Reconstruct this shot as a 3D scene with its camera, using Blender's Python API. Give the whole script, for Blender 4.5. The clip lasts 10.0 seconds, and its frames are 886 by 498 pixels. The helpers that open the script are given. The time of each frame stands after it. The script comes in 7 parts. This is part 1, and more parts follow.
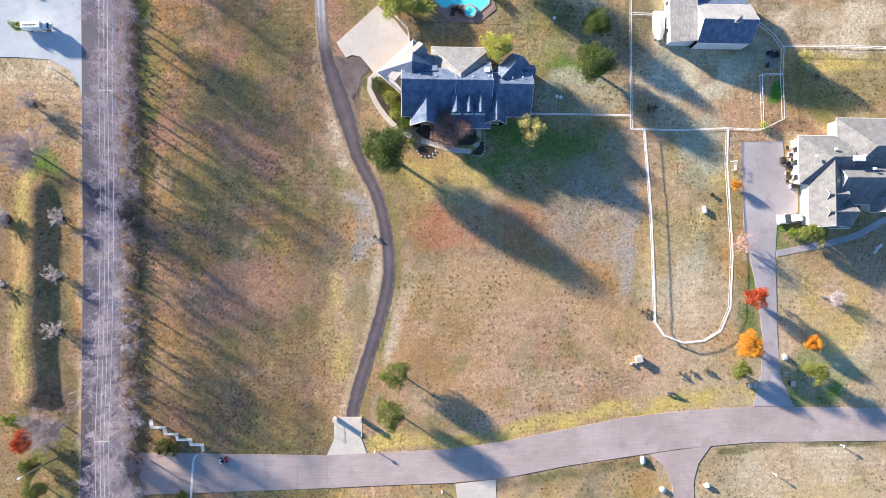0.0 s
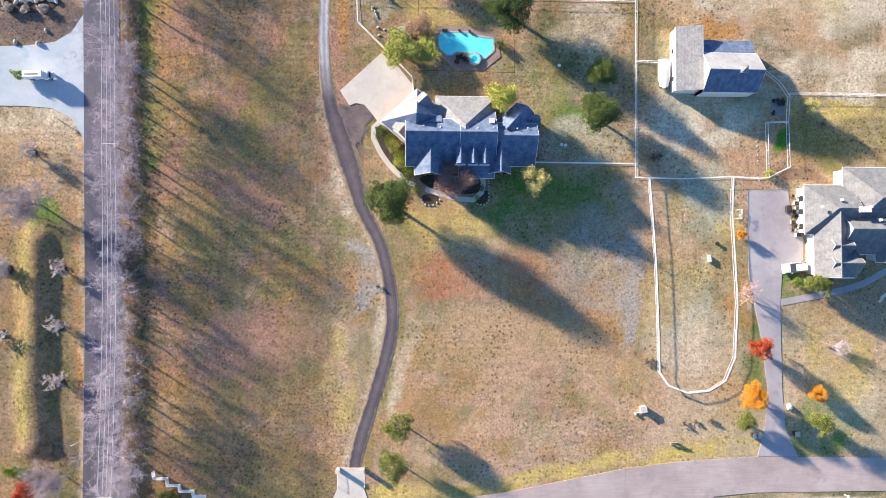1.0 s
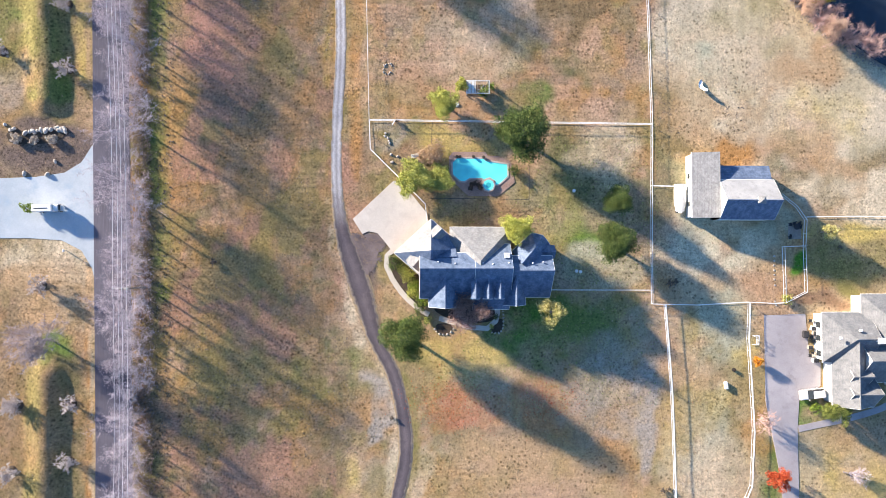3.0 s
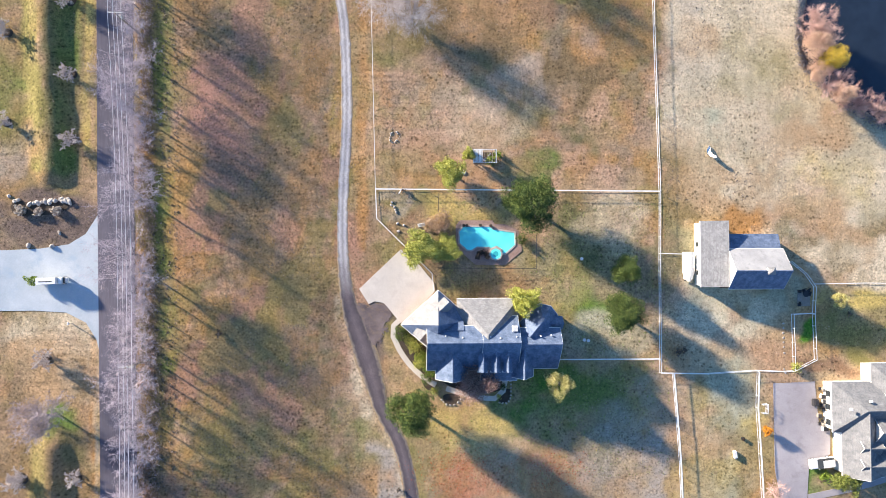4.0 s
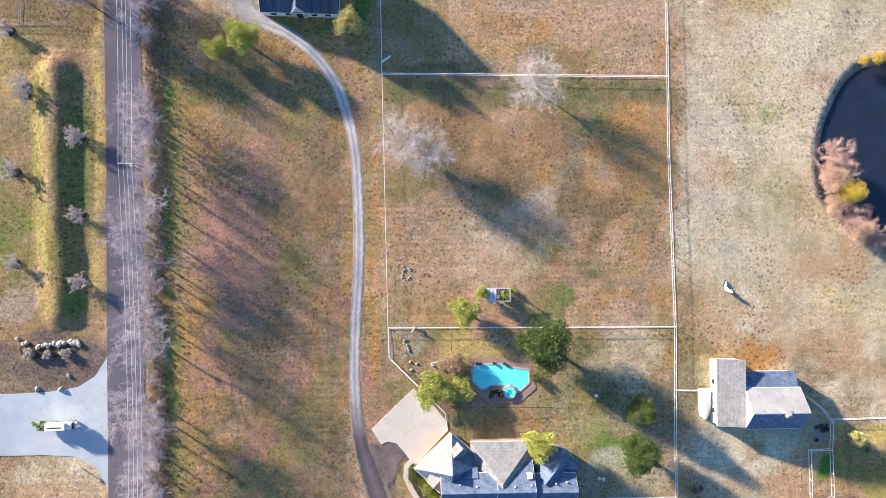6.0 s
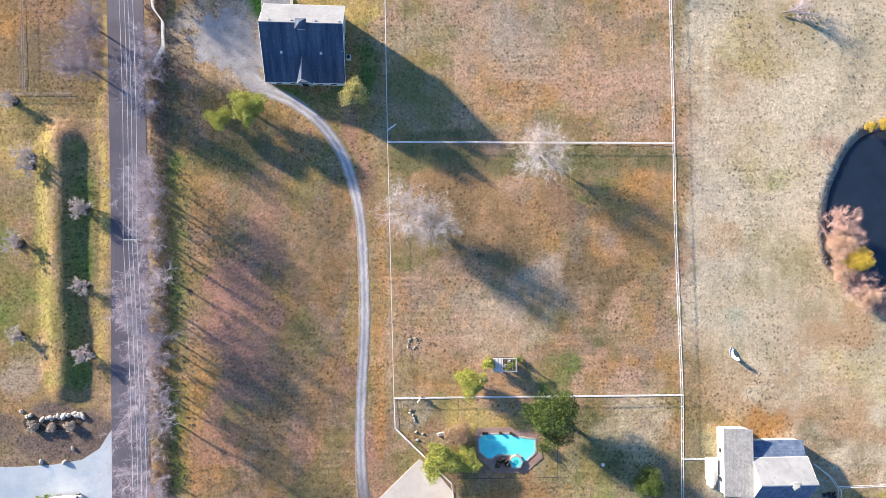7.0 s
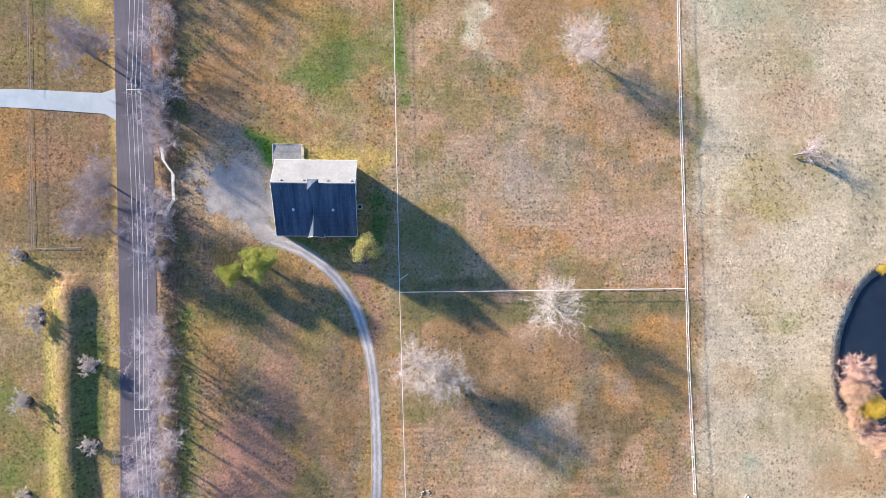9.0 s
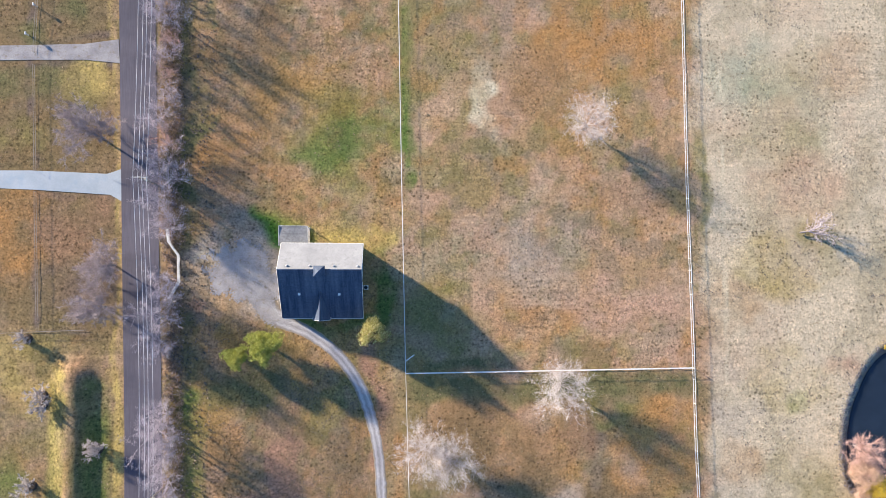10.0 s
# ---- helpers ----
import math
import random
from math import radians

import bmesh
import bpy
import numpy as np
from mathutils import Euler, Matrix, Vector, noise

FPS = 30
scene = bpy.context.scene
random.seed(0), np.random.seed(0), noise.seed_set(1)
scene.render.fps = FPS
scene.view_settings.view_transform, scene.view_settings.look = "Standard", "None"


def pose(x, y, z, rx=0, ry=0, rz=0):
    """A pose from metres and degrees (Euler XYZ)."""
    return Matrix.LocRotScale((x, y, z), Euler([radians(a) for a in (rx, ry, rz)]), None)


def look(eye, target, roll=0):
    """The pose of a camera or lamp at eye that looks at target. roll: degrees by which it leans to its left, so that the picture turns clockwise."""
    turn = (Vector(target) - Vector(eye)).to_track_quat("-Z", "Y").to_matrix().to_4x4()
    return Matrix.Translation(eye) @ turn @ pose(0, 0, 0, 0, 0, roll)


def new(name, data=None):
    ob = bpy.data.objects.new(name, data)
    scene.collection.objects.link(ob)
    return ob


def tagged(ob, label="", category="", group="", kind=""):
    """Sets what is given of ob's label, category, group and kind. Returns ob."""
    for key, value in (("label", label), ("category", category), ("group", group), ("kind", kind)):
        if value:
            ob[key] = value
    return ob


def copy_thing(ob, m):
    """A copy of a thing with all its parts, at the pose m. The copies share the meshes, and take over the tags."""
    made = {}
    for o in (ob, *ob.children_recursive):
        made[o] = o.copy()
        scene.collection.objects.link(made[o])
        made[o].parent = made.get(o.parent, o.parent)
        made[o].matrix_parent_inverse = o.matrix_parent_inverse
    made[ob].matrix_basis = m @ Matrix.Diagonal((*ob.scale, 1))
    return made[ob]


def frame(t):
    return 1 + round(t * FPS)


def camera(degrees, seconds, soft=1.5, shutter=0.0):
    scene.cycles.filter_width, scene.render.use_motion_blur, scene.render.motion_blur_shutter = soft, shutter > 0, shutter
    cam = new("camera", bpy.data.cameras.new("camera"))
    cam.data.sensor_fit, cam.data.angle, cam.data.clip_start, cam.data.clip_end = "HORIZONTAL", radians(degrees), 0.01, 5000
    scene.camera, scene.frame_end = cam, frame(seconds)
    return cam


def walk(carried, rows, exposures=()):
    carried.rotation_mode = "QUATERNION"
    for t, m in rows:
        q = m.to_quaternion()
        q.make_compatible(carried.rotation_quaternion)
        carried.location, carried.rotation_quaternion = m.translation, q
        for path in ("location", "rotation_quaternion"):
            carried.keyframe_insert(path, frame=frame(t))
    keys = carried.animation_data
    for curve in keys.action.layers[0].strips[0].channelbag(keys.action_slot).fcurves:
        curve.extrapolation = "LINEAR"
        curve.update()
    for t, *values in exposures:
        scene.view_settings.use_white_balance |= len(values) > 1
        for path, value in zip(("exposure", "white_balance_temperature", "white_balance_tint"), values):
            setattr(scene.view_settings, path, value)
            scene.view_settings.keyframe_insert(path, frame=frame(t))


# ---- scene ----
cam = camera(70.0, 10.0, soft=0.55)
ROWS = [
    (0.0, 0.000, 0.000, 124.499, 1.924, -2.896, -0.027),
    (0.5, -0.175, 4.598, 124.350, 1.832, -2.919, 0.076),
    (1.0, -0.783, 10.078, 124.190, 1.753, -2.925, 0.132),
    (1.5, -1.460, 16.051, 123.994, 1.698, -2.939, 0.195),
    (2.0, -2.312, 22.229, 123.824, 1.666, -2.955, 0.209),
    (2.5, -2.942, 28.831, 123.674, 1.652, -2.963, 0.124),
    (4.0, -4.828, 49.039, 122.938, 1.687, -2.922, -0.055),
    (4.5, -5.309, 55.764, 122.726, 1.713, -2.907, -0.055),
    (5.0, -5.946, 62.476, 122.573, 1.749, -2.887, -0.063),
    (5.5, -6.690, 68.985, 122.353, 1.797, -2.870, -0.081),
    (5.7, -6.910, 71.526, 122.303, 1.825, -2.878, -0.086),
    (7.0, -8.620, 88.206, 122.166, 2.070, -3.016, -0.155),
    (7.5, -9.473, 94.892, 122.175, 2.188, -3.107, -0.231),
    (8.0, -10.313, 101.747, 122.284, 2.345, -3.208, -0.292),
    (8.5, -10.984, 108.668, 122.358, 2.530, -3.278, -0.378),
    (9.0, -11.587, 115.655, 122.343, 2.763, -3.331, -0.401),
    (9.5, -12.167, 122.814, 122.414, 3.028, -3.366, -0.364),
    (10.0, -12.843, 129.992, 122.556, 3.297, -3.392, -0.360),
]
walk(cam, [(t, pose(x, y, z, rx, ry, rz)) for t, x, y, z, rx, ry, rz in ROWS], exposures=[(0.0, 1.59), (1.5, 1.61), (2.5, 1.66), (4.0, 1.59), (4.5, 1.565), (5.5, 1.565), (7.5, 1.575), (9.0, 1.56), (9.6, 1.52), (10.0, 1.40)])

# ---- light: a low late sun and a clear sky ----
SUN_AZ, SUN_EL = 147.0, 13.5          # towards the sun, degrees from +x anticlockwise
sun_to = Vector((math.cos(radians(SUN_AZ)) * math.cos(radians(SUN_EL)), math.sin(radians(SUN_AZ)) * math.cos(radians(SUN_EL)), math.sin(radians(SUN_EL))))
world = bpy.data.worlds.new("sky")
scene.world = world
world.use_nodes = True
wn = world.node_tree
sky = wn.nodes.new("ShaderNodeTexSky")
sky.sky_type, sky.sun_disc = "NISHITA", False
sky.ozone_density, sky.dust_density = 5.0, 0.3
sky.sun_elevation, sky.sun_rotation = radians(SUN_EL), radians(90 - SUN_AZ)
background = wn.nodes["Background"]
background.inputs["Strength"].default_value = 0.108
wn.links.new(sky.outputs[0], background.inputs[0])
sun = new("sun", bpy.data.lights.new("sun", "SUN"))
sun.data.energy, sun.data.angle, sun.data.color = 5.2, radians(2.2), (1.0, 0.855, 0.69)
sun.matrix_world = look(sun_to * 300, (0, 0, 0))


# ---- materials ----
def node_mat(name, rough=0.8, metal=0.0):
    m = bpy.data.materials.new(name)
    m.use_nodes = True
    nt = m.node_tree
    b = nt.nodes["Principled BSDF"]
    b.inputs["Roughness"].default_value, b.inputs["Metallic"].default_value = rough, metal
    b.inputs["Specular IOR Level"].default_value = 0.25
    return m, nt, b


def noise_node(nt, scale, detail=4.0, rough=0.6, coord=None, stretch=None):
    n = nt.nodes.new("ShaderNodeTexNoise")
    n.inputs["Scale"].default_value, n.inputs["Detail"].default_value, n.inputs["Roughness"].default_value = scale, detail, rough
    if coord is None:
        coord = nt.nodes.new("ShaderNodeNewGeometry").outputs["Position"]
    if stretch:
        mp = nt.nodes.new("ShaderNodeMapping")
        mp.inputs["Scale"].default_value = stretch
        nt.links.new(coord, mp.inputs["Vector"])
        coord = mp.outputs[0]
    nt.links.new(coord, n.inputs["Vector"])
    return n


def ramp_node(nt, src, stops):
    r = nt.nodes.new("ShaderNodeValToRGB")
    while len(r.color_ramp.elements) < len(stops):
        r.color_ramp.elements.new(0.5)
    for e, (p, c) in zip(r.color_ramp.elements, stops):
        e.position, e.color = p, (*c, 1) if len(c) == 3 else c
    nt.links.new(src, r.inputs[0])
    return r


def mix_node(nt, kind, a, b, fac):
    m = nt.nodes.new("ShaderNodeMix")
    m.data_type, m.blend_type = "RGBA", kind
    for sock, v in ((m.inputs[0], fac), (m.inputs[6], a), (m.inputs[7], b)):
        if hasattr(v, "is_linked"):
            nt.links.new(v, sock)
        elif isinstance(v, (int, float)):
            sock.default_value = v
        else:
            sock.default_value = (*v, 1)
    return m.outputs[2]


def bump_node(nt, b, height, strength, dist):
    u = nt.nodes.new("ShaderNodeBump")
    u.inputs["Strength"].default_value, u.inputs["Distance"].default_value = strength, dist
    nt.links.new(height, u.inputs["Height"])
    nt.links.new(u.outputs[0], b.inputs["Normal"])


def mottled(name, dark, light, coarse=0.3, fine=6.0, rough=0.85, bump=0.3, dist=0.02, stain=None, metal=0.0, stretch=None, grain=0.8):
    """A weathered surface: a fine grain over broad blotches, with stains of a third colour."""
    m, nt, b = node_mat(name, rough, metal)
    big, small = noise_node(nt, coarse, 5, 0.65), noise_node(nt, fine, 5, 0.7, stretch=stretch)
    r1 = ramp_node(nt, big.outputs["Fac"], [(0.32, dark), (0.68, light)])
    r2 = ramp_node(nt, small.outputs["Fac"], [(0.25, (0.62, 0.62, 0.62)), (0.75, (1.3, 1.3, 1.3))])
    c = mix_node(nt, "MULTIPLY", r1.outputs[0], r2.outputs[0], grain)
    if stain:
        s = noise_node(nt, coarse * 2.7, 6, 0.7)
        k = ramp_node(nt, s.outputs["Fac"], [(0.54, (0, 0, 0)), (0.68, (0.8, 0.8, 0.8))])
        c = mix_node(nt, "MIX", c, stain, k.outputs[0])
    nt.links.new(c, b.inputs["Base Color"])
    bump_node(nt, b, small.outputs["Fac"], bump, dist)
    return m


def shingled(name, dark, light, course=0.16, run=(1.6, 1.6, 0.3)):
    """Asphalt shingles: courses along each slope, single tabs of uneven tone, weather streaks."""
    m, nt, b = node_mat(name, 0.9)
    geo = nt.nodes.new("ShaderNodeNewGeometry")
    sep = nt.nodes.new("ShaderNodeSeparateXYZ")
    nt.links.new(geo.outputs["Position"], sep.inputs[0])
    wave = nt.nodes.new("ShaderNodeMath")
    wave.operation = "MULTIPLY"
    wave.inputs[1].default_value = 1 / course
    nt.links.new(sep.outputs["Z"], wave.inputs[0])
    saw = nt.nodes.new("ShaderNodeMath")
    saw.operation = "FRACT"
    nt.links.new(wave.outputs[0], saw.inputs[0])
    tabs = noise_node(nt, 2.2, 3, 0.8, stretch=(1, 1, 4))
    streak = noise_node(nt, 0.55, 5, 0.7, stretch=run)
    r1 = ramp_node(nt, streak.outputs["Fac"], [(0.3, dark), (0.7, light)])
    r2 = ramp_node(nt, tabs.outputs["Fac"], [(0.3, (0.7, 0.7, 0.7)), (0.7, (1.25, 1.25, 1.25))])
    c = mix_node(nt, "MULTIPLY", r1.outputs[0], r2.outputs[0], 0.85)
    r3 = ramp_node(nt, saw.outputs[0], [(0.0, (0.75, 0.75, 0.75)), (0.25, (1, 1, 1))])
    c = mix_node(nt, "MULTIPLY", c, r3.outputs[0], 0.6)
    nt.links.new(c, b.inputs["Base Color"])
    bump_node(nt, b, saw.outputs[0], 0.35, 0.02)
    return m


def leafy(name, shades, rough=0.6):
    m, nt, b = node_mat(name, rough)
    g = nt.nodes.new("ShaderNodeNewGeometry")
    n = len(shades)
    r = ramp_node(nt, g.outputs["Random Per Island"], [(i / (n - 1), c) for i, c in enumerate(shades)])
    nt.links.new(r.outputs[0], b.inputs["Base Color"])
    tr = nt.nodes.new("ShaderNodeBsdfTranslucent")
    nt.links.new(r.outputs[0], tr.inputs["Color"])
    mx = nt.nodes.new("ShaderNodeMixShader")
    mx.inputs[0].default_value = 0.16
    nt.links.new(b.outputs[0], mx.inputs[1])
    nt.links.new(tr.outputs[0], mx.inputs[2])
    nt.links.new(mx.outputs[0], nt.nodes["Material Output"].inputs[0])
    return m


def plain(name, c, rough=0.5, metal=0.0, vary=0.12):
    lo, hi = [v * (1 - vary) for v in c], [min(1, v * (1 + vary)) for v in c]
    return mottled(name, lo, hi, 0.7, 14.0, rough, 0.08, 0.004, metal=metal)


def pooled(name, c, rough, ripple, scale):
    m, nt, b = node_mat(name, rough)
    b.inputs["Specular IOR Level"].default_value = 0.5
    n = noise_node(nt, scale, 3, 0.5)
    r = ramp_node(nt, noise_node(nt, 0.25, 2).outputs["Fac"], [(0.35, [v * 0.85 for v in c]), (0.65, [v * 1.12 for v in c])])
    nt.links.new(r.outputs[0], b.inputs["Base Color"])
    bump_node(nt, b, n.outputs["Fac"], ripple, 0.05)
    return m


def turf_mat():
    """Dry grass: uneven tussocks that catch the low sun, faint mowing lines, dark weed specks and a fine grain."""
    m, nt, b = node_mat("turf", 0.95)
    b.inputs["Specular IOR Level"].default_value = 0.05
    a = nt.nodes.new("ShaderNodeAttribute")
    a.attribute_name = "turf"
    pos = nt.nodes.new("ShaderNodeNewGeometry").outputs["Position"]

    def math_node(kind, p, q, r=None):
        k = nt.nodes.new("ShaderNodeMath")
        k.operation = kind
        for sock, v in zip(k.inputs, (p, q, r)):
            if hasattr(v, "is_linked"):
                nt.links.new(v, sock)
            elif v is not None:
                sock.default_value = v
        return k.outputs[0]

    def cells(scale, jitter):
        off = noise_node(nt, jitter, 3, 0.6, pos)
        shift = nt.nodes.new("ShaderNodeVectorMath")
        shift.operation = "MULTIPLY_ADD"
        nt.links.new(off.outputs["Color"], shift.inputs[0])
        shift.inputs[1].default_value = (0.9, 0.9, 0.0)
        nt.links.new(pos, shift.inputs[2])
        v = nt.nodes.new("ShaderNodeTexVoronoi")
        v.voronoi_dimensions = "2D"
        v.inputs["Scale"].default_value = scale
        nt.links.new(shift.outputs[0], v.inputs["Vector"])
        return v.outputs["Distance"]

    grain = noise_node(nt, 4.2, 4, 0.75, pos).outputs["Fac"]
    clump = noise_node(nt, 0.75, 6, 0.72, pos).outputs["Fac"]
    patch = noise_node(nt, 0.16, 4, 0.65, pos).outputs["Fac"]
    tuft, speck = cells(1.9, 1.4), cells(0.75, 0.9)
    rows = noise_node(nt, 1.5, 2, 0.5, pos, (0.06, 1.0, 1)).outputs["Fac"]
    furrow = noise_node(nt, 1.3, 2, 0.5, pos, (1.0, 0.05, 1)).outputs["Fac"]
    rough = ramp_node(nt, patch, [(0.42, (0.15, 0.15, 0.15)), (0.62, (1, 1, 1))]).outputs[0]
    r_grain = ramp_node(nt, grain, [(0.28, (0.62, 0.61, 0.6)), (0.5, (1, 1, 1)), (0.74, (1.38, 1.37, 1.34))]).outputs[0]
    r_clump = ramp_node(nt, clump, [(0.33, (0.62, 0.64, 0.62)), (0.5, (1.0, 1.0, 1.0)), (0.68, (1.42, 1.38, 1.33))]).outputs[0]
    r_tuft = ramp_node(nt, tuft, [(0.0, (1.34, 1.3, 1.24)), (0.45, (1, 1, 1)), (0.95, (0.56, 0.56, 0.56))]).outputs[0]
    r_rows = ramp_node(nt, rows, [(0.38, (0.86, 0.86, 0.86)), (0.62, (1.13, 1.12, 1.1))]).outputs[0]
    r_furrow = ramp_node(nt, furrow, [(0.38, (0.89, 0.9, 0.89)), (0.62, (1.1, 1.09, 1.08))]).outputs[0]
    few = ramp_node(nt, noise_node(nt, 0.09, 4, 0.7, pos).outputs["Fac"], [(0.47, (0, 0, 0)), (0.6, (0.9, 0.9, 0.9))]).outputs[0]
    dot = ramp_node(nt, speck, [(0.1, (1, 1, 1)), (0.24, (0, 0, 0))]).outputs[0]
    c = mix_node(nt, "MULTIPLY", a.outputs["Color"], r_grain, 0.75)
    c = mix_node(nt, "MULTIPLY", c, r_clump, 0.85)
    c = mix_node(nt, "MULTIPLY", c, r_tuft, rough)
    mown = ramp_node(nt, noise_node(nt, 0.045, 3, 0.6, pos).outputs["Fac"], [(0.44, (0, 0, 0)), (0.56, (0.8, 0.8, 0.8))]).outputs[0]
    c = mix_node(nt, "MULTIPLY", c, r_rows, mown)
    c = mix_node(nt, "MULTIPLY", c, r_furrow, math_node("SUBTRACT", 0.7, mown))
    litter = noise_node(nt, 2.3, 2, 0.55, pos).outputs["Fac"]
    r_litter = ramp_node(nt, litter, [(0.34, (0.42, 0.41, 0.4)), (0.43, (1, 1, 1)), (0.6, (1, 1, 1)), (0.69, (1.45, 1.42, 1.38))]).outputs[0]
    c = mix_node(nt, "MULTIPLY", c, r_litter, 0.85)
    c = mix_node(nt, "MIX", a.outputs["Color"], c, a.outputs["Alpha"])
    c = mix_node(nt, "MULTIPLY", c, (0.42, 0.42, 0.4), math_node("MULTIPLY", dot, few))
    nt.links.new(c, b.inputs["Base Color"])
    height = math_node("MULTIPLY_ADD", math_node("MULTIPLY", tuft, rough), -0.6, math_node("MULTIPLY", clump, 1.0))
    bump_node(nt, b, height, 0.42, 0.12)
    return m


TURF = turf_mat()
ASPHALT = mottled("asphalt", (0.072, 0.069, 0.092), (0.165, 0.149, 0.176), 0.045, 4.0, 0.9, stain=(0.10, 0.092, 0.11), stretch=(1, 0.06, 1), grain=0.5)
STREET = mottled("street_concrete", (0.37, 0.295, 0.275), (0.50, 0.41, 0.385), 0.09, 3.0, 0.9, 0.1, stain=(0.33, 0.265, 0.25), stretch=(0.08, 1, 1), grain=0.35)
CONCRETE = mottled("pale_concrete", (0.53, 0.475, 0.41), (0.66, 0.60, 0.525), 0.14, 4.0, 0.9, 0.06, stain=(0.50, 0.44, 0.385), grain=0.25)
# bluish blotches put the blue of cast shadows into the concrete colour
BLUE_CONC = mottled("driveway_concrete", (0.34, 0.395, 0.44), (0.53, 0.57, 0.60), 0.09, 3.0, 0.85, 0.06, stain=(0.32, 0.405, 0.49), grain=0.22)
OLD_DRIVE = mottled("weathered_driveway", (0.33, 0.30, 0.31), (0.44, 0.405, 0.415), 0.13, 4.0, 0.9, 0.1, stain=(0.28, 0.25, 0.255), grain=0.3)
TURNING = mottled("trampled_millings", (0.12, 0.095, 0.095), (0.23, 0.18, 0.17), 0.35, 5.0, 0.95, 0.6, 0.03, stain=(0.27, 0.19, 0.12))
GRAVEL = mottled("lane_gravel", (0.27, 0.255, 0.26), (0.44, 0.415, 0.41), 0.35, 5.0, 0.95, 0.7, 0.04, stain=(0.24, 0.19, 0.13))


def lane_mat(name, stops, other=None):
    """Wheel tracks and crumbling edges by the coordinate across the lane."""
    m, nt, b = node_mat(name, 0.95)
    a = nt.nodes.new("ShaderNodeAttribute")
    a.attribute_name = "across"
    n = noise_node(nt, 0.9, 4, 0.65)
    k = nt.nodes.new("ShaderNodeMath")
    k.operation, k.inputs[1].default_value, k.inputs[2].default_value = "MULTIPLY_ADD", 0.34, -0.17
    nt.links.new(n.outputs["Fac"], k.inputs[0])
    add = nt.nodes.new("ShaderNodeMath")
    add.operation = "ADD"
    nt.links.new(a.outputs["Fac"], add.inputs[0])
    nt.links.new(k.outputs[0], add.inputs[1])
    r = ramp_node(nt, add.outputs[0], stops)
    if other:
        wear = nt.nodes.new("ShaderNodeAttribute")
        wear.attribute_name = "wear"
        mixed = mix_node(nt, "MIX", r.outputs[0], ramp_node(nt, add.outputs[0], other).outputs[0], wear.outputs["Fac"])
    else:
        mixed = r.outputs[0]
    g = noise_node(nt, 5.0, 5, 0.75)
    r2 = ramp_node(nt, g.outputs["Fac"], [(0.3, (0.6, 0.6, 0.6)), (0.7, (1.4, 1.4, 1.4))])
    big = ramp_node(nt, noise_node(nt, 0.22, 3).outputs["Fac"], [(0.35, (0.75, 0.76, 0.8)), (0.65, (1.15, 1.14, 1.12))])
    c = mix_node(nt, "MULTIPLY", mixed, r2.outputs[0], 0.8)
    c = mix_node(nt, "MULTIPLY", c, big.outputs[0], 0.8)
    nt.links.new(c, b.inputs["Base Color"])
    bump_node(nt, b, g.outputs["Fac"], 0.5, 0.03)
    return m


EDGE = (0.34, 0.25, 0.14)
LANE_STOPS = [(0.02, EDGE), (0.16, (0.30, 0.27, 0.25)), (0.3, (0.50, 0.48, 0.48)), (0.5, (0.30, 0.28, 0.28)), (0.7, (0.50, 0.48, 0.48)), (0.85, (0.30, 0.27, 0.25)), (0.98, EDGE)]
LANE = lane_mat("gravel_lane", LANE_STOPS)
DRIVE = lane_mat("millings_drive", [(0.0, EDGE), (0.1, (0.22, 0.18, 0.15)), (0.2, (0.09, 0.075, 0.082)), (0.5, (0.15, 0.122, 0.13)), (0.8, (0.09, 0.075, 0.082)), (0.9, (0.22, 0.18, 0.15)), (1.0, EDGE)], LANE_STOPS)
RUBBLE = mottled("pond_rubble", (0.12, 0.11, 0.12), (0.27, 0.245, 0.255), 0.8, 5.0)
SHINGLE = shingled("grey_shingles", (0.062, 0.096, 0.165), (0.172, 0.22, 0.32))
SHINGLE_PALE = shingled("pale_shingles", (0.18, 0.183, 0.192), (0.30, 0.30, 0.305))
SHINGLE_MID = shingled("weathered_shingles", (0.13, 0.135, 0.145), (0.235, 0.237, 0.245))
# paler shingle for sun-facing slopes: the sunlight is put into the colour
SUNLIT_ROOF = mottled("sunlit_slope_shingles", (0.25, 0.255, 0.27), (0.34, 0.345, 0.36), 0.35, 5.0, 0.85, 0.1, stain=(0.21, 0.215, 0.23), stretch=(1, 1, 3), grain=0.4)
SHINGLE_DARK = shingled("charcoal_shingles", (0.032, 0.05, 0.092), (0.135, 0.165, 0.225), run=(1.5, 0.12, 0.12))
BRICK = mottled("tan_brick", (0.30, 0.20, 0.14), (0.42, 0.30, 0.22), 0.6, 8.0)
SIDING = mottled("white_siding", (0.66, 0.65, 0.62), (0.78, 0.77, 0.74), 0.3, 5.0, 0.6, 0.1)
WHITE = plain("white_paint", (0.80, 0.79, 0.76), 0.45)
DARK = plain("dark_metal", (0.04, 0.04, 0.045), 0.5)
GLASS = plain("dark_window_glass", (0.03, 0.035, 0.04), 0.08)
ALU = plain("galvanised_wire", (0.70, 0.70, 0.72), 0.35, 0.4)
POLE = mottled("weathered_pole", (0.20, 0.16, 0.13), (0.32, 0.27, 0.22), 1.0, 8.0)
BARK = mottled("grey_bark", (0.22, 0.19, 0.18), (0.36, 0.32, 0.30), 1.0, 9.0)
TWIG = mottled("pale_twigs", (0.33, 0.28, 0.31), (0.68, 0.60, 0.64), 0.6, 5.0)
TWIG_GREY = mottled("grey_twigs", (0.25, 0.205, 0.215), (0.52, 0.445, 0.455), 0.6, 5.0)
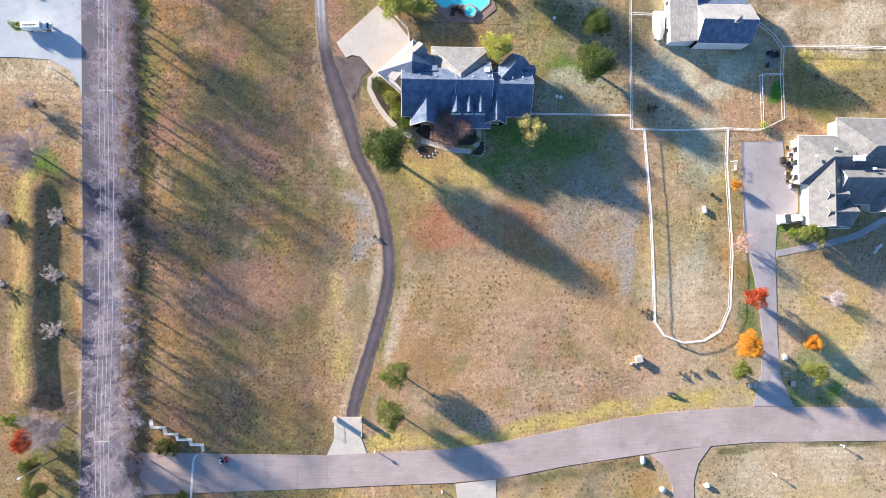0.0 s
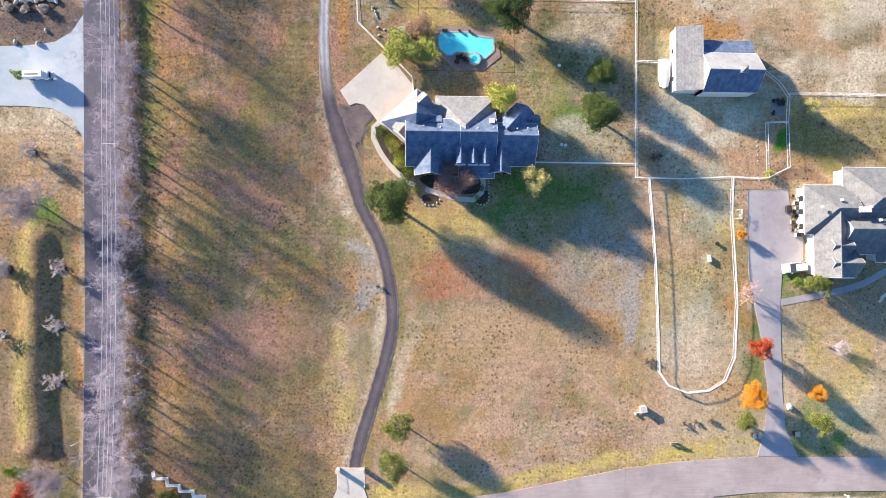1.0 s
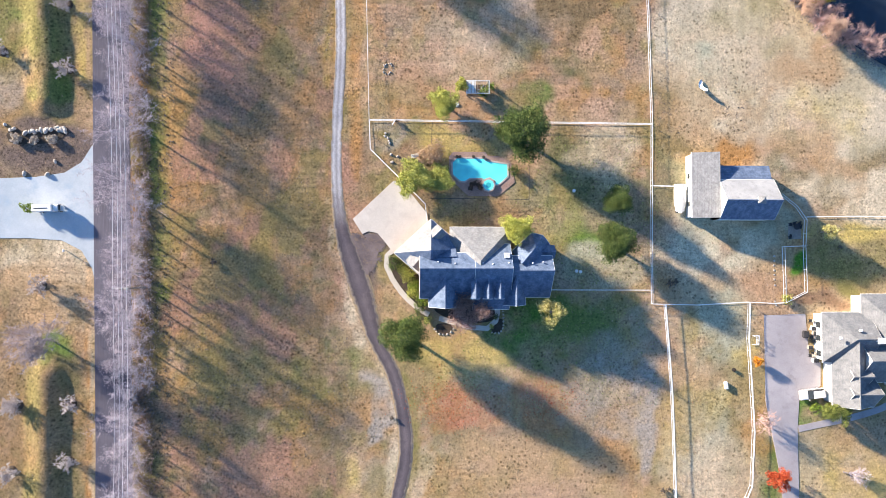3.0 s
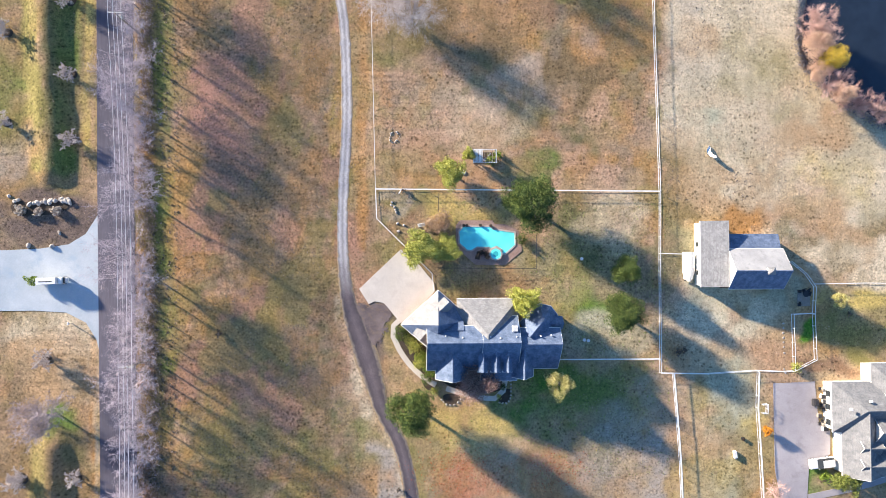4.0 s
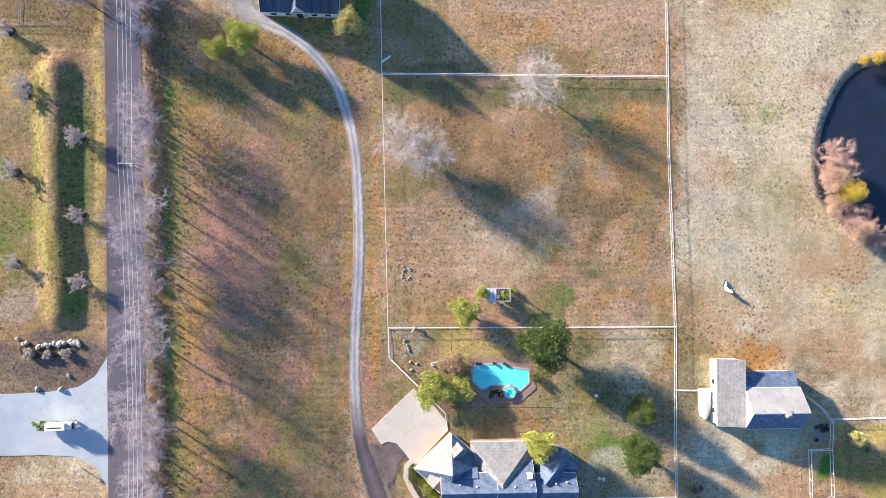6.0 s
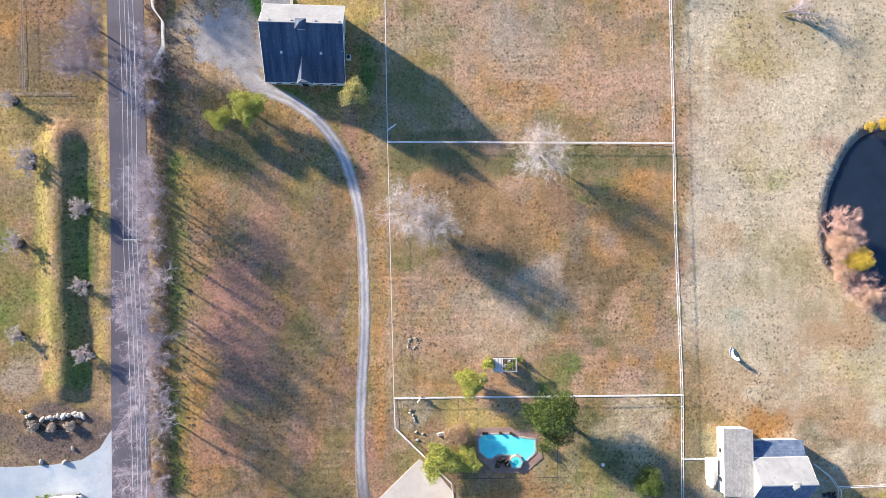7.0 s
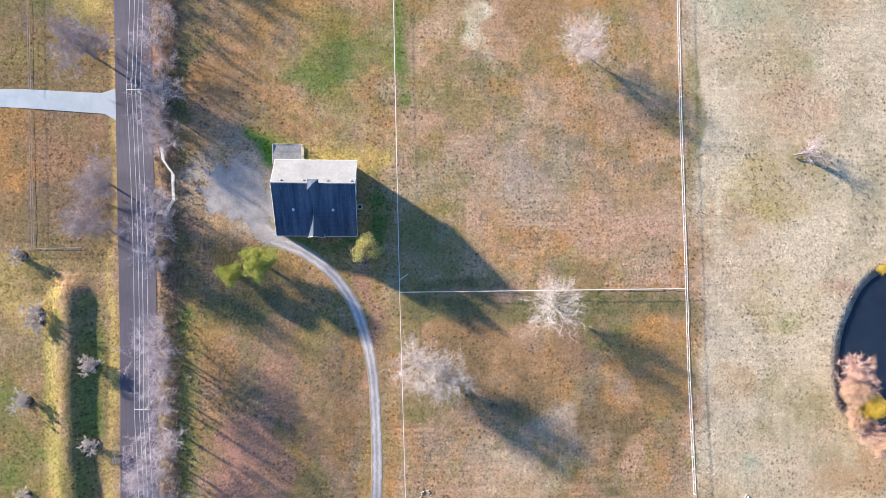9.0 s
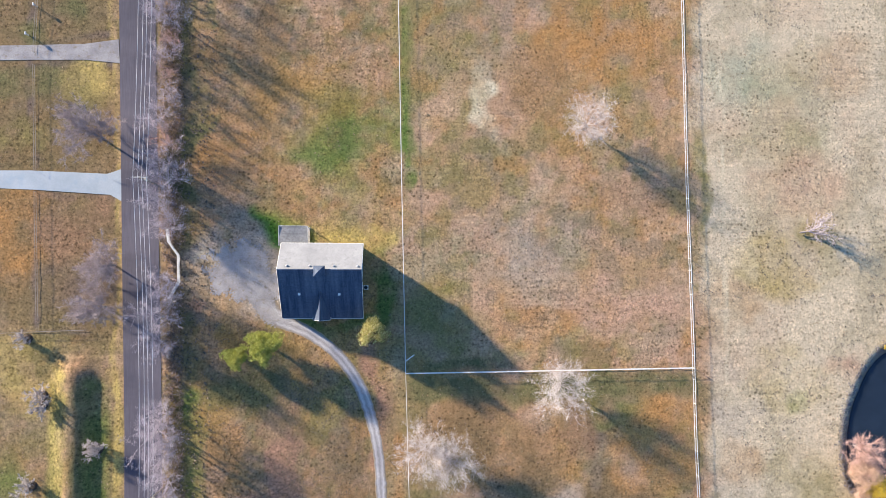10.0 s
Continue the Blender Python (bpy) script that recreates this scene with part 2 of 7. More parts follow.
TWIG_PALE = mottled("bleached_twigs", (0.46, 0.41, 0.40), (0.68, 0.62, 0.60), 0.6, 5.0)
TWIG_RUST = mottled("rusty_twigs", (0.46, 0.29, 0.25), (0.64, 0.45, 0.40), 0.6, 5.0)
STONE = mottled("field_stone", (0.36, 0.32, 0.28), (0.58, 0.53, 0.47), 0.8, 5.0)
MULCH = mottled("dark_mulch", (0.05, 0.038, 0.03), (0.10, 0.075, 0.055), 0.9, 7.0, 0.95, 0.8, 0.05)
PAVER = mottled("rose_pavers", (0.27, 0.18, 0.145), (0.38, 0.265, 0.22), 0.4, 5.0)
WOOD = mottled("grey_timber", (0.22, 0.19, 0.16), (0.34, 0.30, 0.26), 0.5, 6.0)
POOL = pooled("pool_water", (0.16, 0.88, 0.84), 0.12, 0.12, 2.5)
POND = pooled("pond_water", (0.018, 0.028, 0.045), 0.06, 0.1, 1.2)
CAR_WHITE = plain("white_car_paint", (0.80, 0.80, 0.79), 0.25, 0.0, 0.02)
RUBBER = plain("black_rubber", (0.02, 0.02, 0.02), 0.8)
LILAC = plain("lilac_paint", (0.46, 0.42, 0.58), 0.5)
COVER = plain("white_boat_cover", (0.74, 0.73, 0.68), 0.6)
RED = plain("red_paint", (0.45, 0.04, 0.05), 0.4)
LEAF_DARK = leafy("dark_evergreen_leaves", [(0.016, 0.038, 0.010), (0.06, 0.10, 0.024), (0.22, 0.265, 0.065)])
LEAF_GREEN = leafy("green_leaves", [(0.07, 0.12, 0.016), (0.18, 0.26, 0.035), (0.34, 0.41, 0.07)])
LEAF_OLIVE = leafy("olive_leaves", [(0.05, 0.075, 0.015), (0.15, 0.18, 0.04), (0.36, 0.37, 0.10)])
LEAF_YELLOW = leafy("yellow_green_leaves", [(0.16, 0.19, 0.03), (0.40, 0.41, 0.08), (0.64, 0.62, 0.18)])
LEAF_PALE = leafy("pale_yellow_leaves", [(0.22, 0.22, 0.06), (0.44, 0.40, 0.13), (0.66, 0.58, 0.30)])
LEAF_ORANGE = leafy("orange_leaves", [(0.42, 0.14, 0.015), (0.68, 0.29, 0.02), (0.78, 0.42, 0.06)])
LEAF_RED = leafy("red_leaves", [(0.26, 0.03, 0.015), (0.46, 0.07, 0.025), (0.52, 0.14, 0.05)])
LEAF_PURPLE = leafy("purple_brown_leaves", [(0.22, 0.12, 0.10), (0.40, 0.25, 0.21), (0.54, 0.38, 0.33)])
LEAF_TAN = leafy("tan_leaves", [(0.25, 0.15, 0.09), (0.40, 0.27, 0.18), (0.50, 0.38, 0.27)])
LEAF_AMBER = leafy("amber_leaves", [(0.42, 0.26, 0.20), (0.58, 0.40, 0.31), (0.66, 0.50, 0.34)])
LEAF_GOLD = leafy("golden_leaves", [(0.40, 0.26, 0.03), (0.60, 0.44, 0.05), (0.70, 0.56, 0.12)])
LEAF_SILVER = leafy("silvery_leaves", [(0.34, 0.29, 0.24), (0.52, 0.46, 0.40), (0.66, 0.60, 0.53)])
LEAF_BRUSH = leafy("dry_brush", [(0.08, 0.068, 0.055), (0.16, 0.13, 0.105), (0.27, 0.21, 0.18)])
STEM = leafy("dry_stems", [(0.16, 0.10, 0.09), (0.34, 0.26, 0.25), (0.52, 0.44, 0.44)])
GRASS = leafy("grass_tufts", [(0.13, 0.11, 0.04), (0.26, 0.20, 0.10), (0.36, 0.29, 0.17)])


# ---- builders ----
BASE = {}


def thing(name, at, label, category, group="", kind=""):
    ob = new(name)
    ob.location = (at[0], at[1], at[2] if len(at) > 2 else 0.0)
    BASE[ob.name] = Vector(ob.location)
    return tagged(ob, label, category, group, kind)


def mesh_of(bm, name):
    me = bpy.data.meshes.new(name)
    bmesh.ops.recalc_face_normals(bm, faces=bm.faces)
    bm.to_mesh(me)
    bm.free()
    return me


def part(name, bm, material, parent, label=""):
    """Links a bmesh, given in world metres, as one mesh under a thing or a part."""
    base = BASE[parent.name]
    bmesh.ops.translate(bm, verts=bm.verts, vec=-base)
    ob = new(name, mesh_of(bm, name))
    ob.data.materials.append(material)
    ob.parent = parent
    BASE[ob.name] = base
    return tagged(ob, label)


def part_at(name, me, parent, m):
    """A part that shares the mesh me, at the world pose m."""
    ob = new(name, me)
    ob.parent = parent
    ob.matrix_local = Matrix.Translation(-BASE[parent.name]) @ m
    return ob


def single(name, bm, material, label, category, kind="", group=""):
    ob = new(name, mesh_of(bm, name))
    ob.data.materials.append(material)
    BASE[ob.name] = Vector((0, 0, 0))
    return tagged(ob, label, category, group, kind)


def raw_mesh(name, verts, faces, material):
    me = bpy.data.meshes.new(name)
    if isinstance(faces, np.ndarray):
        n, k = faces.shape
        me.vertices.add(len(verts))
        me.vertices.foreach_set("co", np.asarray(verts, np.float32).ravel())
        me.loops.add(n * k)
        me.loops.foreach_set("vertex_index", faces.astype(np.int32).ravel())
        me.polygons.add(n)
        me.polygons.foreach_set("loop_start", np.arange(0, n * k, k, dtype=np.int32))
        me.update(calc_edges=True)
    else:
        me.from_pydata(verts, [], faces)
    me.materials.append(material)
    return me


KEEP = []          # outlines of paved and planted surfaces, kept free of grass tufts


def prism(pts, z0, z1, bm=None):
    bm = bm or bmesh.new()
    if z0 < 0 and z1 < 0.5:
        KEEP.append([(p[0], p[1]) for p in pts])
    lo, hi = [bm.verts.new((x, y, z0)) for x, y in pts], [bm.verts.new((x, y, z1)) for x, y in pts]
    bm.faces.new(hi), bm.faces.new(lo[::-1])
    for i in range(len(pts)):
        j = (i + 1) % len(pts)
        bm.faces.new((lo[i], lo[j], hi[j], hi[i]))
    return bm


def box(cx, cy, cz, sx, sy, sz, rz=0.0, bevel=0.0, bm=None):
    bm = bm or bmesh.new()
    out = bmesh.ops.create_cube(bm, size=1, matrix=pose(cx, cy, cz, 0, 0, rz) @ Matrix.Diagonal((sx, sy, sz, 1)))
    if bevel:
        es = list({e for v in out["verts"] for e in v.link_edges})
        bmesh.ops.bevel(bm, geom=es, offset=bevel, segments=2, affect="EDGES")
    return bm


def tube(a, b, r0, r1, sides=6, bm=None):
    bm = bm or bmesh.new()
    a, b = Vector(a), Vector(b)
    q = (b - a).to_track_quat("Z", "Y")
    ring = []
    for p, r in ((a, r0), (b, r1)):
        ring.append([bm.verts.new(p + q @ Vector((r * math.cos(k * math.tau / sides), r * math.sin(k * math.tau / sides), 0))) for k in range(sides)])
    for k in range(sides):
        j = (k + 1) % sides
        bm.faces.new((ring[0][k], ring[0][j], ring[1][j], ring[1][k]))
    bm.faces.new(ring[1]), bm.faces.new(ring[0][::-1])
    return bm


def smooth(pts, step=1.5, closed=False):
    """A Catmull-Rom line through the points, with values of any number a point."""
    p = [np.array(q, float) for q in pts]
    n = len(p)
    out = []
    for i in range(n if closed else n - 1):
        a, b, c, e = (p[(i + k) % n] if closed else p[min(max(i + k, 0), n - 1)] for k in (-1, 0, 1, 2))
        m = max(1, int(np.linalg.norm((c - b)[:2]) / step))
        for k in range(m):
            t = k / m
            out.append(0.5 * (2 * b + (c - a) * t + (2 * a - 5 * b + 4 * c - e) * t * t + (3 * b - a - 3 * c + e) * t ** 3))
    if not closed:
        out.append(p[-1])
    return out


def ribbon(left, right, z0, z1, bm=None):
    """A slab between two edges with the same number of points."""
    bm = bm or bmesh.new()
    KEEP.append([(p[0], p[1]) for p in left] + [(p[0], p[1]) for p in right][::-1])
    rows = [[bm.verts.new((p[0], p[1], z)) for p, z in ((l, z0), (l, z1), (r, z1), (r, z0))] for l, r in zip(left, right)]
    for a, b in zip(rows, rows[1:]):
        for k in range(4):
            j = (k + 1) % 4
            bm.faces.new((a[k], a[j], b[j], b[k]))
    bm.faces.new(rows[0]), bm.faces.new(rows[-1][::-1])
    return bm


def strip(line, z0, z1, wobble=0.0, step=1.5, seed=0):
    """A slab along a line of x, y, width."""
    rng = np.random.RandomState(seed)
    pts = smooth(line, step)
    left, right = [], []
    for i, p in enumerate(pts):
        d = (pts[min(i + 1, len(pts) - 1)] - pts[max(i - 1, 0)])[:2]
        d /= np.linalg.norm(d)
        n = np.array((-d[1], d[0]))
        left.append(p[:2] + n * (p[2] / 2 + rng.uniform(-wobble, wobble)))
        right.append(p[:2] - n * (p[2] / 2 + rng.uniform(-wobble, wobble)))
    return ribbon(left, right, z0, z1)


# ---- ground ----
def lattice(x, y, scale, seed):
    """Smooth value noise, 0 to 1."""
    tab = np.random.RandomState(seed).rand(256, 256)
    u, v = x / scale + 31.7 * seed, y / scale + 17.3 * seed
    i, j = np.floor(u).astype(int), np.floor(v).astype(int)
    a, b = u - i, v - j
    a, b = a * a * (3 - 2 * a), b * b * (3 - 2 * b)
    t = lambda p, q: tab[p % 256, q % 256]
    return (t(i, j) * (1 - a) + t(i + 1, j) * a) * (1 - b) + (t(i, j + 1) * (1 - a) + t(i + 1, j + 1) * a) * b


def fractal(x, y, scale, seed, octaves=4):
    total, amp = 0.0, 1.0
    for k in range(octaves):
        total = total + amp * (lattice(x, y, scale / 2 ** k, seed + k) - 0.5)
        amp *= 0.55
    return total


POND_EDGE = smooth([(92.0, 117.0), (86.5, 116.6), (82.8, 115.2), (79.9, 112.1), (77.9, 108.4), (76.03, 104.03), (74.96, 97.69), (75.44, 92.31), (77.70, 87.75), (81.87, 84.59), (87.69, 80.97), (95.89, 76.66), (107.89, 79.02), (114.5, 91.81), (113.5, 106.0), (104.0, 115.0)], 1.5, True)


def pond_depth(x, y):
    """Metres inside the pond's edge, roughly; negative outside."""
    e = np.array(POND_EDGE)
    d = np.full(x.shape, 1e9)
    inside = np.zeros(x.shape, bool)
    for a, b in zip(e, np.roll(e, -1, 0)):
        t = np.clip(((x - a[0]) * (b[0] - a[0]) + (y - a[1]) * (b[1] - a[1])) / ((b - a) @ (b - a)), 0, 1)
        d = np.minimum(d, np.hypot(x - a[0] - t * (b[0] - a[0]), y - a[1] - t * (b[1] - a[1])))
        cross = ((a[1] > y) != (b[1] > y)) & (x < (b[0] - a[0]) * (y - a[1]) / (b[1] - a[1] + 1e-12) + a[0])
        inside ^= cross
    return np.where(inside, d, -d)


def berm(x, y, line, half, top):
    """Height of a long mown earth bank along a line."""
    best = np.zeros(x.shape)
    for (ax, ay), (bx, by) in zip(line, line[1:]):
        l2 = (bx - ax) ** 2 + (by - ay) ** 2
        t = np.clip(((x - ax) * (bx - ax) + (y - ay) * (by - ay)) / l2, 0, 1)
        d = np.hypot(x - ax - t * (bx - ax), y - ay - t * (by - ay)) + 0.7 * fractal(x, y, 5.0, 17, 3)
        best = np.maximum(best, top * (0.5 + 0.5 * np.cos(math.pi * np.clip(d / half, 0, 1))))
    return best


BERM_SOUTH = [(-72.12, 15.02), (-71.71, 5.28), (-71.93, -4.42), (-72.07, -12.99), (-71.14, -22.59)]
BERM_NORTH = [(-74.45, 113.41), (-74.28, 104.03), (-74.05, 91.33), (-73.41, 78.72), (-72.80, 67.77)]


def land(x, y):
    z = np.minimum(-0.035 + 0.05 * fractal(x, y, 9.0, 3, 4), -0.008)
    z = z + berm(x, y, BERM_SOUTH, 4.6, 1.3) + berm(x, y, BERM_NORTH, 4.8, 1.35)
    dep = pond_depth(x, y)
    z = np.where(dep > -1.6, z - 0.9 * np.clip((dep + 1.6) / 2.0, 0, 1.8), z)
    return z


# the moss tone serves mossy grass and shade painted into the turf
PALETTE = dict(maroon=(0.36, 0.20, 0.15), umber=(0.19, 0.135, 0.075), amber=(0.40, 0.24, 0.08), straw=(0.56, 0.465, 0.33), dusk=(0.235, 0.185, 0.135), hay=(0.36, 0.28, 0.095), rust=(0.345, 0.205, 0.11), tan=(0.42, 0.285, 0.165), brown=(0.30, 0.185, 0.095), orange=(0.40, 0.215, 0.085), soil=(0.15, 0.115, 0.10), pink=(0.46, 0.295, 0.205),
               olive=(0.225, 0.195, 0.075), green=(0.13, 0.17, 0.05), lush=(0.085, 0.20, 0.03), yellow=(0.50, 0.38, 0.13), grey=(0.36, 0.31, 0.26), sage=(0.40, 0.385, 0.28),
               red=(0.42, 0.16, 0.09), moss_shade=(0.155, 0.145, 0.07), dirt=(0.27, 0.17, 0.105), pale=(0.60, 0.53, 0.38))


class Turf:
    """Paints the kinds of grass, and some shade, on the ground sheet as soft, uneven patches."""

    def __init__(self, x, y):
        self.x, self.y = x, y
        self.wx, self.wy = x + 7 * fractal(x, y, 12, 41, 4), y + 7 * fractal(x, y, 12, 57, 4)
        self.grain = fractal(x, y, 5.0, 77, 4)
        self.rgb = np.tile(np.array(PALETTE["tan"]), (len(x), 1))

    def lay(self, mask, kind):
        mask = np.clip(mask, 0, 1)[:, None]
        self.rgb = self.rgb * (1 - mask) + np.array(PALETTE[kind]) * mask

    def blot(self, at, rx, ry, kind, strength=0.7, deg=0.0, edge=0.6):
        c, s = math.cos(radians(deg)), math.sin(radians(deg))
        dx, dy = self.wx - at[0], self.wy - at[1]
        d = np.hypot((dx * c + dy * s) / rx, (-dx * s + dy * c) / ry)
        m = np.clip((1 + edge / 2 - d) / edge, 0, 1)
        self.lay(m * m * (3 - 2 * m) * strength * (1 + 1.7 * self.grain), kind)

    def line(self, pts, width, kind, strength=0.7):
        best = np.full(len(self.x), 1e9)
        ux, uy = self.x + 0.25 * (self.wx - self.x), self.y + 0.25 * (self.wy - self.y)
        for (ax, ay), (bx, by) in zip(pts, pts[1:]):
            t = np.clip(((ux - ax) * (bx - ax) + (uy - ay) * (by - ay)) / ((bx - ax) ** 2 + (by - ay) ** 2), 0, 1)
            best = np.minimum(best, np.hypot(ux - ax - t * (bx - ax), uy - ay - t * (by - ay)))
        m = np.clip((width / 2 - best) / (width * 0.3) + 0.5, 0, 1)
        self.lay(m * strength * (1 + 1.7 * self.grain), kind)

    def area(self, x0, x1, y0, y1, kind, strength=0.8, soft=3.0):
        m = np.clip((self.wx - x0) / soft, 0, 1) * np.clip((x1 - self.wx) / soft, 0, 1) * np.clip((self.wy - y0) / soft, 0, 1) * np.clip((y1 - self.wy) / soft, 0, 1)
        self.lay(m * strength, kind)

    def mottle(self, kind, scale, seed, level, strength):
        m = np.clip((fractal(self.x, self.y, scale, seed, 4) - level) * 6, 0, 1)
        self.lay(m * strength, kind)


def axis(lo, hi, step, far):
    mid = list(np.arange(lo, hi, step))
    out, d = [], step
    a, b = lo, mid[-1]
    left, right = [], []
    while a > -far:
        d *= 1.6
        a -= d
        left.append(a)
    d = step
    while b < far:
        d *= 1.6
        b += d
        right.append(b)
    return np.array(left[::-1] + mid + right)


def build_ground():
    xs, ys = axis(-96, 104, 0.6, 1500), axis(-58, 198, 0.6, 1500)
    gx, gy = np.meshgrid(xs, ys)
    x, y = gx.ravel(), gy.ravel()
    z = land(x, y)
    nx, ny = len(xs), len(ys)
    me = bpy.data.meshes.new("ground")
    me.vertices.add(nx * ny)
    me.vertices.foreach_set("co", np.stack([x, y, z], 1).astype(np.float32).ravel())
    i = (np.arange(ny - 1)[:, None] * nx + np.arange(nx - 1)[None]).ravel()
    quads = np.stack([i, i + 1, i + nx + 1, i + nx], 1).astype(np.int32)
    me.loops.add(quads.size)
    me.loops.foreach_set("vertex_index", quads.ravel())
    me.polygons.add(len(quads))
    me.polygons.foreach_set("loop_start", np.arange(0, quads.size, 4, dtype=np.int32))
    me.update(calc_edges=True)
    me.polygons.foreach_set("use_smooth", np.ones(len(quads), bool))
    t = Turf(x, y)
    paint(t)
    wear = 0.86 - 0.12 * (x > -13) - 0.16 * ((x > 46) & (y > 58)) - 0.12 * ((x > -3) & (y < 32)) + 0.25 * fractal(x, y, 16.0, 91, 3)
    wear = np.clip(wear, 0.2, 1.0)
    rgba = np.concatenate([np.clip(t.rgb, 0, 1), wear[:, None]], 1).astype(np.float32)
    me.attributes.new("turf", "FLOAT_COLOR", "POINT").data.foreach_set("color", rgba.ravel())
    me.materials.append(TURF)
    ob = new("ground", me)
    tagged(ob, "dry autumn grass ground, tan and brown with green patches", "ground", "", "structure")


def paint(t):
    # broad fields
    t.area(-300, -62, -200, 400, "tan", 0.9)
    t.area(-300, -62, 75, 400, "olive", 0.6)
    t.area(-300, -62, 128, 400, "moss_shade", 0.6)
    t.area(-58, -13, -200, 400, "brown", 0.85)
    t.area(-13, 45, 64, 117, "rust", 0.85)
    t.area(-13, 45, 117, 400, "tan", 0.7)
    t.area(-13, 45, 117, 400, "rust", 0.35)
    t.area(45, 400, 60, 400, "straw", 1.0)
    t.area(46, 62, -14, 29, "hay", 0.5)
    t.area(-3, 46, -28, 30, "tan", 0.75)
    t.area(-3, 46, -28, 30, "hay", 0.25)
    # olive back lawn, laid stronger to stand in for the trees' shade
    t.area(-13, 45, 29, 64, "olive", 0.8)
    # pale grey-green grass, lightened further to brighten the shaded barn yard
    t.area(45, 74, 29, 60, "sage", 0.75)
    t.area(62, 400, -40, 45, "olive", 0.2)
    t.area(-56, -14, -40, 110, "dirt", 0.4)
    t.area(-300, 400, -200, -41, "yellow", 0.6)
    t.mottle("olive", 18, 5, 0.02, 0.5)
    t.mottle("orange", 14, 15, 0.08, 0.45)
    t.mottle("grey", 10, 25, 0.10, 0.3)
    t.mottle("pink", 12, 35, 0.10, 0.45)
    t.mottle("moss_shade", 7, 45, 0.16, 0.5)
    t.mottle("straw", 6, 65, 0.2, 0.2)
    t.area(46, 400, 62, 400, "straw", 0.55)
    t.area(-40, -14, -40, 108, "moss_shade", 0.12)
    for kind, scale, seed, level, k in (("dusk", 5, 105, 0.14, 0.5), ("pink", 4.5, 115, 0.16, 0.5), ("olive", 5.5, 125, 0.14, 0.5), ("orange", 4, 135, 0.2, 0.4)):
        m = np.clip((fractal(t.x, t.y, scale, seed, 4) - level) * 6, 0, 1) * (t.x < 45) * k
        t.lay(m, kind)
    t.area(46, 400, -60, 2, "straw", 0.3)
    t.area(-300, -62, -200, 400, "umber", 0.4)
    t.area(-300, -64, 120, 400, "umber", 0.6)
    b = t.blot
    # west meadow, south part
    b((-18.51, 16.44), 9, 7, "green", 0.45)
    b((-22.85, 10.88), 6, 5, "lush", 0.25)
    b((-31.44, -0.14), 13, 9, "moss_shade", 0.25)
    b((-31.25, -19.74), 13, 12, "moss_shade", 0.3)
    b((-22.70, -8.91), 6, 8, "olive", 0.5)
    b((-46.26, -15.30), 7, 12, "dirt", 0.6)
    b((-41.82, -30.41), 12, 5, "dirt", 0.7)
    b((-28.27, 8.65), 7, 4, "orange", 0.5, -30)
    b((-41.37, 19.60), 5, 12, "yellow", 0.35, -20)
    b((-41.61, 39.55), 7, 14, "orange", 0.55)
    b((-28.54, 38.64), 6, 9, "pink", 0.45)
    b((-21.98, 42.11), 5, 9, "dusk", 0.5)
    b((-10.77, 7.60), 2.2, 6.5, "grey", 0.85, 5)
    b((-13.97, -12.24), 3, 9, "yellow", 0.4)
    b((-19.32, -27.45), 5, 5, "yellow", 0.45)
    b((-26.83, -33.30), 13, 2, "green", 0.6)
    b((-49.53, 27.25), 3, 9, "moss_shade", 0.8)
    # front lawn
    b((5.30, 9.32), 9, 4.5, "red", 0.3, -35)
    b((23.28, 8.81), 6, 4, "red", 0.28, -20)
    b((11.44, 5.42), 6, 3, "red", 0.25)
    b((22.78, 22.92), 12, 6.0, "lush", 0.5)
    b((22.0, 23.5), 12, 6.0, "green", 0.5)
    b((17.12, 24.01), 6, 5, "lush", 0.6)
    b((34.18, 21.32), 6, 9, "green", 0.4)
    # grey also brightens the lawn where the house's shadow lies
    b((35.23, 8.85), 8, 10, "grey", 0.6)
    b((43.83, 8.88), 2.6, 14, "grey", 0.7, 5)
    b((6.98, 17.73), 9, 4, "yellow", 0.5, -20)
    b((-3.06, 16.54), 4, 6, "olive", 0.6)
    b((32.88, 0.95), 9, 4, "orange", 0.55, -30)
    b((19.26, -6.86), 18, 9, "tan", 0.6)
    b((25.95, -19.13), 2, 2.6, "dirt", 0.8)
    b((25.42, -13.57), 2.6, 1.6, "dirt", 0.6)
    b((30.49, -15.82), 16, 9, "pink", 0.3)
    b((5.85, -15.66), 7, 9, "orange", 0.3)
    b((-0.80, -9.00), 2.5, 10, "straw", 0.5, -15)
    t.line([(-7.33, -34.12), (8.05, -33.24), (19.16, -31.75), (30.39, -29.69), (41.74, -27.61), (53.19, -26.07), (68.23, -25.44)], 3.4, "yellow", 0.8)
    t.line([(1.43, -32.06), (14.70, -32.79)], 2.0, "olive", 0.6)
    b((13.59, -33.10), 4, 1.8, "green", 0.7)
    # paddock loop and neighbour
    # the loop's sage grass is lightened to lift its shade
    b((56.71, 20.35), 5, 9, "sage", 0.6)
    b((58.35, 12.35), 3, 8, "yellow", 0.45, -30)
    b((55.78, -4.71), 6, 9, "straw", 0.45)
    b((67.34, -9.28), 3, 9, "green", 0.6)
    b((66.34, 0.95), 3, 8, "orange", 0.5)
    b((81.21, -19.58), 8, 6, "lush", 0.6)
    b((76.40, -25.19), 9, 2, "green", 0.8)
    b((88.71, -1.35), 10, 7, "tan", 0.7)
    b((89.61, -13.95), 8, 6, "straw", 0.5)
    b((77.01, 6.11), 4, 3.5, "lush", 0.9)
    b((87.15, 35.74), 13, 6, "olive", 0.7)
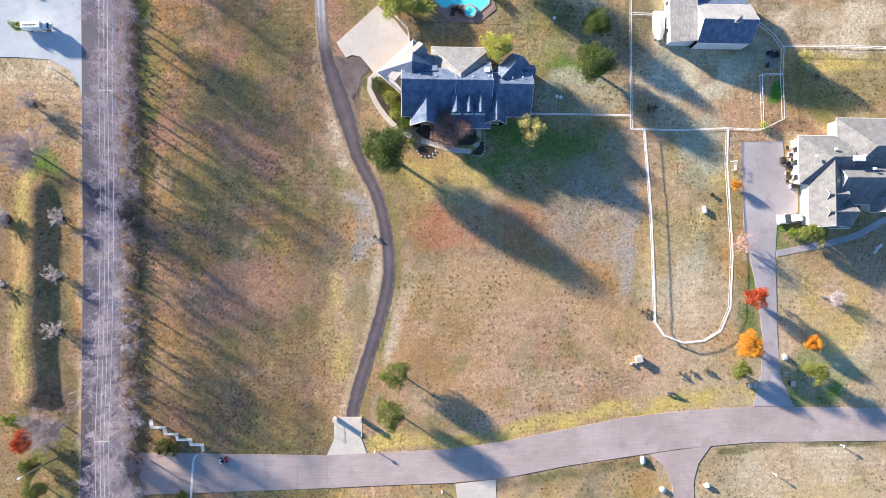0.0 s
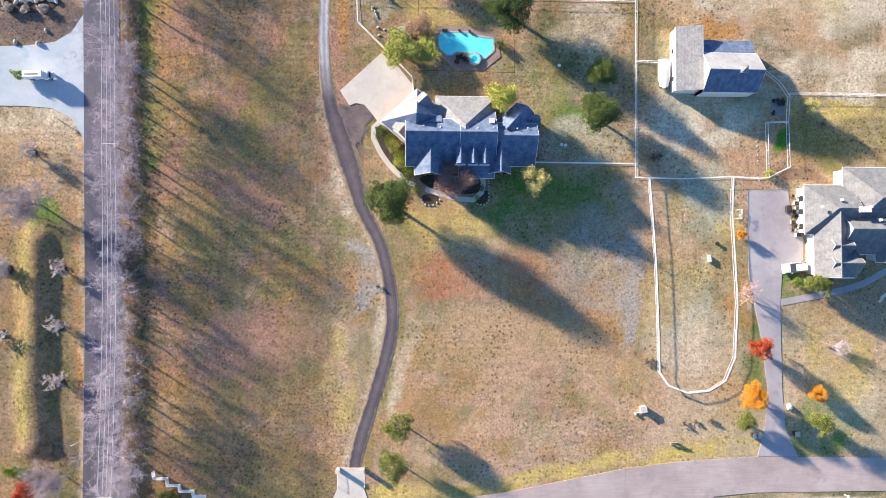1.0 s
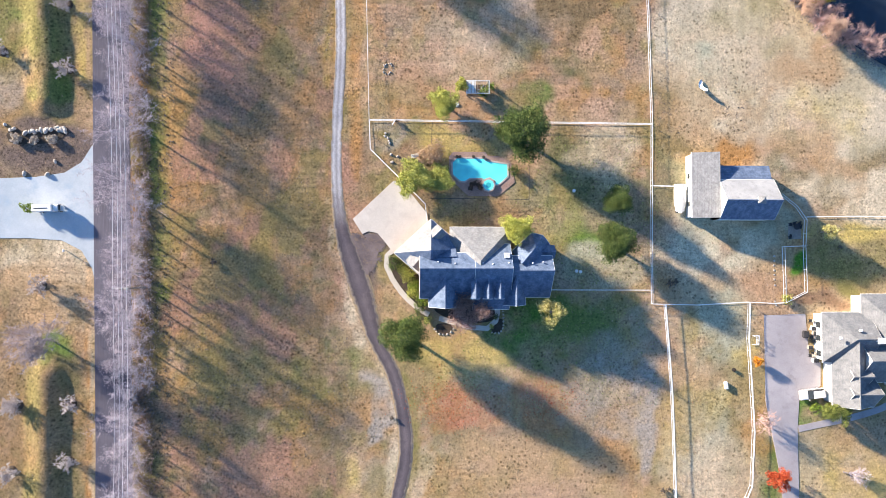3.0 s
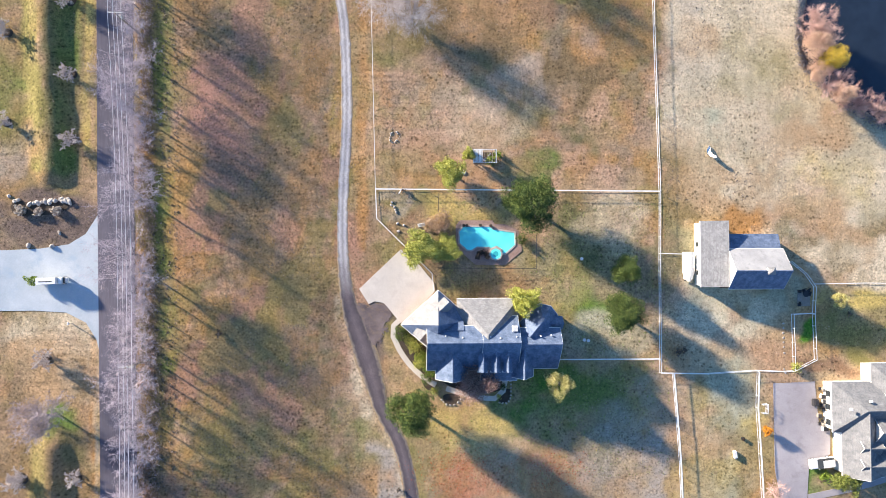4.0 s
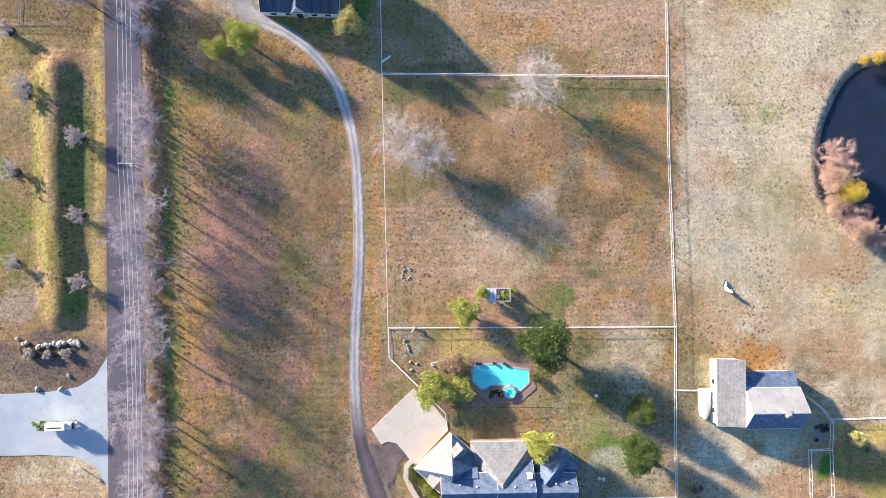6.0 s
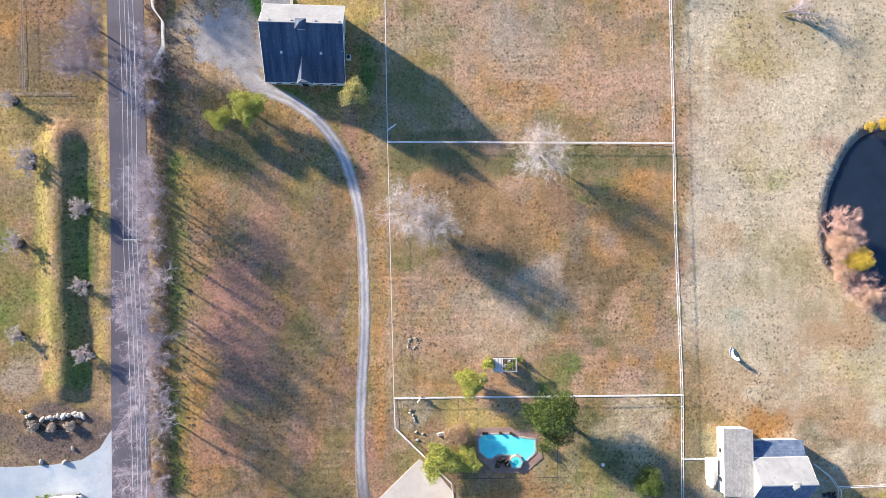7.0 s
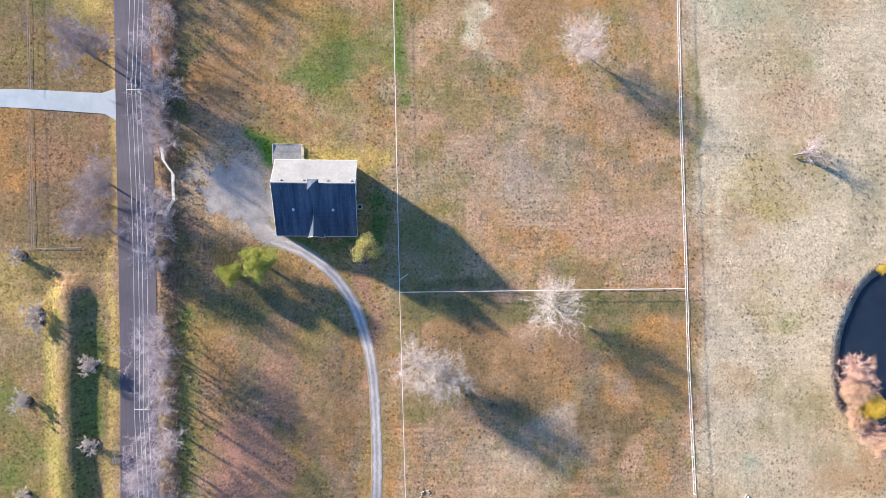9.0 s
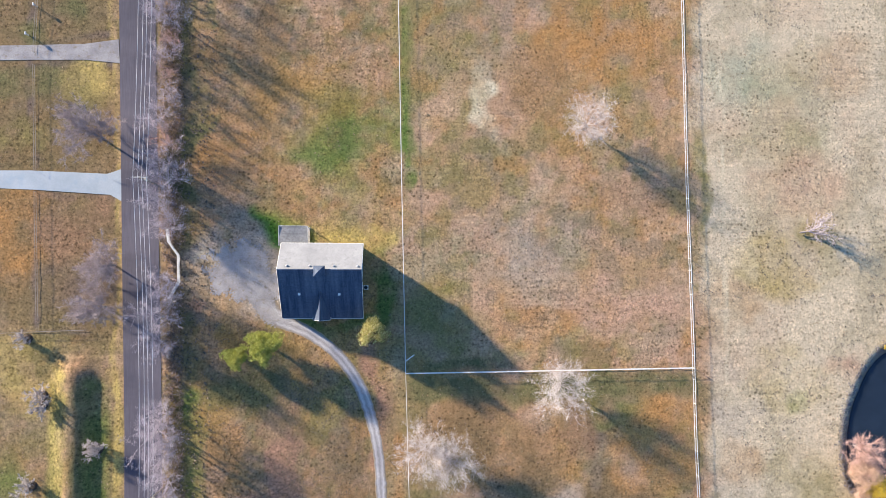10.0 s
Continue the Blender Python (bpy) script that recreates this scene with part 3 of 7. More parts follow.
    b((89.71, 42.81), 14, 2.5, "yellow", 0.8)
    b((89.89, 51.06), 14, 6, "straw", 0.8)
    b((77.43, 27.46), 8, 1.5, "dirt", 0.7)
    b((78.47, -38.72), 16, 6, "straw", 0.6)
    t.line([(61.11, -35.88), (76.20, -35.32), (95.02, -35.36)], 1.6, "moss_shade", 0.7)
    t.line([(16.90, -42.34), (30.32, -40.16), (46.18, -37.99)], 2.0, "moss_shade", 0.7)
    # barn yard and kitchen garden; sage also lifts the barn's shade
    b((57.56, 38.81), 10, 7, "sage", 0.6)
    b((50.51, 36.39), 5, 6, "grey", 0.6)
    b((54.12, 44.55), 9, 3, "yellow", 0.4, -35)
    b((65.72, 34.28), 6, 4, "tan", 0.6, -40)
    b((73.78, 35.32), 1.6, 3.6, "lush", 1.0, 0, 0.3)
    b((48.12, 31.18), 3, 3, "orange", 0.5)
    # back garden
    b((12.65, 46.69), 8, 4, "brown", 0.7)
    b((4.74, 44.84), 5, 3, "olive", 0.5)
    b((29.19, 44.69), 4, 12, "lush", 0.45, 30)
    b((26.34, 47.52), 5, 8, "yellow", 0.35)
    b((30.85, 34.97), 6, 5, "grey", 0.4)
    b((37.74, 33.92), 5, 4, "tan", 0.6)
    b((7.49, 60.29), 9, 3, "yellow", 0.5)
    b((-8.94, 60.86), 3.5, 4, "grey", 0.7)
    b((-2.94, 55.40), 3, 5, "dirt", 0.8)
    b((-12.19, 54.89), 4.5, 5, "dirt", 0.6)
    b((26.35, 55.28), 5, 9, "moss_shade", 0.7)
    b((33.11, 58.57), 7, 5, "straw", 0.4)
    # pale and sage paint lifting shade on barn yard, lawn and loop
    b((55.15, 38.72), 9, 8, "pale", 0.7)
    b((50.09, 44.36), 4, 7, "sage", 0.5)
    b((37.40, 36.84), 8, 5, "sage", 0.5)
    b((55.55, 3.71), 5, 9, "sage", 0.4)
    b((85.69, -6.59), 9, 8, "yellow", 0.4)
    b((88.36, 12.68), 8, 6, "olive", 0.4)
    # west meadow, north part
    b((-41.62, 111.02), 8, 7, "green", 0.45)
    b((-32.98, 106.76), 7, 6, "dusk", 0.4)
    b((-27.47, 89.22), 7, 6, "orange", 0.7)
    b((-36.10, 92.42), 6, 7, "pink", 0.4)
    b((-46.65, 80.34), 5, 13, "pink", 0.75)
    b((-47.90, 97.74), 3, 8, "orange", 0.5)
    b((-28.49, 80.46), 8, 5, "dirt", 0.55)
    b((-33.77, 67.39), 10, 8, "dusk", 0.6)
    b((-24.17, 77.21), 6, 5, "dusk", 0.55)
    b((-23.04, 67.40), 6, 9, "dirt", 0.5)
    b((-46.39, 55.57), 8, 6, "orange", 0.75)
    b((-48.31, 38.54), 5, 9, "yellow", 0.45)
    b((-51.84, 71.68), 2.4, 10, "green", 0.6)
    b((-52.57, 44.95), 2.2, 8, "moss_shade", 0.8)
    b((-25.60, 43.65), 5, 12, "dirt", 0.75)
    t.line([(-19.73, 48.98), (-19.47, 65.23), (-19.09, 78.33), (-19.57, 91.50), (-21.02, 101.43)], 1.0, "hay", 0.5)
    t.line([(-14.14, 53.27), (-14.07, 68.50), (-13.89, 87.15), (-14.48, 101.52)], 2.2, "orange", 0.5)
    t.line([(-13.02, -28.61), (-10.45, -18.83), (-8.28, -12.27), (-6.54, -5.67), (-5.90, -0.15), (-6.36, 6.50), (-8.15, 14.28), (-10.38, 18.95), (-12.83, 22.95), (-14.83, 27.06), (-16.18, 31.53), (-16.43, 36.58), (-16.68, 42.20)], 2.0, "straw", 0.4)
    t.line([(-9.53, -28.65), (-7.38, -18.85), (-4.98, -12.29), (-3.24, -5.68), (-2.58, -0.15), (-3.26, 6.51), (-4.83, 14.30)], 2.0, "olive", 0.6)
    t.line([(-17.26, 27.60), (-18.42, 36.55), (-19.14, 46.67)], 4.0, "dirt", 0.6)
    t.line([(-19.73, 48.98), (-19.39, 44.67), (-18.41, 39.28), (-16.67, 33.36), (-14.72, 27.44), (-12.77, 21.00)], 1.8, "straw", 0.8)
    t.line([(-14.32, 39.24), (-12.37, 34.91), (-11.49, 28.46), (-9.97, 22.02)], 3.6, "soil", 0.6)
    b((-10.43, 39.20), 4.0, 3.6, "soil", 0.7)
    b((-13.26, 46.77), 3.4, 3.0, "rust", 0.6, 40)
    # west meadow, darker patches
    t.area(-50, -14, -25, 122, "dirt", 0.3, 5.0)
    for kind, scale, seed, level, k in (("dusk", 3.2, 205, 0.14, 0.4), ("pink", 3.6, 215, 0.1, 0.55), ("orange", 4.2, 245, 0.12, 0.5), ("moss_shade", 2.6, 225, 0.16, 0.5), ("brown", 2.2, 235, 0.1, 0.5)):
        m = np.clip((fractal(t.x, t.y, scale, seed, 4) - level) * 6, 0, 1) * np.clip((-15 - t.x) / 3, 0, 1) * (t.x > -57) * k
        t.lay(m, kind)
    for kind, scale, seed, level, k in (("umber", 11, 305, 0.06, 0.35), ("amber", 9, 315, 0.08, 0.5), ("maroon", 10, 325, 0.04, 0.65), ("olive", 8, 335, 0.08, 0.6), ("umber", 4, 345, 0.14, 0.35)):
        m = np.clip((fractal(t.x * 1.25, t.y * 0.8, scale, seed, 5) - level) * 7, 0, 1) * np.clip((-14 - t.x) / 4, 0, 1) * (t.x > -57) * (t.y < 128) * k
        t.lay(m, kind)
    b((-41.88, 81.46), 6, 11, "maroon", 0.7)
    b((-39.46, 109.95), 9, 7, "green", 0.25)
    b((-15.42, 46.79), 3, 7, "maroon", 0.4)
    # strip beside the roadside row: the brush's shadow painted on the grass
    t.line([(-51.2, -60), (-51.4, 0), (-53.0, 66), (-54.2, 110), (-55.4, 200)], 3.0, "moss_shade", 0.55)
    # middle paddock
    b((7.61, 101.86), 11, 5, "rust", 0.5, -20)
    b((16.47, 85.20), 6, 9, "grey", 0.35, -30)
    b((29.89, 76.36), 4, 4, "moss_shade", 0.75)
    b((27.5, 88.5), 7.5, 8, "umber", 0.75, 0, 0.35)
    b((24.5, 98.5), 4.5, 6, "dusk", 0.45, 25)
    b((1.0, 100.5), 16, 7, "brown", 0.75)
    b((2.0, 96.5), 13, 7, "umber", 0.55, -25)
    b((-7.5, 93.0), 5.5, 3.5, "moss_shade", 0.4, 0, 1.0)
    b((22.0, 106.0), 9, 3.5, "green", 0.4)
    b((36.90, 98.90), 6, 9, "orange", 0.6)
    b((-6.77, 72.90), 5, 6, "pink", 0.3)
    b((8.65, 78.48), 10, 6, "straw", 0.25)
    b((18.61, 67.99), 6, 3.0, "green", 0.7)
    t.line([(-11.20, 110.48), (7.63, 109.71), (24.50, 110.58), (42.75, 110.35)], 5.0, "moss_shade", 0.7)
    b((18.81, 103.15), 8, 4, "dirt", 0.6, -30)
    b((-5.69, 92.76), 6, 4, "olive", 0.3, 0, 1.0)
    # north paddock and the dark-roofed house
    b((-22.37, 157.56), 11, 8, "lush", 0.3)
    b((-28.92, 159.18), 9, 7, "green", 0.5)
    b((-21.26, 141.55), 7, 4, "yellow", 0.6)
    b((-36.9, 142.0), 4.6, 3.6, "lush", 0.75)
    b((-43.10, 172.38), 10, 12, "brown", 0.6)
    b((-43.96, 153.56), 7, 6, "orange", 0.45, -40)
    # dark blot beside the northern brush paints in the shadow it casts
    b((-53.15, 163.38), 3, 18, "moss_shade", 0.8)
    b((-42.82, 147.00), 6, 4, "dirt", 0.6)
    b((-43.5, 132.5), 9, 7.5, "grey", 0.75)
    b((-49.5, 131.0), 3.5, 3, "pale", 0.4)
    b((-18.01, 130.62), 3.5, 9, "green", 0.7)
    b((-26.61, 122.05), 9, 1.6, "green", 0.8)
    b((-43.47, 111.63), 8, 4, "moss_shade", 0.5)
    b((-49.97, 127.61), 5, 3, "tan", 0.6)
    t.line([(-12.79, 169.42), (-13.06, 152.61)], 1.2, "lush", 0.7)
    b((3.71, 165.09), 2.6, 8, "pale", 0.6, 5)
    b((-3.54, 169.54), 7, 12, "olive", 0.3)
    b((12.93, 139.30), 8, 10, "grey", 0.3)
    b((28.39, 123.70), 8, 8, "pink", 0.6)
    b((12.66, 121.65), 10, 4, "orange", 0.4)
    b((26.18, 180.33), 14, 8, "orange", 0.6)
    b((15.69, 172.08), 7, 9, "brown", 0.55)
    b((30.01, 144.89), 7, 4, "dirt", 0.5)
    b((-4.96, 124.00), 8, 6, "olive", 0.5)
    t.line([(-11.54, 114.89), (7.04, 114.96)], 2.0, "moss_shade", 0.7)
    t.line([(-8.31, 110.55), (6.97, 109.77), (34.86, 110.42)], 3.0, "moss_shade", 0.6)
    # far pasture
    b((59.38, 65.23), 9, 6, "tan", 0.75)
    b((61.60, 59.62), 7, 2.6, "orange", 0.75)
    b((50.25, 68.59), 5, 7, "tan", 0.45)
    b((62.36, 106.11), 2, 2.5, "lush", 0.4)
    b((81.51, 67.50), 8, 5, "yellow", 0.35)
    b((77.05, 78.85), 9, 6, "tan", 0.6)
    b((50.78, 108.21), 5, 12, "grey", 0.35)
    b((64.38, 87.86), 9, 9, "olive", 0.3)
    b((52.89, 93.43), 5, 5, "tan", 0.4)
    b((62.41, 109.56), 7, 6, "hay", 0.35)
    b((72.96, 109.75), 5, 5, "pink", 0.4)
    b((68.77, 73.14), 8, 5, "tan", 0.5)
    b((79.04, 61.84), 7, 5, "tan", 0.5)
    b((53.83, 78.72), 6, 4, "sage", 0.5)
    b((57.63, 173.83), 8, 9, "sage", 0.5)
    b((75.60, 174.09), 9, 7, "tan", 0.35)
    b((52.38, 123.48), 7, 9, "tan", 0.4)
    b((60.88, 133.54), 6, 6, "hay", 0.35)
    b((64.42, 164.57), 10, 12, "green", 0.2)
    b((67.39, 149.52), 9, 7, "pink", 0.35)
    b((70.43, 136.91), 4, 4, "olive", 0.4)
    b((47.42, 149.46), 2, 12, "olive", 0.5)
    t.line([(51.57, 187.86), (51.38, 152.91), (50.72, 107.97)], 0.8, "pale", 0.5)
    t.line([(p[0], p[1]) for p in POND_EDGE[::4]] + [(POND_EDGE[0][0], POND_EDGE[0][1])], 3.6, "soil", 0.85)
    # west of the road
    t.line([(-74.24, 16.09), (-73.76, 3.12), (-73.72, -8.70), (-72.41, -21.52)], 3.6, "olive", 0.7)
    # dark strips on both banks' east sides: their shade painted into the turf
    t.line([(-67.96, 17.22), (-67.16, 3.12), (-66.93, -8.73), (-67.19, -22.63)], 4.6, "moss_shade", 0.8)
    t.line([(-76.82, 113.61), (-76.54, 98.73), (-76.12, 87.13), (-74.95, 68.32)], 3.4, "olive", 0.75)
    t.line([(-71.94, 111.50), (-71.40, 98.72), (-71.00, 87.09), (-70.67, 68.25)], 4.6, "moss_shade", 0.8)
    b((-70.64, 19.38), 3.5, 3, "lush", 0.6)
    t.line([(-64.61, 35.88), (-63.99, 19.43), (-63.70, -2.28), (-63.20, -23.74)], 1.2, "orange", 0.7)
    t.line([(-67.12, 114.73), (-66.56, 98.71), (-65.83, 72.35)], 1.6, "yellow", 0.6)
    b((-75.04, 57.27), 13, 4.5, "soil", 0.8)
    b((-76.52, 53.58), 12, 3, "soil", 0.6)
    b((-72.15, 36.5), 9, 5, "straw", 0.6)
    b((-74.0, 28.0), 8, 6, "tan", 0.6)
    b((-67.0, 31.0), 3, 6, "straw", 0.4)
    # dark lines beside the northern drives: ditch shading painted on the ground
    for pts in ([(-83.30, 172.68), (-76.01, 172.78), (-68.13, 172.24)], [(-82.55, 147.57), (-75.34, 147.15), (-68.08, 146.74)], [(-83.43, 177.06), (-74.04, 177.67), (-68.27, 178.43)]):
        t.line(pts, 1.4, "soil", 0.8)
    # darker strips along the timber fences
    t.line([(-84.50, 184.99), (-83.79, 168.51), (-82.90, 152.28)], 1.2, "soil", 0.7)
    t.line([(-82.33, 146.92), (-81.21, 122.61)], 1.2, "soil", 0.8)
    t.line([(-87.84, 121.42), (-72.63, 121.68)], 1.2, "soil", 0.7)
    t.line([(-68.54, 185.33), (-67.70, 157.78), (-66.89, 130.91), (-66.21, 109.89)], 1.0, "yellow", 0.5)
    b((-74.86, 128.85), 6, 6, "soil", 0.4)
    b((-79.36, 180.67), 7, 4, "moss_shade", 0.7)
    b((-86.93, 156.56), 5, 3, "olive", 0.7)
    b((-83.21, 169.61), 9, 4, "moss_shade", 0.7)
    b((-72.77, 168.66), 4, 4, "yellow", 0.6)
    b((-85.85, 138.41), 6, 10, "orange", 0.55)
    b((-76.22, 141.59), 6, 8, "dirt", 0.7)
    b((-69.43, 116.20), 5, 4, "dirt", 0.5)
    b((-83.59, 114.31), 8, 6, "yellow", 0.4)
    b((-80.07, 80.89), 6, 9, "olive", 0.5)
    # south-west verge: green and dark tones stand in for cast shadow
    b((-66.90, -37.49), 5, 7, "green", 0.5)
    b((-66.0, -30.0), 3.2, 13, "moss_shade", 0.75)
    b((-83.5, 88.0), 4, 13, "green", 0.4)
    b((-82.5, 70.0), 5, 5, "grey", 0.45)
    b((-75.0, 56.0), 13, 5, "soil", 0.5)
    # green over the north bank's shaded side deepens its painted shade
    t.line([(-70.4, 112.0), (-70.2, 98.0), (-69.8, 86.0), (-69.6, 68.0)], 4.0, "green", 0.5)
    t.line([(-62.6, -60), (-62.9, -2), (-63.6, 30)], 0.8, "straw", 0.5)
    t.line([(-64.3, 62), (-65.0, 100), (-66.4, 131), (-68.2, 185)], 0.9, "tan", 0.6)
    t.area(-52, -14, -42, -4, "umber", 0.36, 6.0)
    t.area(-51, -44, 36, 70, "orange", 0.3, 4.0)
    t.area(-42, -19, 40, 108, "umber", 0.22, 8.0)
    t.line([(-12.2, 150), (-12.6, 185)], 2.6, "green", 0.6)
    b((-76.0, 165.0), 5, 5, "moss_shade", 0.5)
    b((-30.0, 146.0), 12, 5, "hay", 0.4)
    b((-33.0, 168.0), 12, 9, "amber", 0.3)
    t.line([(-50.4, 30), (-51.4, 66), (-52.6, 110)], 3.2, "green", 0.45)
    # umber wash paints shade over the bank and verge west of the road
    t.area(-92, -62.5, -30, 18, "umber", 0.3)
    b((-68.6, -27.0), 6, 4, "soil", 0.5)


build_ground()

single("pond", prism([tuple(p) for p in POND_EDGE], -2.4, -0.62), POND, "dark still farm pond with a bare bank", "pond", "structure")

# ---- roads and drives ----
road_line = [(-58.9, -1500.0), (-58.9, -60.0), (-59.3, 0.0), (-60.9, 66.0), (-61.6, 103.0), (-62.6, 131.0), (-64.4, 185.0), (-112.0, 1500.0)]
road = single("road", ribbon([(x - 3.4, y) for x, y in road_line], [(x + 3.4, y) for x, y in road_line], -0.25, 0.03), ASPHALT, "two-lane asphalt county road with bare edges", "road", "structure")
street_top = [(-55.91, -33.42), (-52.32, -34.64), (-39.10, -35.05), (-16.02, -35.72), (-7.33, -35.42), (8.05, -34.88), (19.16, -33.40), (30.38, -31.35), (41.72, -29.28), (53.16, -28.08), (68.20, -27.35), (96.16, -27.89), (124.00, -28.90)]
street_bot = [(-55.75, -43.50), (-51.15, -42.63), (-39.01, -42.43), (-15.99, -41.98), (-7.31, -41.70), (8.04, -41.42), (19.13, -40.52), (30.33, -38.51), (41.64, -37.03), (53.06, -35.54), (68.07, -34.42), (96.00, -34.47), (123.80, -35.09)]
street = thing("street", (0, -36, 0), "rose-grey concrete residential street with sawn joints", "street", "", "structure")
top_s, bot_s = [], []
for (a, b), (c, e) in zip(zip(street_top, street_top[1:]), zip(street_bot, street_bot[1:])):
    n = max(1, round((b[0] - a[0]) / 5.5))
    for k in range(n):
        top_s.append((a[0] + (b[0] - a[0]) * k / n, a[1] + (b[1] - a[1]) * k / n))
        bot_s.append((c[0] + (e[0] - c[0]) * k / n, c[1] + (e[1] - c[1]) * k / n))
for k in range(len(top_s) - 1):
    g = 0.007
    part("slab", ribbon([(top_s[k][0] + g, top_s[k][1]), (top_s[k + 1][0] - g, top_s[k + 1][1])], [(bot_s[k][0] + g, bot_s[k][1]), (bot_s[k + 1][0] - g, bot_s[k + 1][1])], -0.2, 0.045), STREET, street)

def worn_strip(name, line, z0, z1, material, label, category, wobble=0.15, step=0.8, seed=0, fade=0.0):
    """A lane whose cross-section carries its own coordinate, so that wheel tracks and edges wear along it."""
    rng = np.random.RandomState(seed)
    pts, across = smooth(line, step), (0.0, 0.12, 0.28, 0.5, 0.72, 0.88, 1.0)
    verts, faces, vals, left, right = [], [], [], [], []
    for i, p in enumerate(pts):
        d = (pts[min(i + 1, len(pts) - 1)] - pts[max(i - 1, 0)])[:2]
        d = d / np.linalg.norm(d)
        n = np.array((-d[1], d[0]))
        w = p[2] + rng.uniform(-wobble, wobble)
        for a in (0.0,) + across + (1.0,):
            q = p[:2] + n * w * (0.5 - a)
            verts.append((q[0], q[1], z1 if 0 < a < 1 else z1 - 0.05))
            vals.append(a)
        verts[-9], verts[-1] = (*verts[-9][:2], z0), (*verts[-1][:2], z0)
        left.append(verts[-9][:2]), right.append(verts[-1][:2])
    for i in range(len(pts) - 1):
        for k in range(8):
            a = i * 9 + k
            faces.append((a, a + 1, a + 10, a + 9))
    KEEP.append(left + right[::-1])
    me = raw_mesh(name, verts, faces, material)
    me.attributes.new("across", "FLOAT", "POINT").data.foreach_set("value", vals)
    run = np.repeat(np.arange(len(pts)), 9) * step
    me.attributes.new("wear", "FLOAT", "POINT").data.foreach_set("value", np.clip((run - run[-1] + fade) / max(fade, 0.1), 0, 1) if fade else np.zeros(len(run)))
    ob = new(name, me)
    BASE[ob.name] = Vector((0, 0, 0))
    return tagged(ob, label, category, "", "structure")


def frayed(name, pts, material, label, category, z=0.012, fray=2.2, cell=0.22, seed=5):
    """A thin loose cover inside an outline, thinning out in crumbs at its edge."""
    e = np.array([p[:2] for p in pts])
    xs, ys = np.arange(e[:, 0].min() - 2, e[:, 0].max() + 2, cell), np.arange(e[:, 1].min() - 2, e[:, 1].max() + 2, cell)
    gx, gy = (g.ravel() for g in np.meshgrid(xs, ys))
    dist, inside = np.full(gx.shape, 1e9), np.zeros(gx.shape, bool)
    for a, b in zip(e, np.roll(e, -1, 0)):
        t = np.clip(((gx - a[0]) * (b[0] - a[0]) + (gy - a[1]) * (b[1] - a[1])) / ((b - a) @ (b - a) + 1e-9), 0, 1)
        dist = np.minimum(dist, np.hypot(gx - a[0] - t * (b[0] - a[0]), gy - a[1] - t * (b[1] - a[1])))
        inside ^= ((a[1] > gy) != (b[1] > gy)) & (gx < (b[0] - a[0]) * (gy - a[1]) / (b[1] - a[1] + 1e-12) + a[0])
    rng = np.random.RandomState(seed)
    depth = np.where(inside, dist, -dist) + fray * fractal(gx, gy, 2.6, seed, 4) + rng.uniform(-0.45, 0.45, gx.shape) * fray * 0.5
    keep = depth > 0
    x, y = gx[keep] + rng.uniform(-0.05, 0.05, keep.sum()), gy[keep] + rng.uniform(-0.05, 0.05, keep.sum())
    h = cell * 0.62
    corners = np.array([(-h, -h), (h, -h), (h, h), (-h, h)])
    tops = z + 0.004 * rng.rand(len(x))
    top = np.stack([np.concatenate([np.stack([x, y], 1) + c, tops[:, None]], 1) for c in corners], 1)
    verts = top.reshape(-1, 3)
    KEEP.append([tuple(p) for p in e])
    ob = new(name, raw_mesh(name, verts, np.arange(len(verts)).reshape(-1, 4), material))
    BASE[ob.name] = Vector((0, 0, 0))
    return tagged(ob, label, category, "", "structure")


dark_drive = worn_strip("driveway_1", [(*p, w) for p, w in zip([(-11.50, -28.63), (-10.64, -24.28), (-9.02, -18.84), (-6.96, -12.28), (-5.22, -5.68), (-4.35, -0.15), (-4.81, 6.50), (-6.60, 14.29), (-8.83, 18.96)] + [(-10.41, 22.03), (-11.81, 26.86), (-13.44, 32.24), (-15.28, 37.53), (-16.91, 43.03), (-17.68, 48.32), (-17.91, 52.21)], (2.8, 2.9, 2.9, 2.9, 2.9, 2.9, 2.9, 2.9, 3.0, 3.2, 3.9, 4.7, 4.4, 3.0, 2.6, 2.5))], -0.2, 0.006, DRIVE, "curving driveway of dark asphalt millings", "driveway", 0.2, fade=8.0)
turning = frayed("driveway_8", smooth([(-16.05, 41.62), (-14.33, 42.79), (-12.81, 41.70), (-11.52, 42.33), (-10.22, 42.21), (-8.49, 40.25), (-9.13, 38.10), (-10.21, 36.39), (-11.50, 34.04), (-13.23, 34.39), (-14.85, 37.63)], 0.5, True), TURNING, "bare trampled widening beside the parking pad", "driveway", 0.0, 2.6, 0.16, 21)
lane = worn_strip("lane", [(*p, w) for p, w in zip([(-17.68, 48.32), (-17.91, 52.21), (-18.04, 57.62)] + [(-17.85, 65.23), (-17.24, 78.34), (-17.62, 92.63)] + [(-18.48, 100.77), (-21.20, 110.03), (-25.53, 116.57), (-30.94, 120.92), (-36.31, 123.39), (-39.44, 126.21)], (2.3, 2.4, 2.4, 2.4, 2.4, 2.4, 2.5, 2.6, 2.6, 2.7, 3.4, 4.5))], -0.2, 0.0, LANE, "pale gravel farm lane with worn wheel tracks", "lane", 0.2)
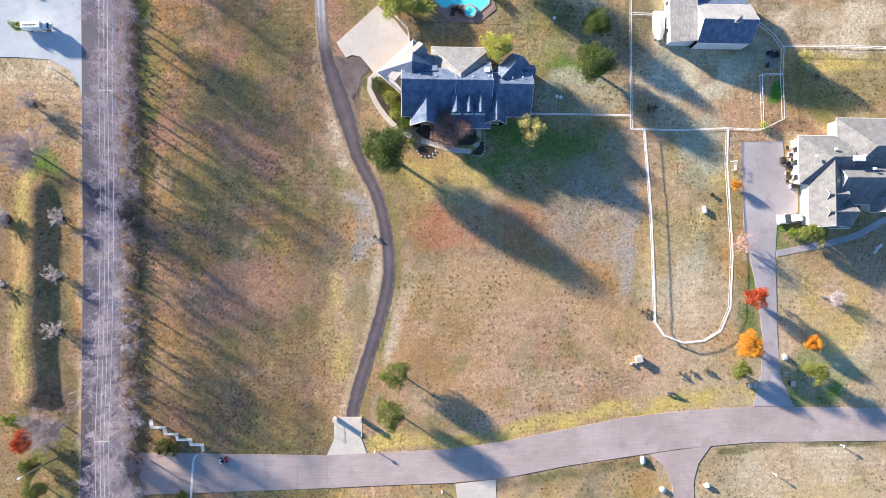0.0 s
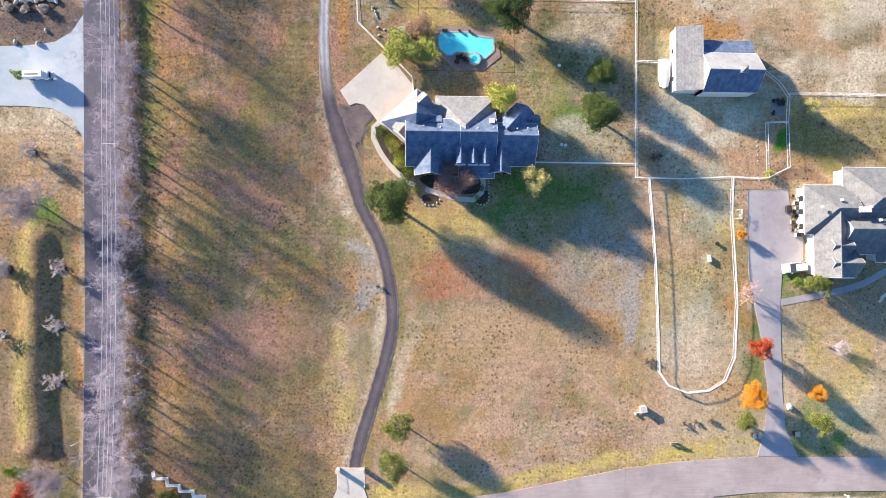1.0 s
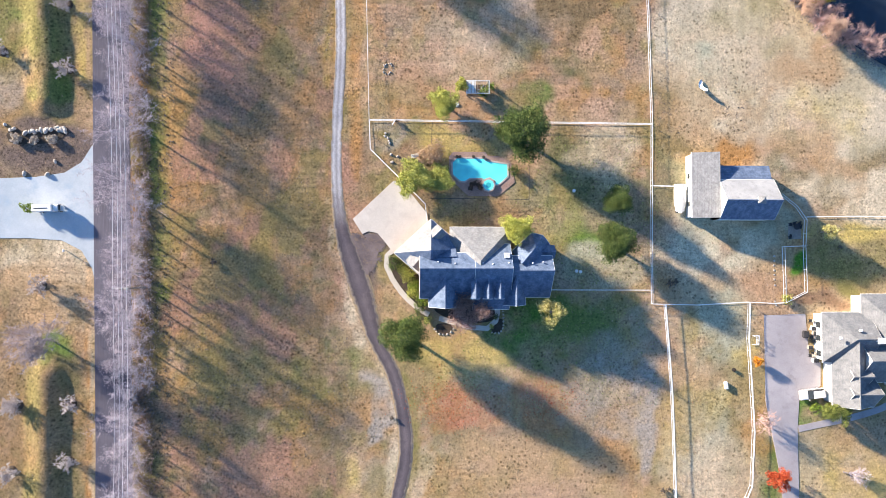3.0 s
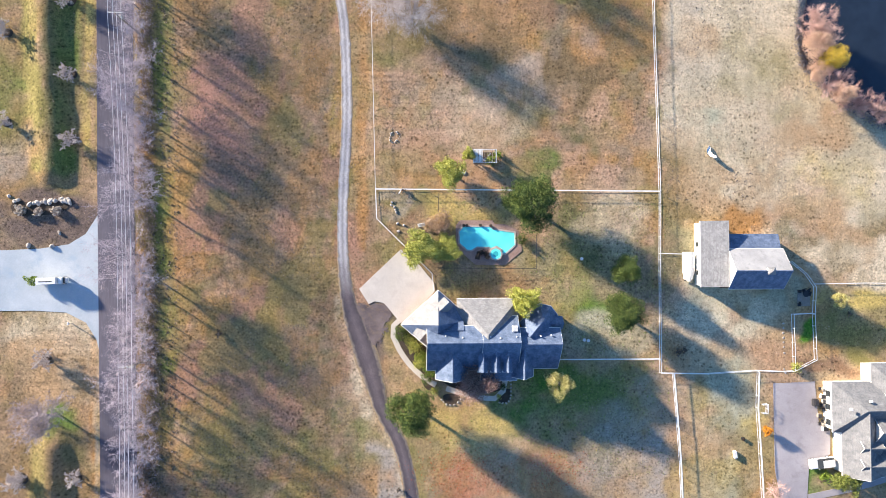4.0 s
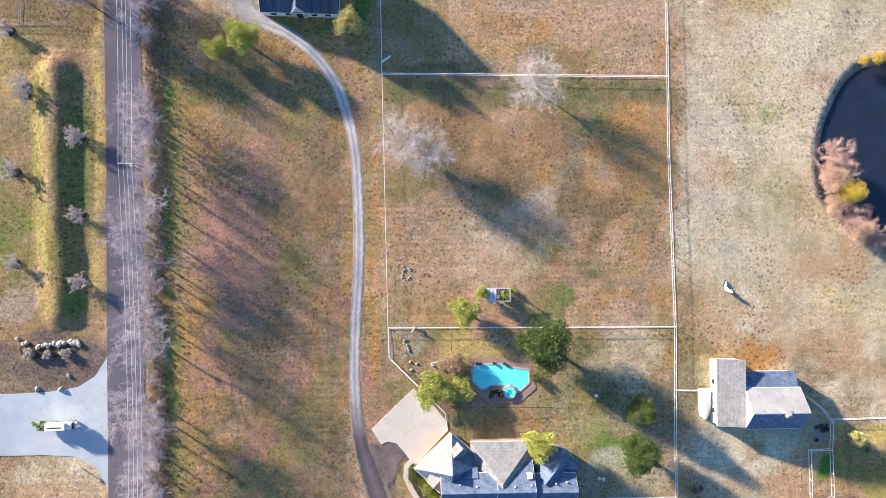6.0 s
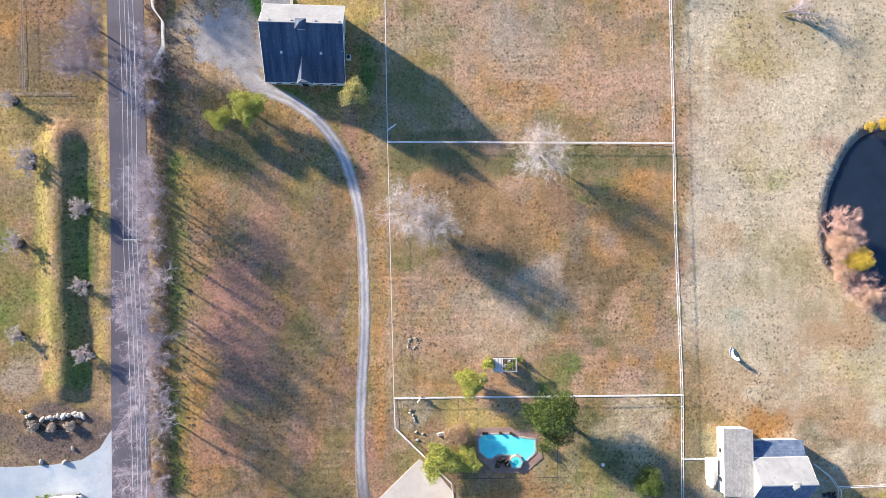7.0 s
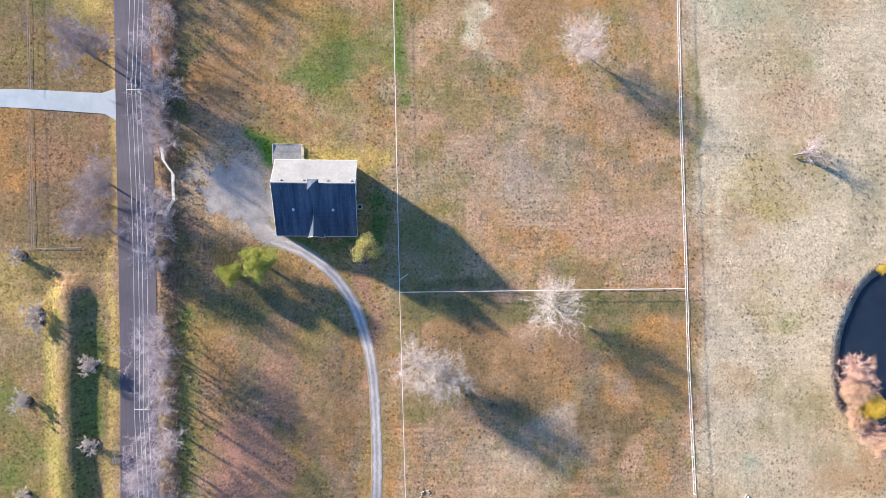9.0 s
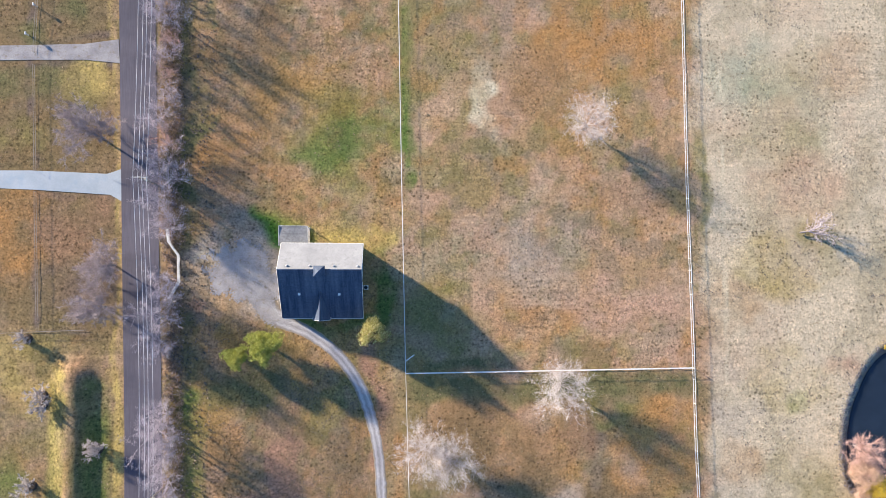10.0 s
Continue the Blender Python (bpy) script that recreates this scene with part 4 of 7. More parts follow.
court = frayed("gravel_court", smooth([(-50.2, 131.6), (-49.6, 136.2), (-45.2, 138.5), (-40.6, 137.4), (-38.3, 133.9), (-37.2, 129.6), (-36.6, 125.4), (-34.7, 122.9), (-38.4, 123.2), (-41.7, 126.0), (-44.6, 128.0), (-48.2, 129.6)], 0.6, True), GRAVEL, "pale gravel parking court in front of the house", "gravel", 0.012, 3.4, 0.22, 88)
apron = single("driveway_apron", prism([(-14.76, -28.37), (-9.64, -28.43), (-9.63, -32.46), (-8.42, -35.73), (-16.24, -35.83), (-14.74, -32.39)], -0.2, 0.035), CONCRETE, "pale concrete driveway apron at the street", "driveway", "structure")
pad = single("parking_pad", prism([(-14.76, 44.95), (-6.76, 52.58), (-3.27, 49.74), (-0.33, 46.13), (-0.11, 44.50), (-6.32, 38.07), (-7.18, 38.73), (-8.59, 40.58), (-10.00, 42.21), (-11.73, 42.55), (-12.92, 42.02)], -0.2, 0.06), CONCRETE, "pale concrete parking pad beside the garage", "driveway", "structure")
side_road = single("driveway_2", prism([(-150.0, (-80.82, 52.61)[1])] + [(-80.81, 52.39), (-74.58, 52.69), (-69.37, 53.51), (-66.26, 55.51), (-63.91, 59.35), (-63.12, 32.28), (-64.01, 35.51), (-65.96, 38.73), (-69.65, 40.65), (-75.38, 41.03), (-80.57, 41.00)] + [(-150.0, (-80.57, 41.00)[1])], -0.2, 0.02), BLUE_CONC, "broad pale concrete side road with flared corners", "driveway", "structure")
court_2 = single("driveway_3", prism([(67.11, 25.97), (75.63, 26.28), (76.30, 18.19), (78.64, 16.47), (78.54, 11.86), (74.12, 8.97), (73.66, 3.24), (73.81, -13.85), (74.36, -21.78), (76.94, -27.45), (68.55, -27.24), (70.29, -20.84), (70.76, -13.83), (69.76, -4.75), (67.18, 8.95)], -0.2, 0.03), OLD_DRIVE, "weathered grey concrete driveway with a wide court", "driveway", "structure")
stub = single("driveway_4", prism([(47.34, -36.45), (59.74, -34.97), (57.16, -38.38), (56.19, -41.70), (56.02, -53.86), (51.91, -53.77), (51.83, -42.73), (50.16, -38.83)], -0.2, 0.03), STREET, "rose-grey concrete driveway with flared corners", "driveway", "structure")
stub_b = single("driveway_5", prism([(8.70, -41.65), (16.57, -40.92), (17.08, -53.01), (10.01, -52.86)], -0.2, 0.03), CONCRETE, "pale concrete driveway south of the street", "driveway", "structure")
north_a = single("driveway_6", prism([(-94.94, 152.01), (-83.20, 152.07), (-69.23, 151.48), (-66.75, 152.36), (-66.40, 146.20), (-68.62, 147.49), (-82.58, 148.42), (-94.83, 148.92)], -0.2, 0.025), BLUE_CONC, "pale concrete driveway through the fence line", "driveway", "structure")
north_b = single("driveway_7", prism([(-95.78, 175.76), (-83.92, 176.18), (-74.02, 176.56), (-67.73, 177.55), (-67.41, 172.91), (-73.94, 173.48), (-83.32, 173.33), (-95.68, 172.93)], -0.2, 0.02), GRAVEL, "pale gravel driveway through the fence line", "driveway", "structure")
stop_line = single("painted_line", strip([(*p, w) for p, w in zip([(-41.86, -43.65), (-41.70, -39.50), (-41.43, -35.98), (-40.80, -35.24)], (0.42, 0.4, 0.36, 0.3))], 0.046, 0.052), WHITE, "white painted line across the concrete street", "road marking", "structure")
walkway = single("garden_walk", strip([(*p, 1.0) for p in [(-6.68, 39.20), (-8.12, 37.82), (-8.22, 35.79), (-7.10, 33.33), (-5.09, 30.43), (-2.53, 27.98), (0.04, 26.32)]], -0.2, 0.03), CONCRETE, "pale concrete garden walk curving round the house", "path", "structure")
walkway_b = single("garden_walk", strip([(*p, 1.0) for p in [(2.05, 25.67), (5.30, 24.69), (8.67, 23.82), (11.48, 23.62), (13.17, 25.10), (13.51, 26.80), (13.29, 28.83)]], -0.2, 0.03), CONCRETE, "pale concrete walk to the front door", "path", "structure")
walk_c = single("garden_walk", strip([(*p, 1.3) for p in [(73.89, 3.35), (79.34, 4.39), (85.29, 5.55), (91.29, 7.29), (95.53, 9.61), (99.78, 11.37)]], -0.2, 0.03), OLD_DRIVE, "grey concrete walk along the neighbour's house", "path", "structure")


# ---- roofs and houses ----
def slab_face(bm, pts, t=0.18):
    """A roof slope: a thick plane through the points."""
    p = [Vector(q) for q in pts]
    n = (p[1] - p[0]).cross(p[2] - p[0]).normalized()
    n = n if n.z > 0 else -n
    hi, lo = [bm.verts.new(q) for q in p], [bm.verts.new(q - Vector((0, 0, t))) for q in p]
    bm.faces.new(hi), bm.faces.new(lo[::-1])
    for i in range(len(p)):
        j = (i + 1) % len(p)
        bm.faces.new((lo[i], lo[j], hi[j], hi[i]))


class House:
    """Blocks with walls and roofs, in the house's own axes (turned by deg about at)."""

    def __init__(self, at, label, deg=0.0, wall=BRICK, roof=SHINGLE, trim=WHITE, name="house", inset=0.4):
        self.inset = inset
        self.m = pose(at[0], at[1], 0, 0, 0, deg)
        self.ob = thing(name, at, label, name)
        self.wall, self.roof, self.trim = wall, roof, trim

    def put(self, name, bm, material, label="", parent=None):
        bmesh.ops.transform(bm, matrix=self.m, verts=bm.verts)
        return part(name, bm, material, parent or self.ob, label)

    def walls(self, x0, x1, y0, y1, h, inset=None):
        inset = self.inset if inset is None else inset
        self.put("wall", box((x0 + x1) / 2, (y0 + y1) / 2, h / 2 - 0.1, x1 - x0 - 2 * inset, y1 - y0 - 2 * inset, h), self.wall)

    def gutter(self, a, b):
        self.put("gutter", tube(a, b, 0.09, 0.09, 6), self.trim)

    def gable(self, x0, x1, y0, y1, ze, zr, along="x", mid=None, ze2=None, walls=True, hip=(0, 0), gutters=True, roof=None, far_roof=None):
        """A gabled (or, with hip, hipped) block; the first two numbers run along the ridge; mid: the ridge's place across; ze2: the far eave's height."""
        roof = roof or self.roof
        ze2 = ze if ze2 is None else ze2
        if along == "x":
            mid = (y0 + y1) / 2 if mid is None else mid
            f = lambda u, v, z: (u, v, z)
            u0, u1, v0, v1 = x0, x1, y0, y1
            wx = (x0, x1, y0, y1)
        else:
            u0, u1, v0, v1 = x0, x1, y0, y1
            mid = (v0 + v1) / 2 if mid is None else mid
            f = lambda u, v, z: (v, u, z)
            wx = (v0, v1, u0, u1)
        if walls:
            self.walls(*wx, min(ze, ze2))
            if abs(ze - ze2) > 0.5:
                i = self.inset
                v = v1 - i - 0.1 if ze2 > ze else v0 + i + 0.1
                (a, b, _), (c, e, _) = f(u0 + i, v - 0.1, 0), f(u1 - i, v + 0.1, 0)
                self.put("wall", box((a + c) / 2, (b + e) / 2, max(ze, ze2) / 2 - 0.15, abs(c - a), abs(e - b), max(ze, ze2)), self.wall)
            for k, u in enumerate((u0 + self.inset, u1 - self.inset)):
                if not hip[k]:
                    bm = bmesh.new()
                    i = self.inset
                    pr = [(v0 + i, 0.0), (v1 - i, 0.0), (v1 - i, ze2 - 0.05), (mid, zr - 0.22), (v0 + i, ze - 0.05)]
                    a, b = [bm.verts.new(f(u, v, z)) for v, z in pr], [bm.verts.new(f(u + (0.15 if k == 0 else -0.15), v, z)) for v, z in pr]
                    bm.faces.new(a), bm.faces.new(b[::-1])
                    for i in range(5):
                        bm.faces.new((a[i], a[(i + 1) % 5], b[(i + 1) % 5], b[i]))
                    self.put("gable_wall", bm, self.wall)
        r0, r1 = u0 + hip[0], u1 - hip[1]
        for v, z in ((v0, ze), (v1, ze2)):
            bm = bmesh.new()
            slab_face(bm, [f(u0, v, z), f(u1, v, z), f(r1, mid, zr), f(r0, mid, zr)] if r1 - r0 > 0.05 else [f(u0, v, z), f(u1, v, z), f((r0 + r1) / 2, mid, zr)])
            self.put("roof_slope", bm, far_roof if far_roof and v == v1 else roof)
            if gutters:
                self.gutter(f(u0, v, z - 0.08), f(u1, v, z - 0.08))
        for k, (u, r) in enumerate(((u0, r0), (u1, r1))):
            if hip[k]:
                bm = bmesh.new()
                slab_face(bm, [f(u, v0, ze), f(u, v1, ze2), f(r, mid, zr)])
                self.put("roof_slope", bm, roof)
                if gutters:
                    self.gutter(f(u, v0, ze - 0.08), f(u, v1, ze2 - 0.08))
            elif gutters:
                self.put("verge_board", tube(f(u, v0, ze - 0.06), f(u, mid, zr - 0.06), 0.06, 0.06, 4), self.trim)
                self.put("verge_board", tube(f(u, v1, ze2 - 0.06), f(u, mid, zr - 0.06), 0.06, 0.06, 4), self.trim)
        if r1 - r0 > 0.3:
            self.put("ridge_cap", tube(f(r0, mid, zr + 0.01), f(r1, mid, zr + 0.01), 0.12, 0.12, 6), roof)

    def window(self, x, y, z, w, h, deg=0.0):
        fr = self.put("window", box(x, y, z, w + 0.2, 0.16, h + 0.2, deg), self.trim)
        self.put("pane", box(x, y, z, w, 0.24, h, deg), GLASS, "", fr)

    def vent(self, x, y, z, r=0.09, h=0.5, material=None):
        self.put("vent_pipe", tube((x, y, z - 0.3), (x, y, z + h), r, r, 8), material or self.trim)

    def box_vent(self, x, y, z, s=0.5, h=0.5, material=None, name="roof_vent"):
        self.put(name, box(x, y, z, s, s, h, 0, 0.05), material or self.trim)


# main house: its own axes start at the west end of the main ridge
def main_house():
    h = House((-1.84, 35.37), "large brick house with grey shingled hips, gables and dormers", 0.0, BRICK, SHINGLE, name="house")
    o = Vector((*(-1.84, 35.37), 0))
    E1 = (15.30, 34.94)[0] - o.x            # main ridge's east end
    h.gable(0, 10.2, -5.7, 2.9, 3.2, 8.4, mid=0.0, ze2=5.9)
    h.gable(10.2, E1, -7.8, 4.6, 2.9, 8.4, mid=0.0, ze2=4.6)
    E2 = (23.14, 33.93)[0] - o.x
    h.gable(E1, E2, -5.5, 2.4, 3.2, 7.6, mid=-0.4, ze2=5.4, hip=(0, 0))
    # north wing with a hipped end
    nx0, ny = (3.85, 43.20)
    nx1 = (14.42, 43.11)[0]
    ax, ay = (9.31, 36.75)
    nx0, nx1, ny, ax, ay = nx0 - o.x, nx1 - o.x, ny - o.y, ax - o.x, ay - o.y
    h.walls(nx0, nx1 + 1.2, 2.0, ny, 3.6)
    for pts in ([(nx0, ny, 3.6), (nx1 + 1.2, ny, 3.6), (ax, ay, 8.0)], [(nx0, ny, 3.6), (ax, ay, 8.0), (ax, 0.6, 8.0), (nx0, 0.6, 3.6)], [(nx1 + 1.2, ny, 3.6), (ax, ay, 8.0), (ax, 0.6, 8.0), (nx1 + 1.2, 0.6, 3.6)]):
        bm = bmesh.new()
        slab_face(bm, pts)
        # paler than the main roof: the wing's sunlight is in its shingle colour
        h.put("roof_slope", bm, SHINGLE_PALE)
    h.gutter((nx0, ny, 3.5), (nx1 + 1.2, ny, 3.5))
    # north-east wing set across the corner, with a faceted bay
    wing = dict(r1=(17.05, 36.2, 7.2), r2=(19.78, 39.4, 6.8), a1=(15.7, 38.6, 3.6), a2=(19.6, 42.2, 3.5), a3=(21.8, 41.7, 3.5), a4=(23.0, 40.2, 3.5), a5=(23.5, 38.7, 3.5), a6=(20.9, 35.8, 5.4))
    q = {k: Vector((x - o.x, y - o.y, z)) for k, (x, y, z) in wing.items()}
    for names in (("a1", "a2", "r2", "r1"), ("a2", "a3", "r2"), ("a3", "a4", "r2"), ("a4", "a5", "r2"), ("a5", "a6", "r1", "r2")):
        bm = bmesh.new()
        slab_face(bm, [q[k] for k in names])
        h.put("bay_roof", bm, SHINGLE)
    for k, j in (("a1", "a2"), ("a2", "a3"), ("a3", "a4"), ("a4", "a5")):
        h.gutter(q[k] - Vector((0, 0, 0.08)), q[j] - Vector((0, 0, 0.08)))
    h.put("ridge_cap", tube(q["r1"], q["r2"], 0.12, 0.12, 6), SHINGLE)
    mid_q = Vector((19.6 - o.x, 38.9 - o.y, 0))
    h.put("bay_wall", prism([(mid_q.x + (q[k].x - mid_q.x) * 0.88, mid_q.y + (q[k].y - mid_q.y) * 0.88) for k in ("a1", "a2", "a3", "a4", "a5", "a6")], -0.1, 3.4), BRICK)
    h.gable(20.6 - o.x, 23.9 - o.x, 38.55 - o.y - 1.3, 38.55 - o.y + 1.3, 3.9, 5.4, gutters=False, walls=False)
    # front gables and three dormers
    for gx, gy, w, zr, front in (((2.88, 33.50)[0] - o.x, 0, 6.0, 7.0, -7.4), ((16.16, 32.81)[0] - o.x, 0, 4.6, 6.9, -7.0)):
        h.gable(front, -0.8, gx - w / 2, gx + w / 2, 3.1, zr, "y")
        h.window(gx, front + 0.35, 1.6, 1.6, 1.5)
    for dx in ((8.52, 31.89)[0] - o.x, (10.92, 31.85)[0] - o.x, (13.12, 31.82)[0] - o.x):
        h.gable(-5.6, -1.3, dx - 0.85, dx + 0.85, 6.1, 7.2, "y", gutters=False)
        h.put("dormer_sill", box(dx, -5.65, 5.4, 1.9, 0.3, 0.2), WHITE)
        h.window(dx, -5.25, 5.6, 0.8, 0.7)
    # garage: a pyramid turned across the corner
    P = Vector((*(0.17, 38.65), 8.8)) - Vector((o.x, o.y, 0))
    W = Vector((*(-6.62, 38.25), 3.0)) - Vector((o.x, o.y, 0))
    N = Vector((*(0.38, 44.73), 3.0)) - Vector((o.x, o.y, 0))
    Ee, S = Vector((2 * P.x - W.x, 2 * P.y - W.y, 3.0)), Vector((2 * P.x - N.x, 2 * P.y - N.y, 3.0))
    c = [W, N, Ee, S]
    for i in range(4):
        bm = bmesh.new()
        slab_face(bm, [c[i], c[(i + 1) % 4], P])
        # only the sun-facing slope is paler, a lit copy of the same shingle
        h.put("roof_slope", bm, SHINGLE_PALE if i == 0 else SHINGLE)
        h.gutter(c[i] - Vector((0, 0, 0.08)), c[(i + 1) % 4] - Vector((0, 0, 0.08)))
    k = 0.93
    h.put("garage_wall", prism([(P.x + (v.x - P.x) * k, P.y + (v.y - P.y) * k) for v in c], -0.1, 3.0), BRICK)
    mid = (W + S) / 2
    ang = math.degrees(math.atan2(S.y - W.y, S.x - W.x))
    bm = box(mid.x * 0.62 + P.x * 0.38, mid.y * 0.62 + P.y * 0.38, 4.3, 3.0, 3.4, 1.6, ang)
    h.put("dormer_wall", bm, SIDING)
    d = (S - W).normalized()
    n = Vector((d.y, -d.x, 0))
    n = n if n.dot(mid - P) > 0 else -n
    q = Vector((mid.x, mid.y, 0)) - n * 0.9
    for s in (-1, 1):
        bm = bmesh.new()
        slab_face(bm, [q + d * 1.8 * s + n * 0.6 + Vector((0, 0, 5.0)), q + n * 0.6 + Vector((0, 0, 6.1)), q - n * 3.4 + Vector((0, 0, 6.1)), q + d * 1.8 * s - n * 3.4 + Vector((0, 0, 5.0))])
        # both dormers' slopes are coloured paler too, as if sunlit
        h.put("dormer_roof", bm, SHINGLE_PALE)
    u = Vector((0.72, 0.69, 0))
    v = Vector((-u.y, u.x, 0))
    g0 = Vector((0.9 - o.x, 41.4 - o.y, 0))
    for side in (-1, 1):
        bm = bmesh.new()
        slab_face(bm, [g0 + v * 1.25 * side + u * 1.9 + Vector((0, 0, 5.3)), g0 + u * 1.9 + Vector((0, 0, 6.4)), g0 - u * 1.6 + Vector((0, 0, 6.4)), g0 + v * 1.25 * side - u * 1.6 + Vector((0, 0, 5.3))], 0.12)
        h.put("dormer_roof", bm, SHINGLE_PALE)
    h.put("dormer_wall", box(g0.x + u.x * 0.6, g0.y + u.y * 0.6, 4.6, 2.2, 2.0, 1.5, math.degrees(math.atan2(u.y, u.x))), SIDING)
    # small cross gable behind the garage
    gx0, gy0 = (0.45, 37.54)
    gx1 = (4.97, 37.48)[0]
    h.gable(gx0 - o.x, gx1 - o.x, gy0 - o.y - 1.7, gy0 - o.y + 1.7, 5.2, 6.7, gutters=False)
    # pipes and vents on the north slopes
    for vx, vy, vz in ((3.4, 1.2, 7.4), (6.5, 0.9, 7.7), (11.6, 1.0, 7.6), (13.4, 0.8, 7.8), (16.4, 1.0, 7.6), (E2 - 2.0, 1.2, 6.8), (E2 - 4.0, 1.0, 7.0)):
        h.box_vent(vx, vy, vz, 0.26, 0.4)
    h.box_vent(E1 - 0.9, 2.4, 6.6, 1.0, 1.2, SIDING, "chimney")
    for wx in (1.2, 9.0, 12.0, 15.0, E2 - 3.0):
        h.window(wx, -5.3 if wx < 10 else -5.1 if wx > E1 else -7.4, 1.6, 1.2, 1.4)


main_house()


def north_house():
    o = (-35.95, 132.98)
    h = House(o, "two-storey house with a dark shingled saltbox roof", -0.6, SIDING, SHINGLE_DARK, name="house")
    L = (-20.64, 132.91)[0] - o[0]
    s, n = (-28.82, 124.03)[1] - o[1], (-20.91, 137.92)[1] - o[1]
    # dark front, pale rear: shade and sunlight put into the shingle colours
    h.gable(0.3, L, s, n, 2.7, 9.0, mid=0.0, ze2=5.1, far_roof=SUNLIT_ROOF)
    cx = (-28.12, 132.64)[0] - o[0]
    # cupola on the ridge and the front gablet
    h.put("cupola_wall", box(cx, -0.3, 8.9, 1.4, 1.4, 1.1), SIDING)
    bm = bmesh.new()
    for a, b in (((-1, -1), (1, -1)), ((1, -1), (1, 1)), ((1, 1), (-1, 1)), ((-1, 1), (-1, -1))):
        slab_face(bm, [(cx + a[0], -0.3 + a[1], 9.4), (cx + b[0], -0.3 + b[1], 9.4), (cx, -0.3, 10.3)], 0.1)
    h.put("cupola_roof", bm, SHINGLE_DARK)
    h.gable(s - 0.3, s + 5.4, cx - 1.8, cx + 1.4, 2.9, 6.2, "y")
    h.window(cx - 0.2, s + 0.05, 1.5, 1.2, 2.0)
    for wx, wy, wz in ((3.9, -4.4, 6.1), (L - 4.2, -4.4, 6.1)):
        h.box_vent(wx, wy, wz, 0.45, 0.35)
    for wx in (2.0, 6.0, 10.3, 14.5):
        h.box_vent(wx, 0.7, 8.6, 0.3, 0.35)
    for wx in (2.6, 5.4, L - 5.0, L - 2.4):
        h.window(wx, s + 0.38, 1.5, 1.1, 1.4)
    for wy in (-3.4, -1.6, 0.4):
        h.window(L - 0.38, wy, 5.4, 1.1, 1.4, 90)
        h.window(L - 0.38, wy, 1.6, 1.1, 1.4, 90)
    h.window(0.68, -2.0, 6.2, 1.1, 1.3, 90)
    # rear porch: a nearly flat grey roof on posts
    px0, px1, py0, py1 = -36.55 - o[0], -31.2 - o[0], n - 0.35, 141.3 - o[1]
    bm = bmesh.new()
    slab_face(bm, [(px0, py0, 3.1), (px1, py0, 3.1), (px1, py1, 2.75), (px0, py1, 2.75)], 0.16)
    h.put("porch_roof", bm, SHINGLE_PALE, "pale grey flat porch roof")
    h.put("fascia", box((px0 + px1) / 2, py1 + 0.03, 2.68, px1 - px0 + 0.1, 0.06, 0.22), WHITE)
    for fx in (px0 - 0.03, px1 + 0.03):
        h.put("fascia", box(fx, (py0 + py1) / 2, 2.86, 0.06, py1 - py0, 0.2), WHITE)
    for fx in (px0 + 0.15, (px0 + px1) / 2, px1 - 0.15):
        h.put("porch_post", box(fx, py1 - 0.2, 1.3, 0.14, 0.14, 2.8), WHITE)
    h.put("porch_floor", box((px0 + px1) / 2, (py0 + py1) / 2, 0.05, px1 - px0, py1 - py0, 0.3), CONCRETE)
    ac = thing("air_conditioner", (*(-20.39, 129.66), 0), "pale outdoor air-conditioning unit on the lawn", "air conditioner")
    x, y = (-20.39, 129.66)
    part("case", box(x, y, 0.45, 0.9, 0.9, 0.9, 0, 0.06), SIDING, ac)
    part("fan_grille", tube((x, y, 0.88), (x, y, 0.93), 0.36, 0.36, 16), DARK, ac)


north_house()


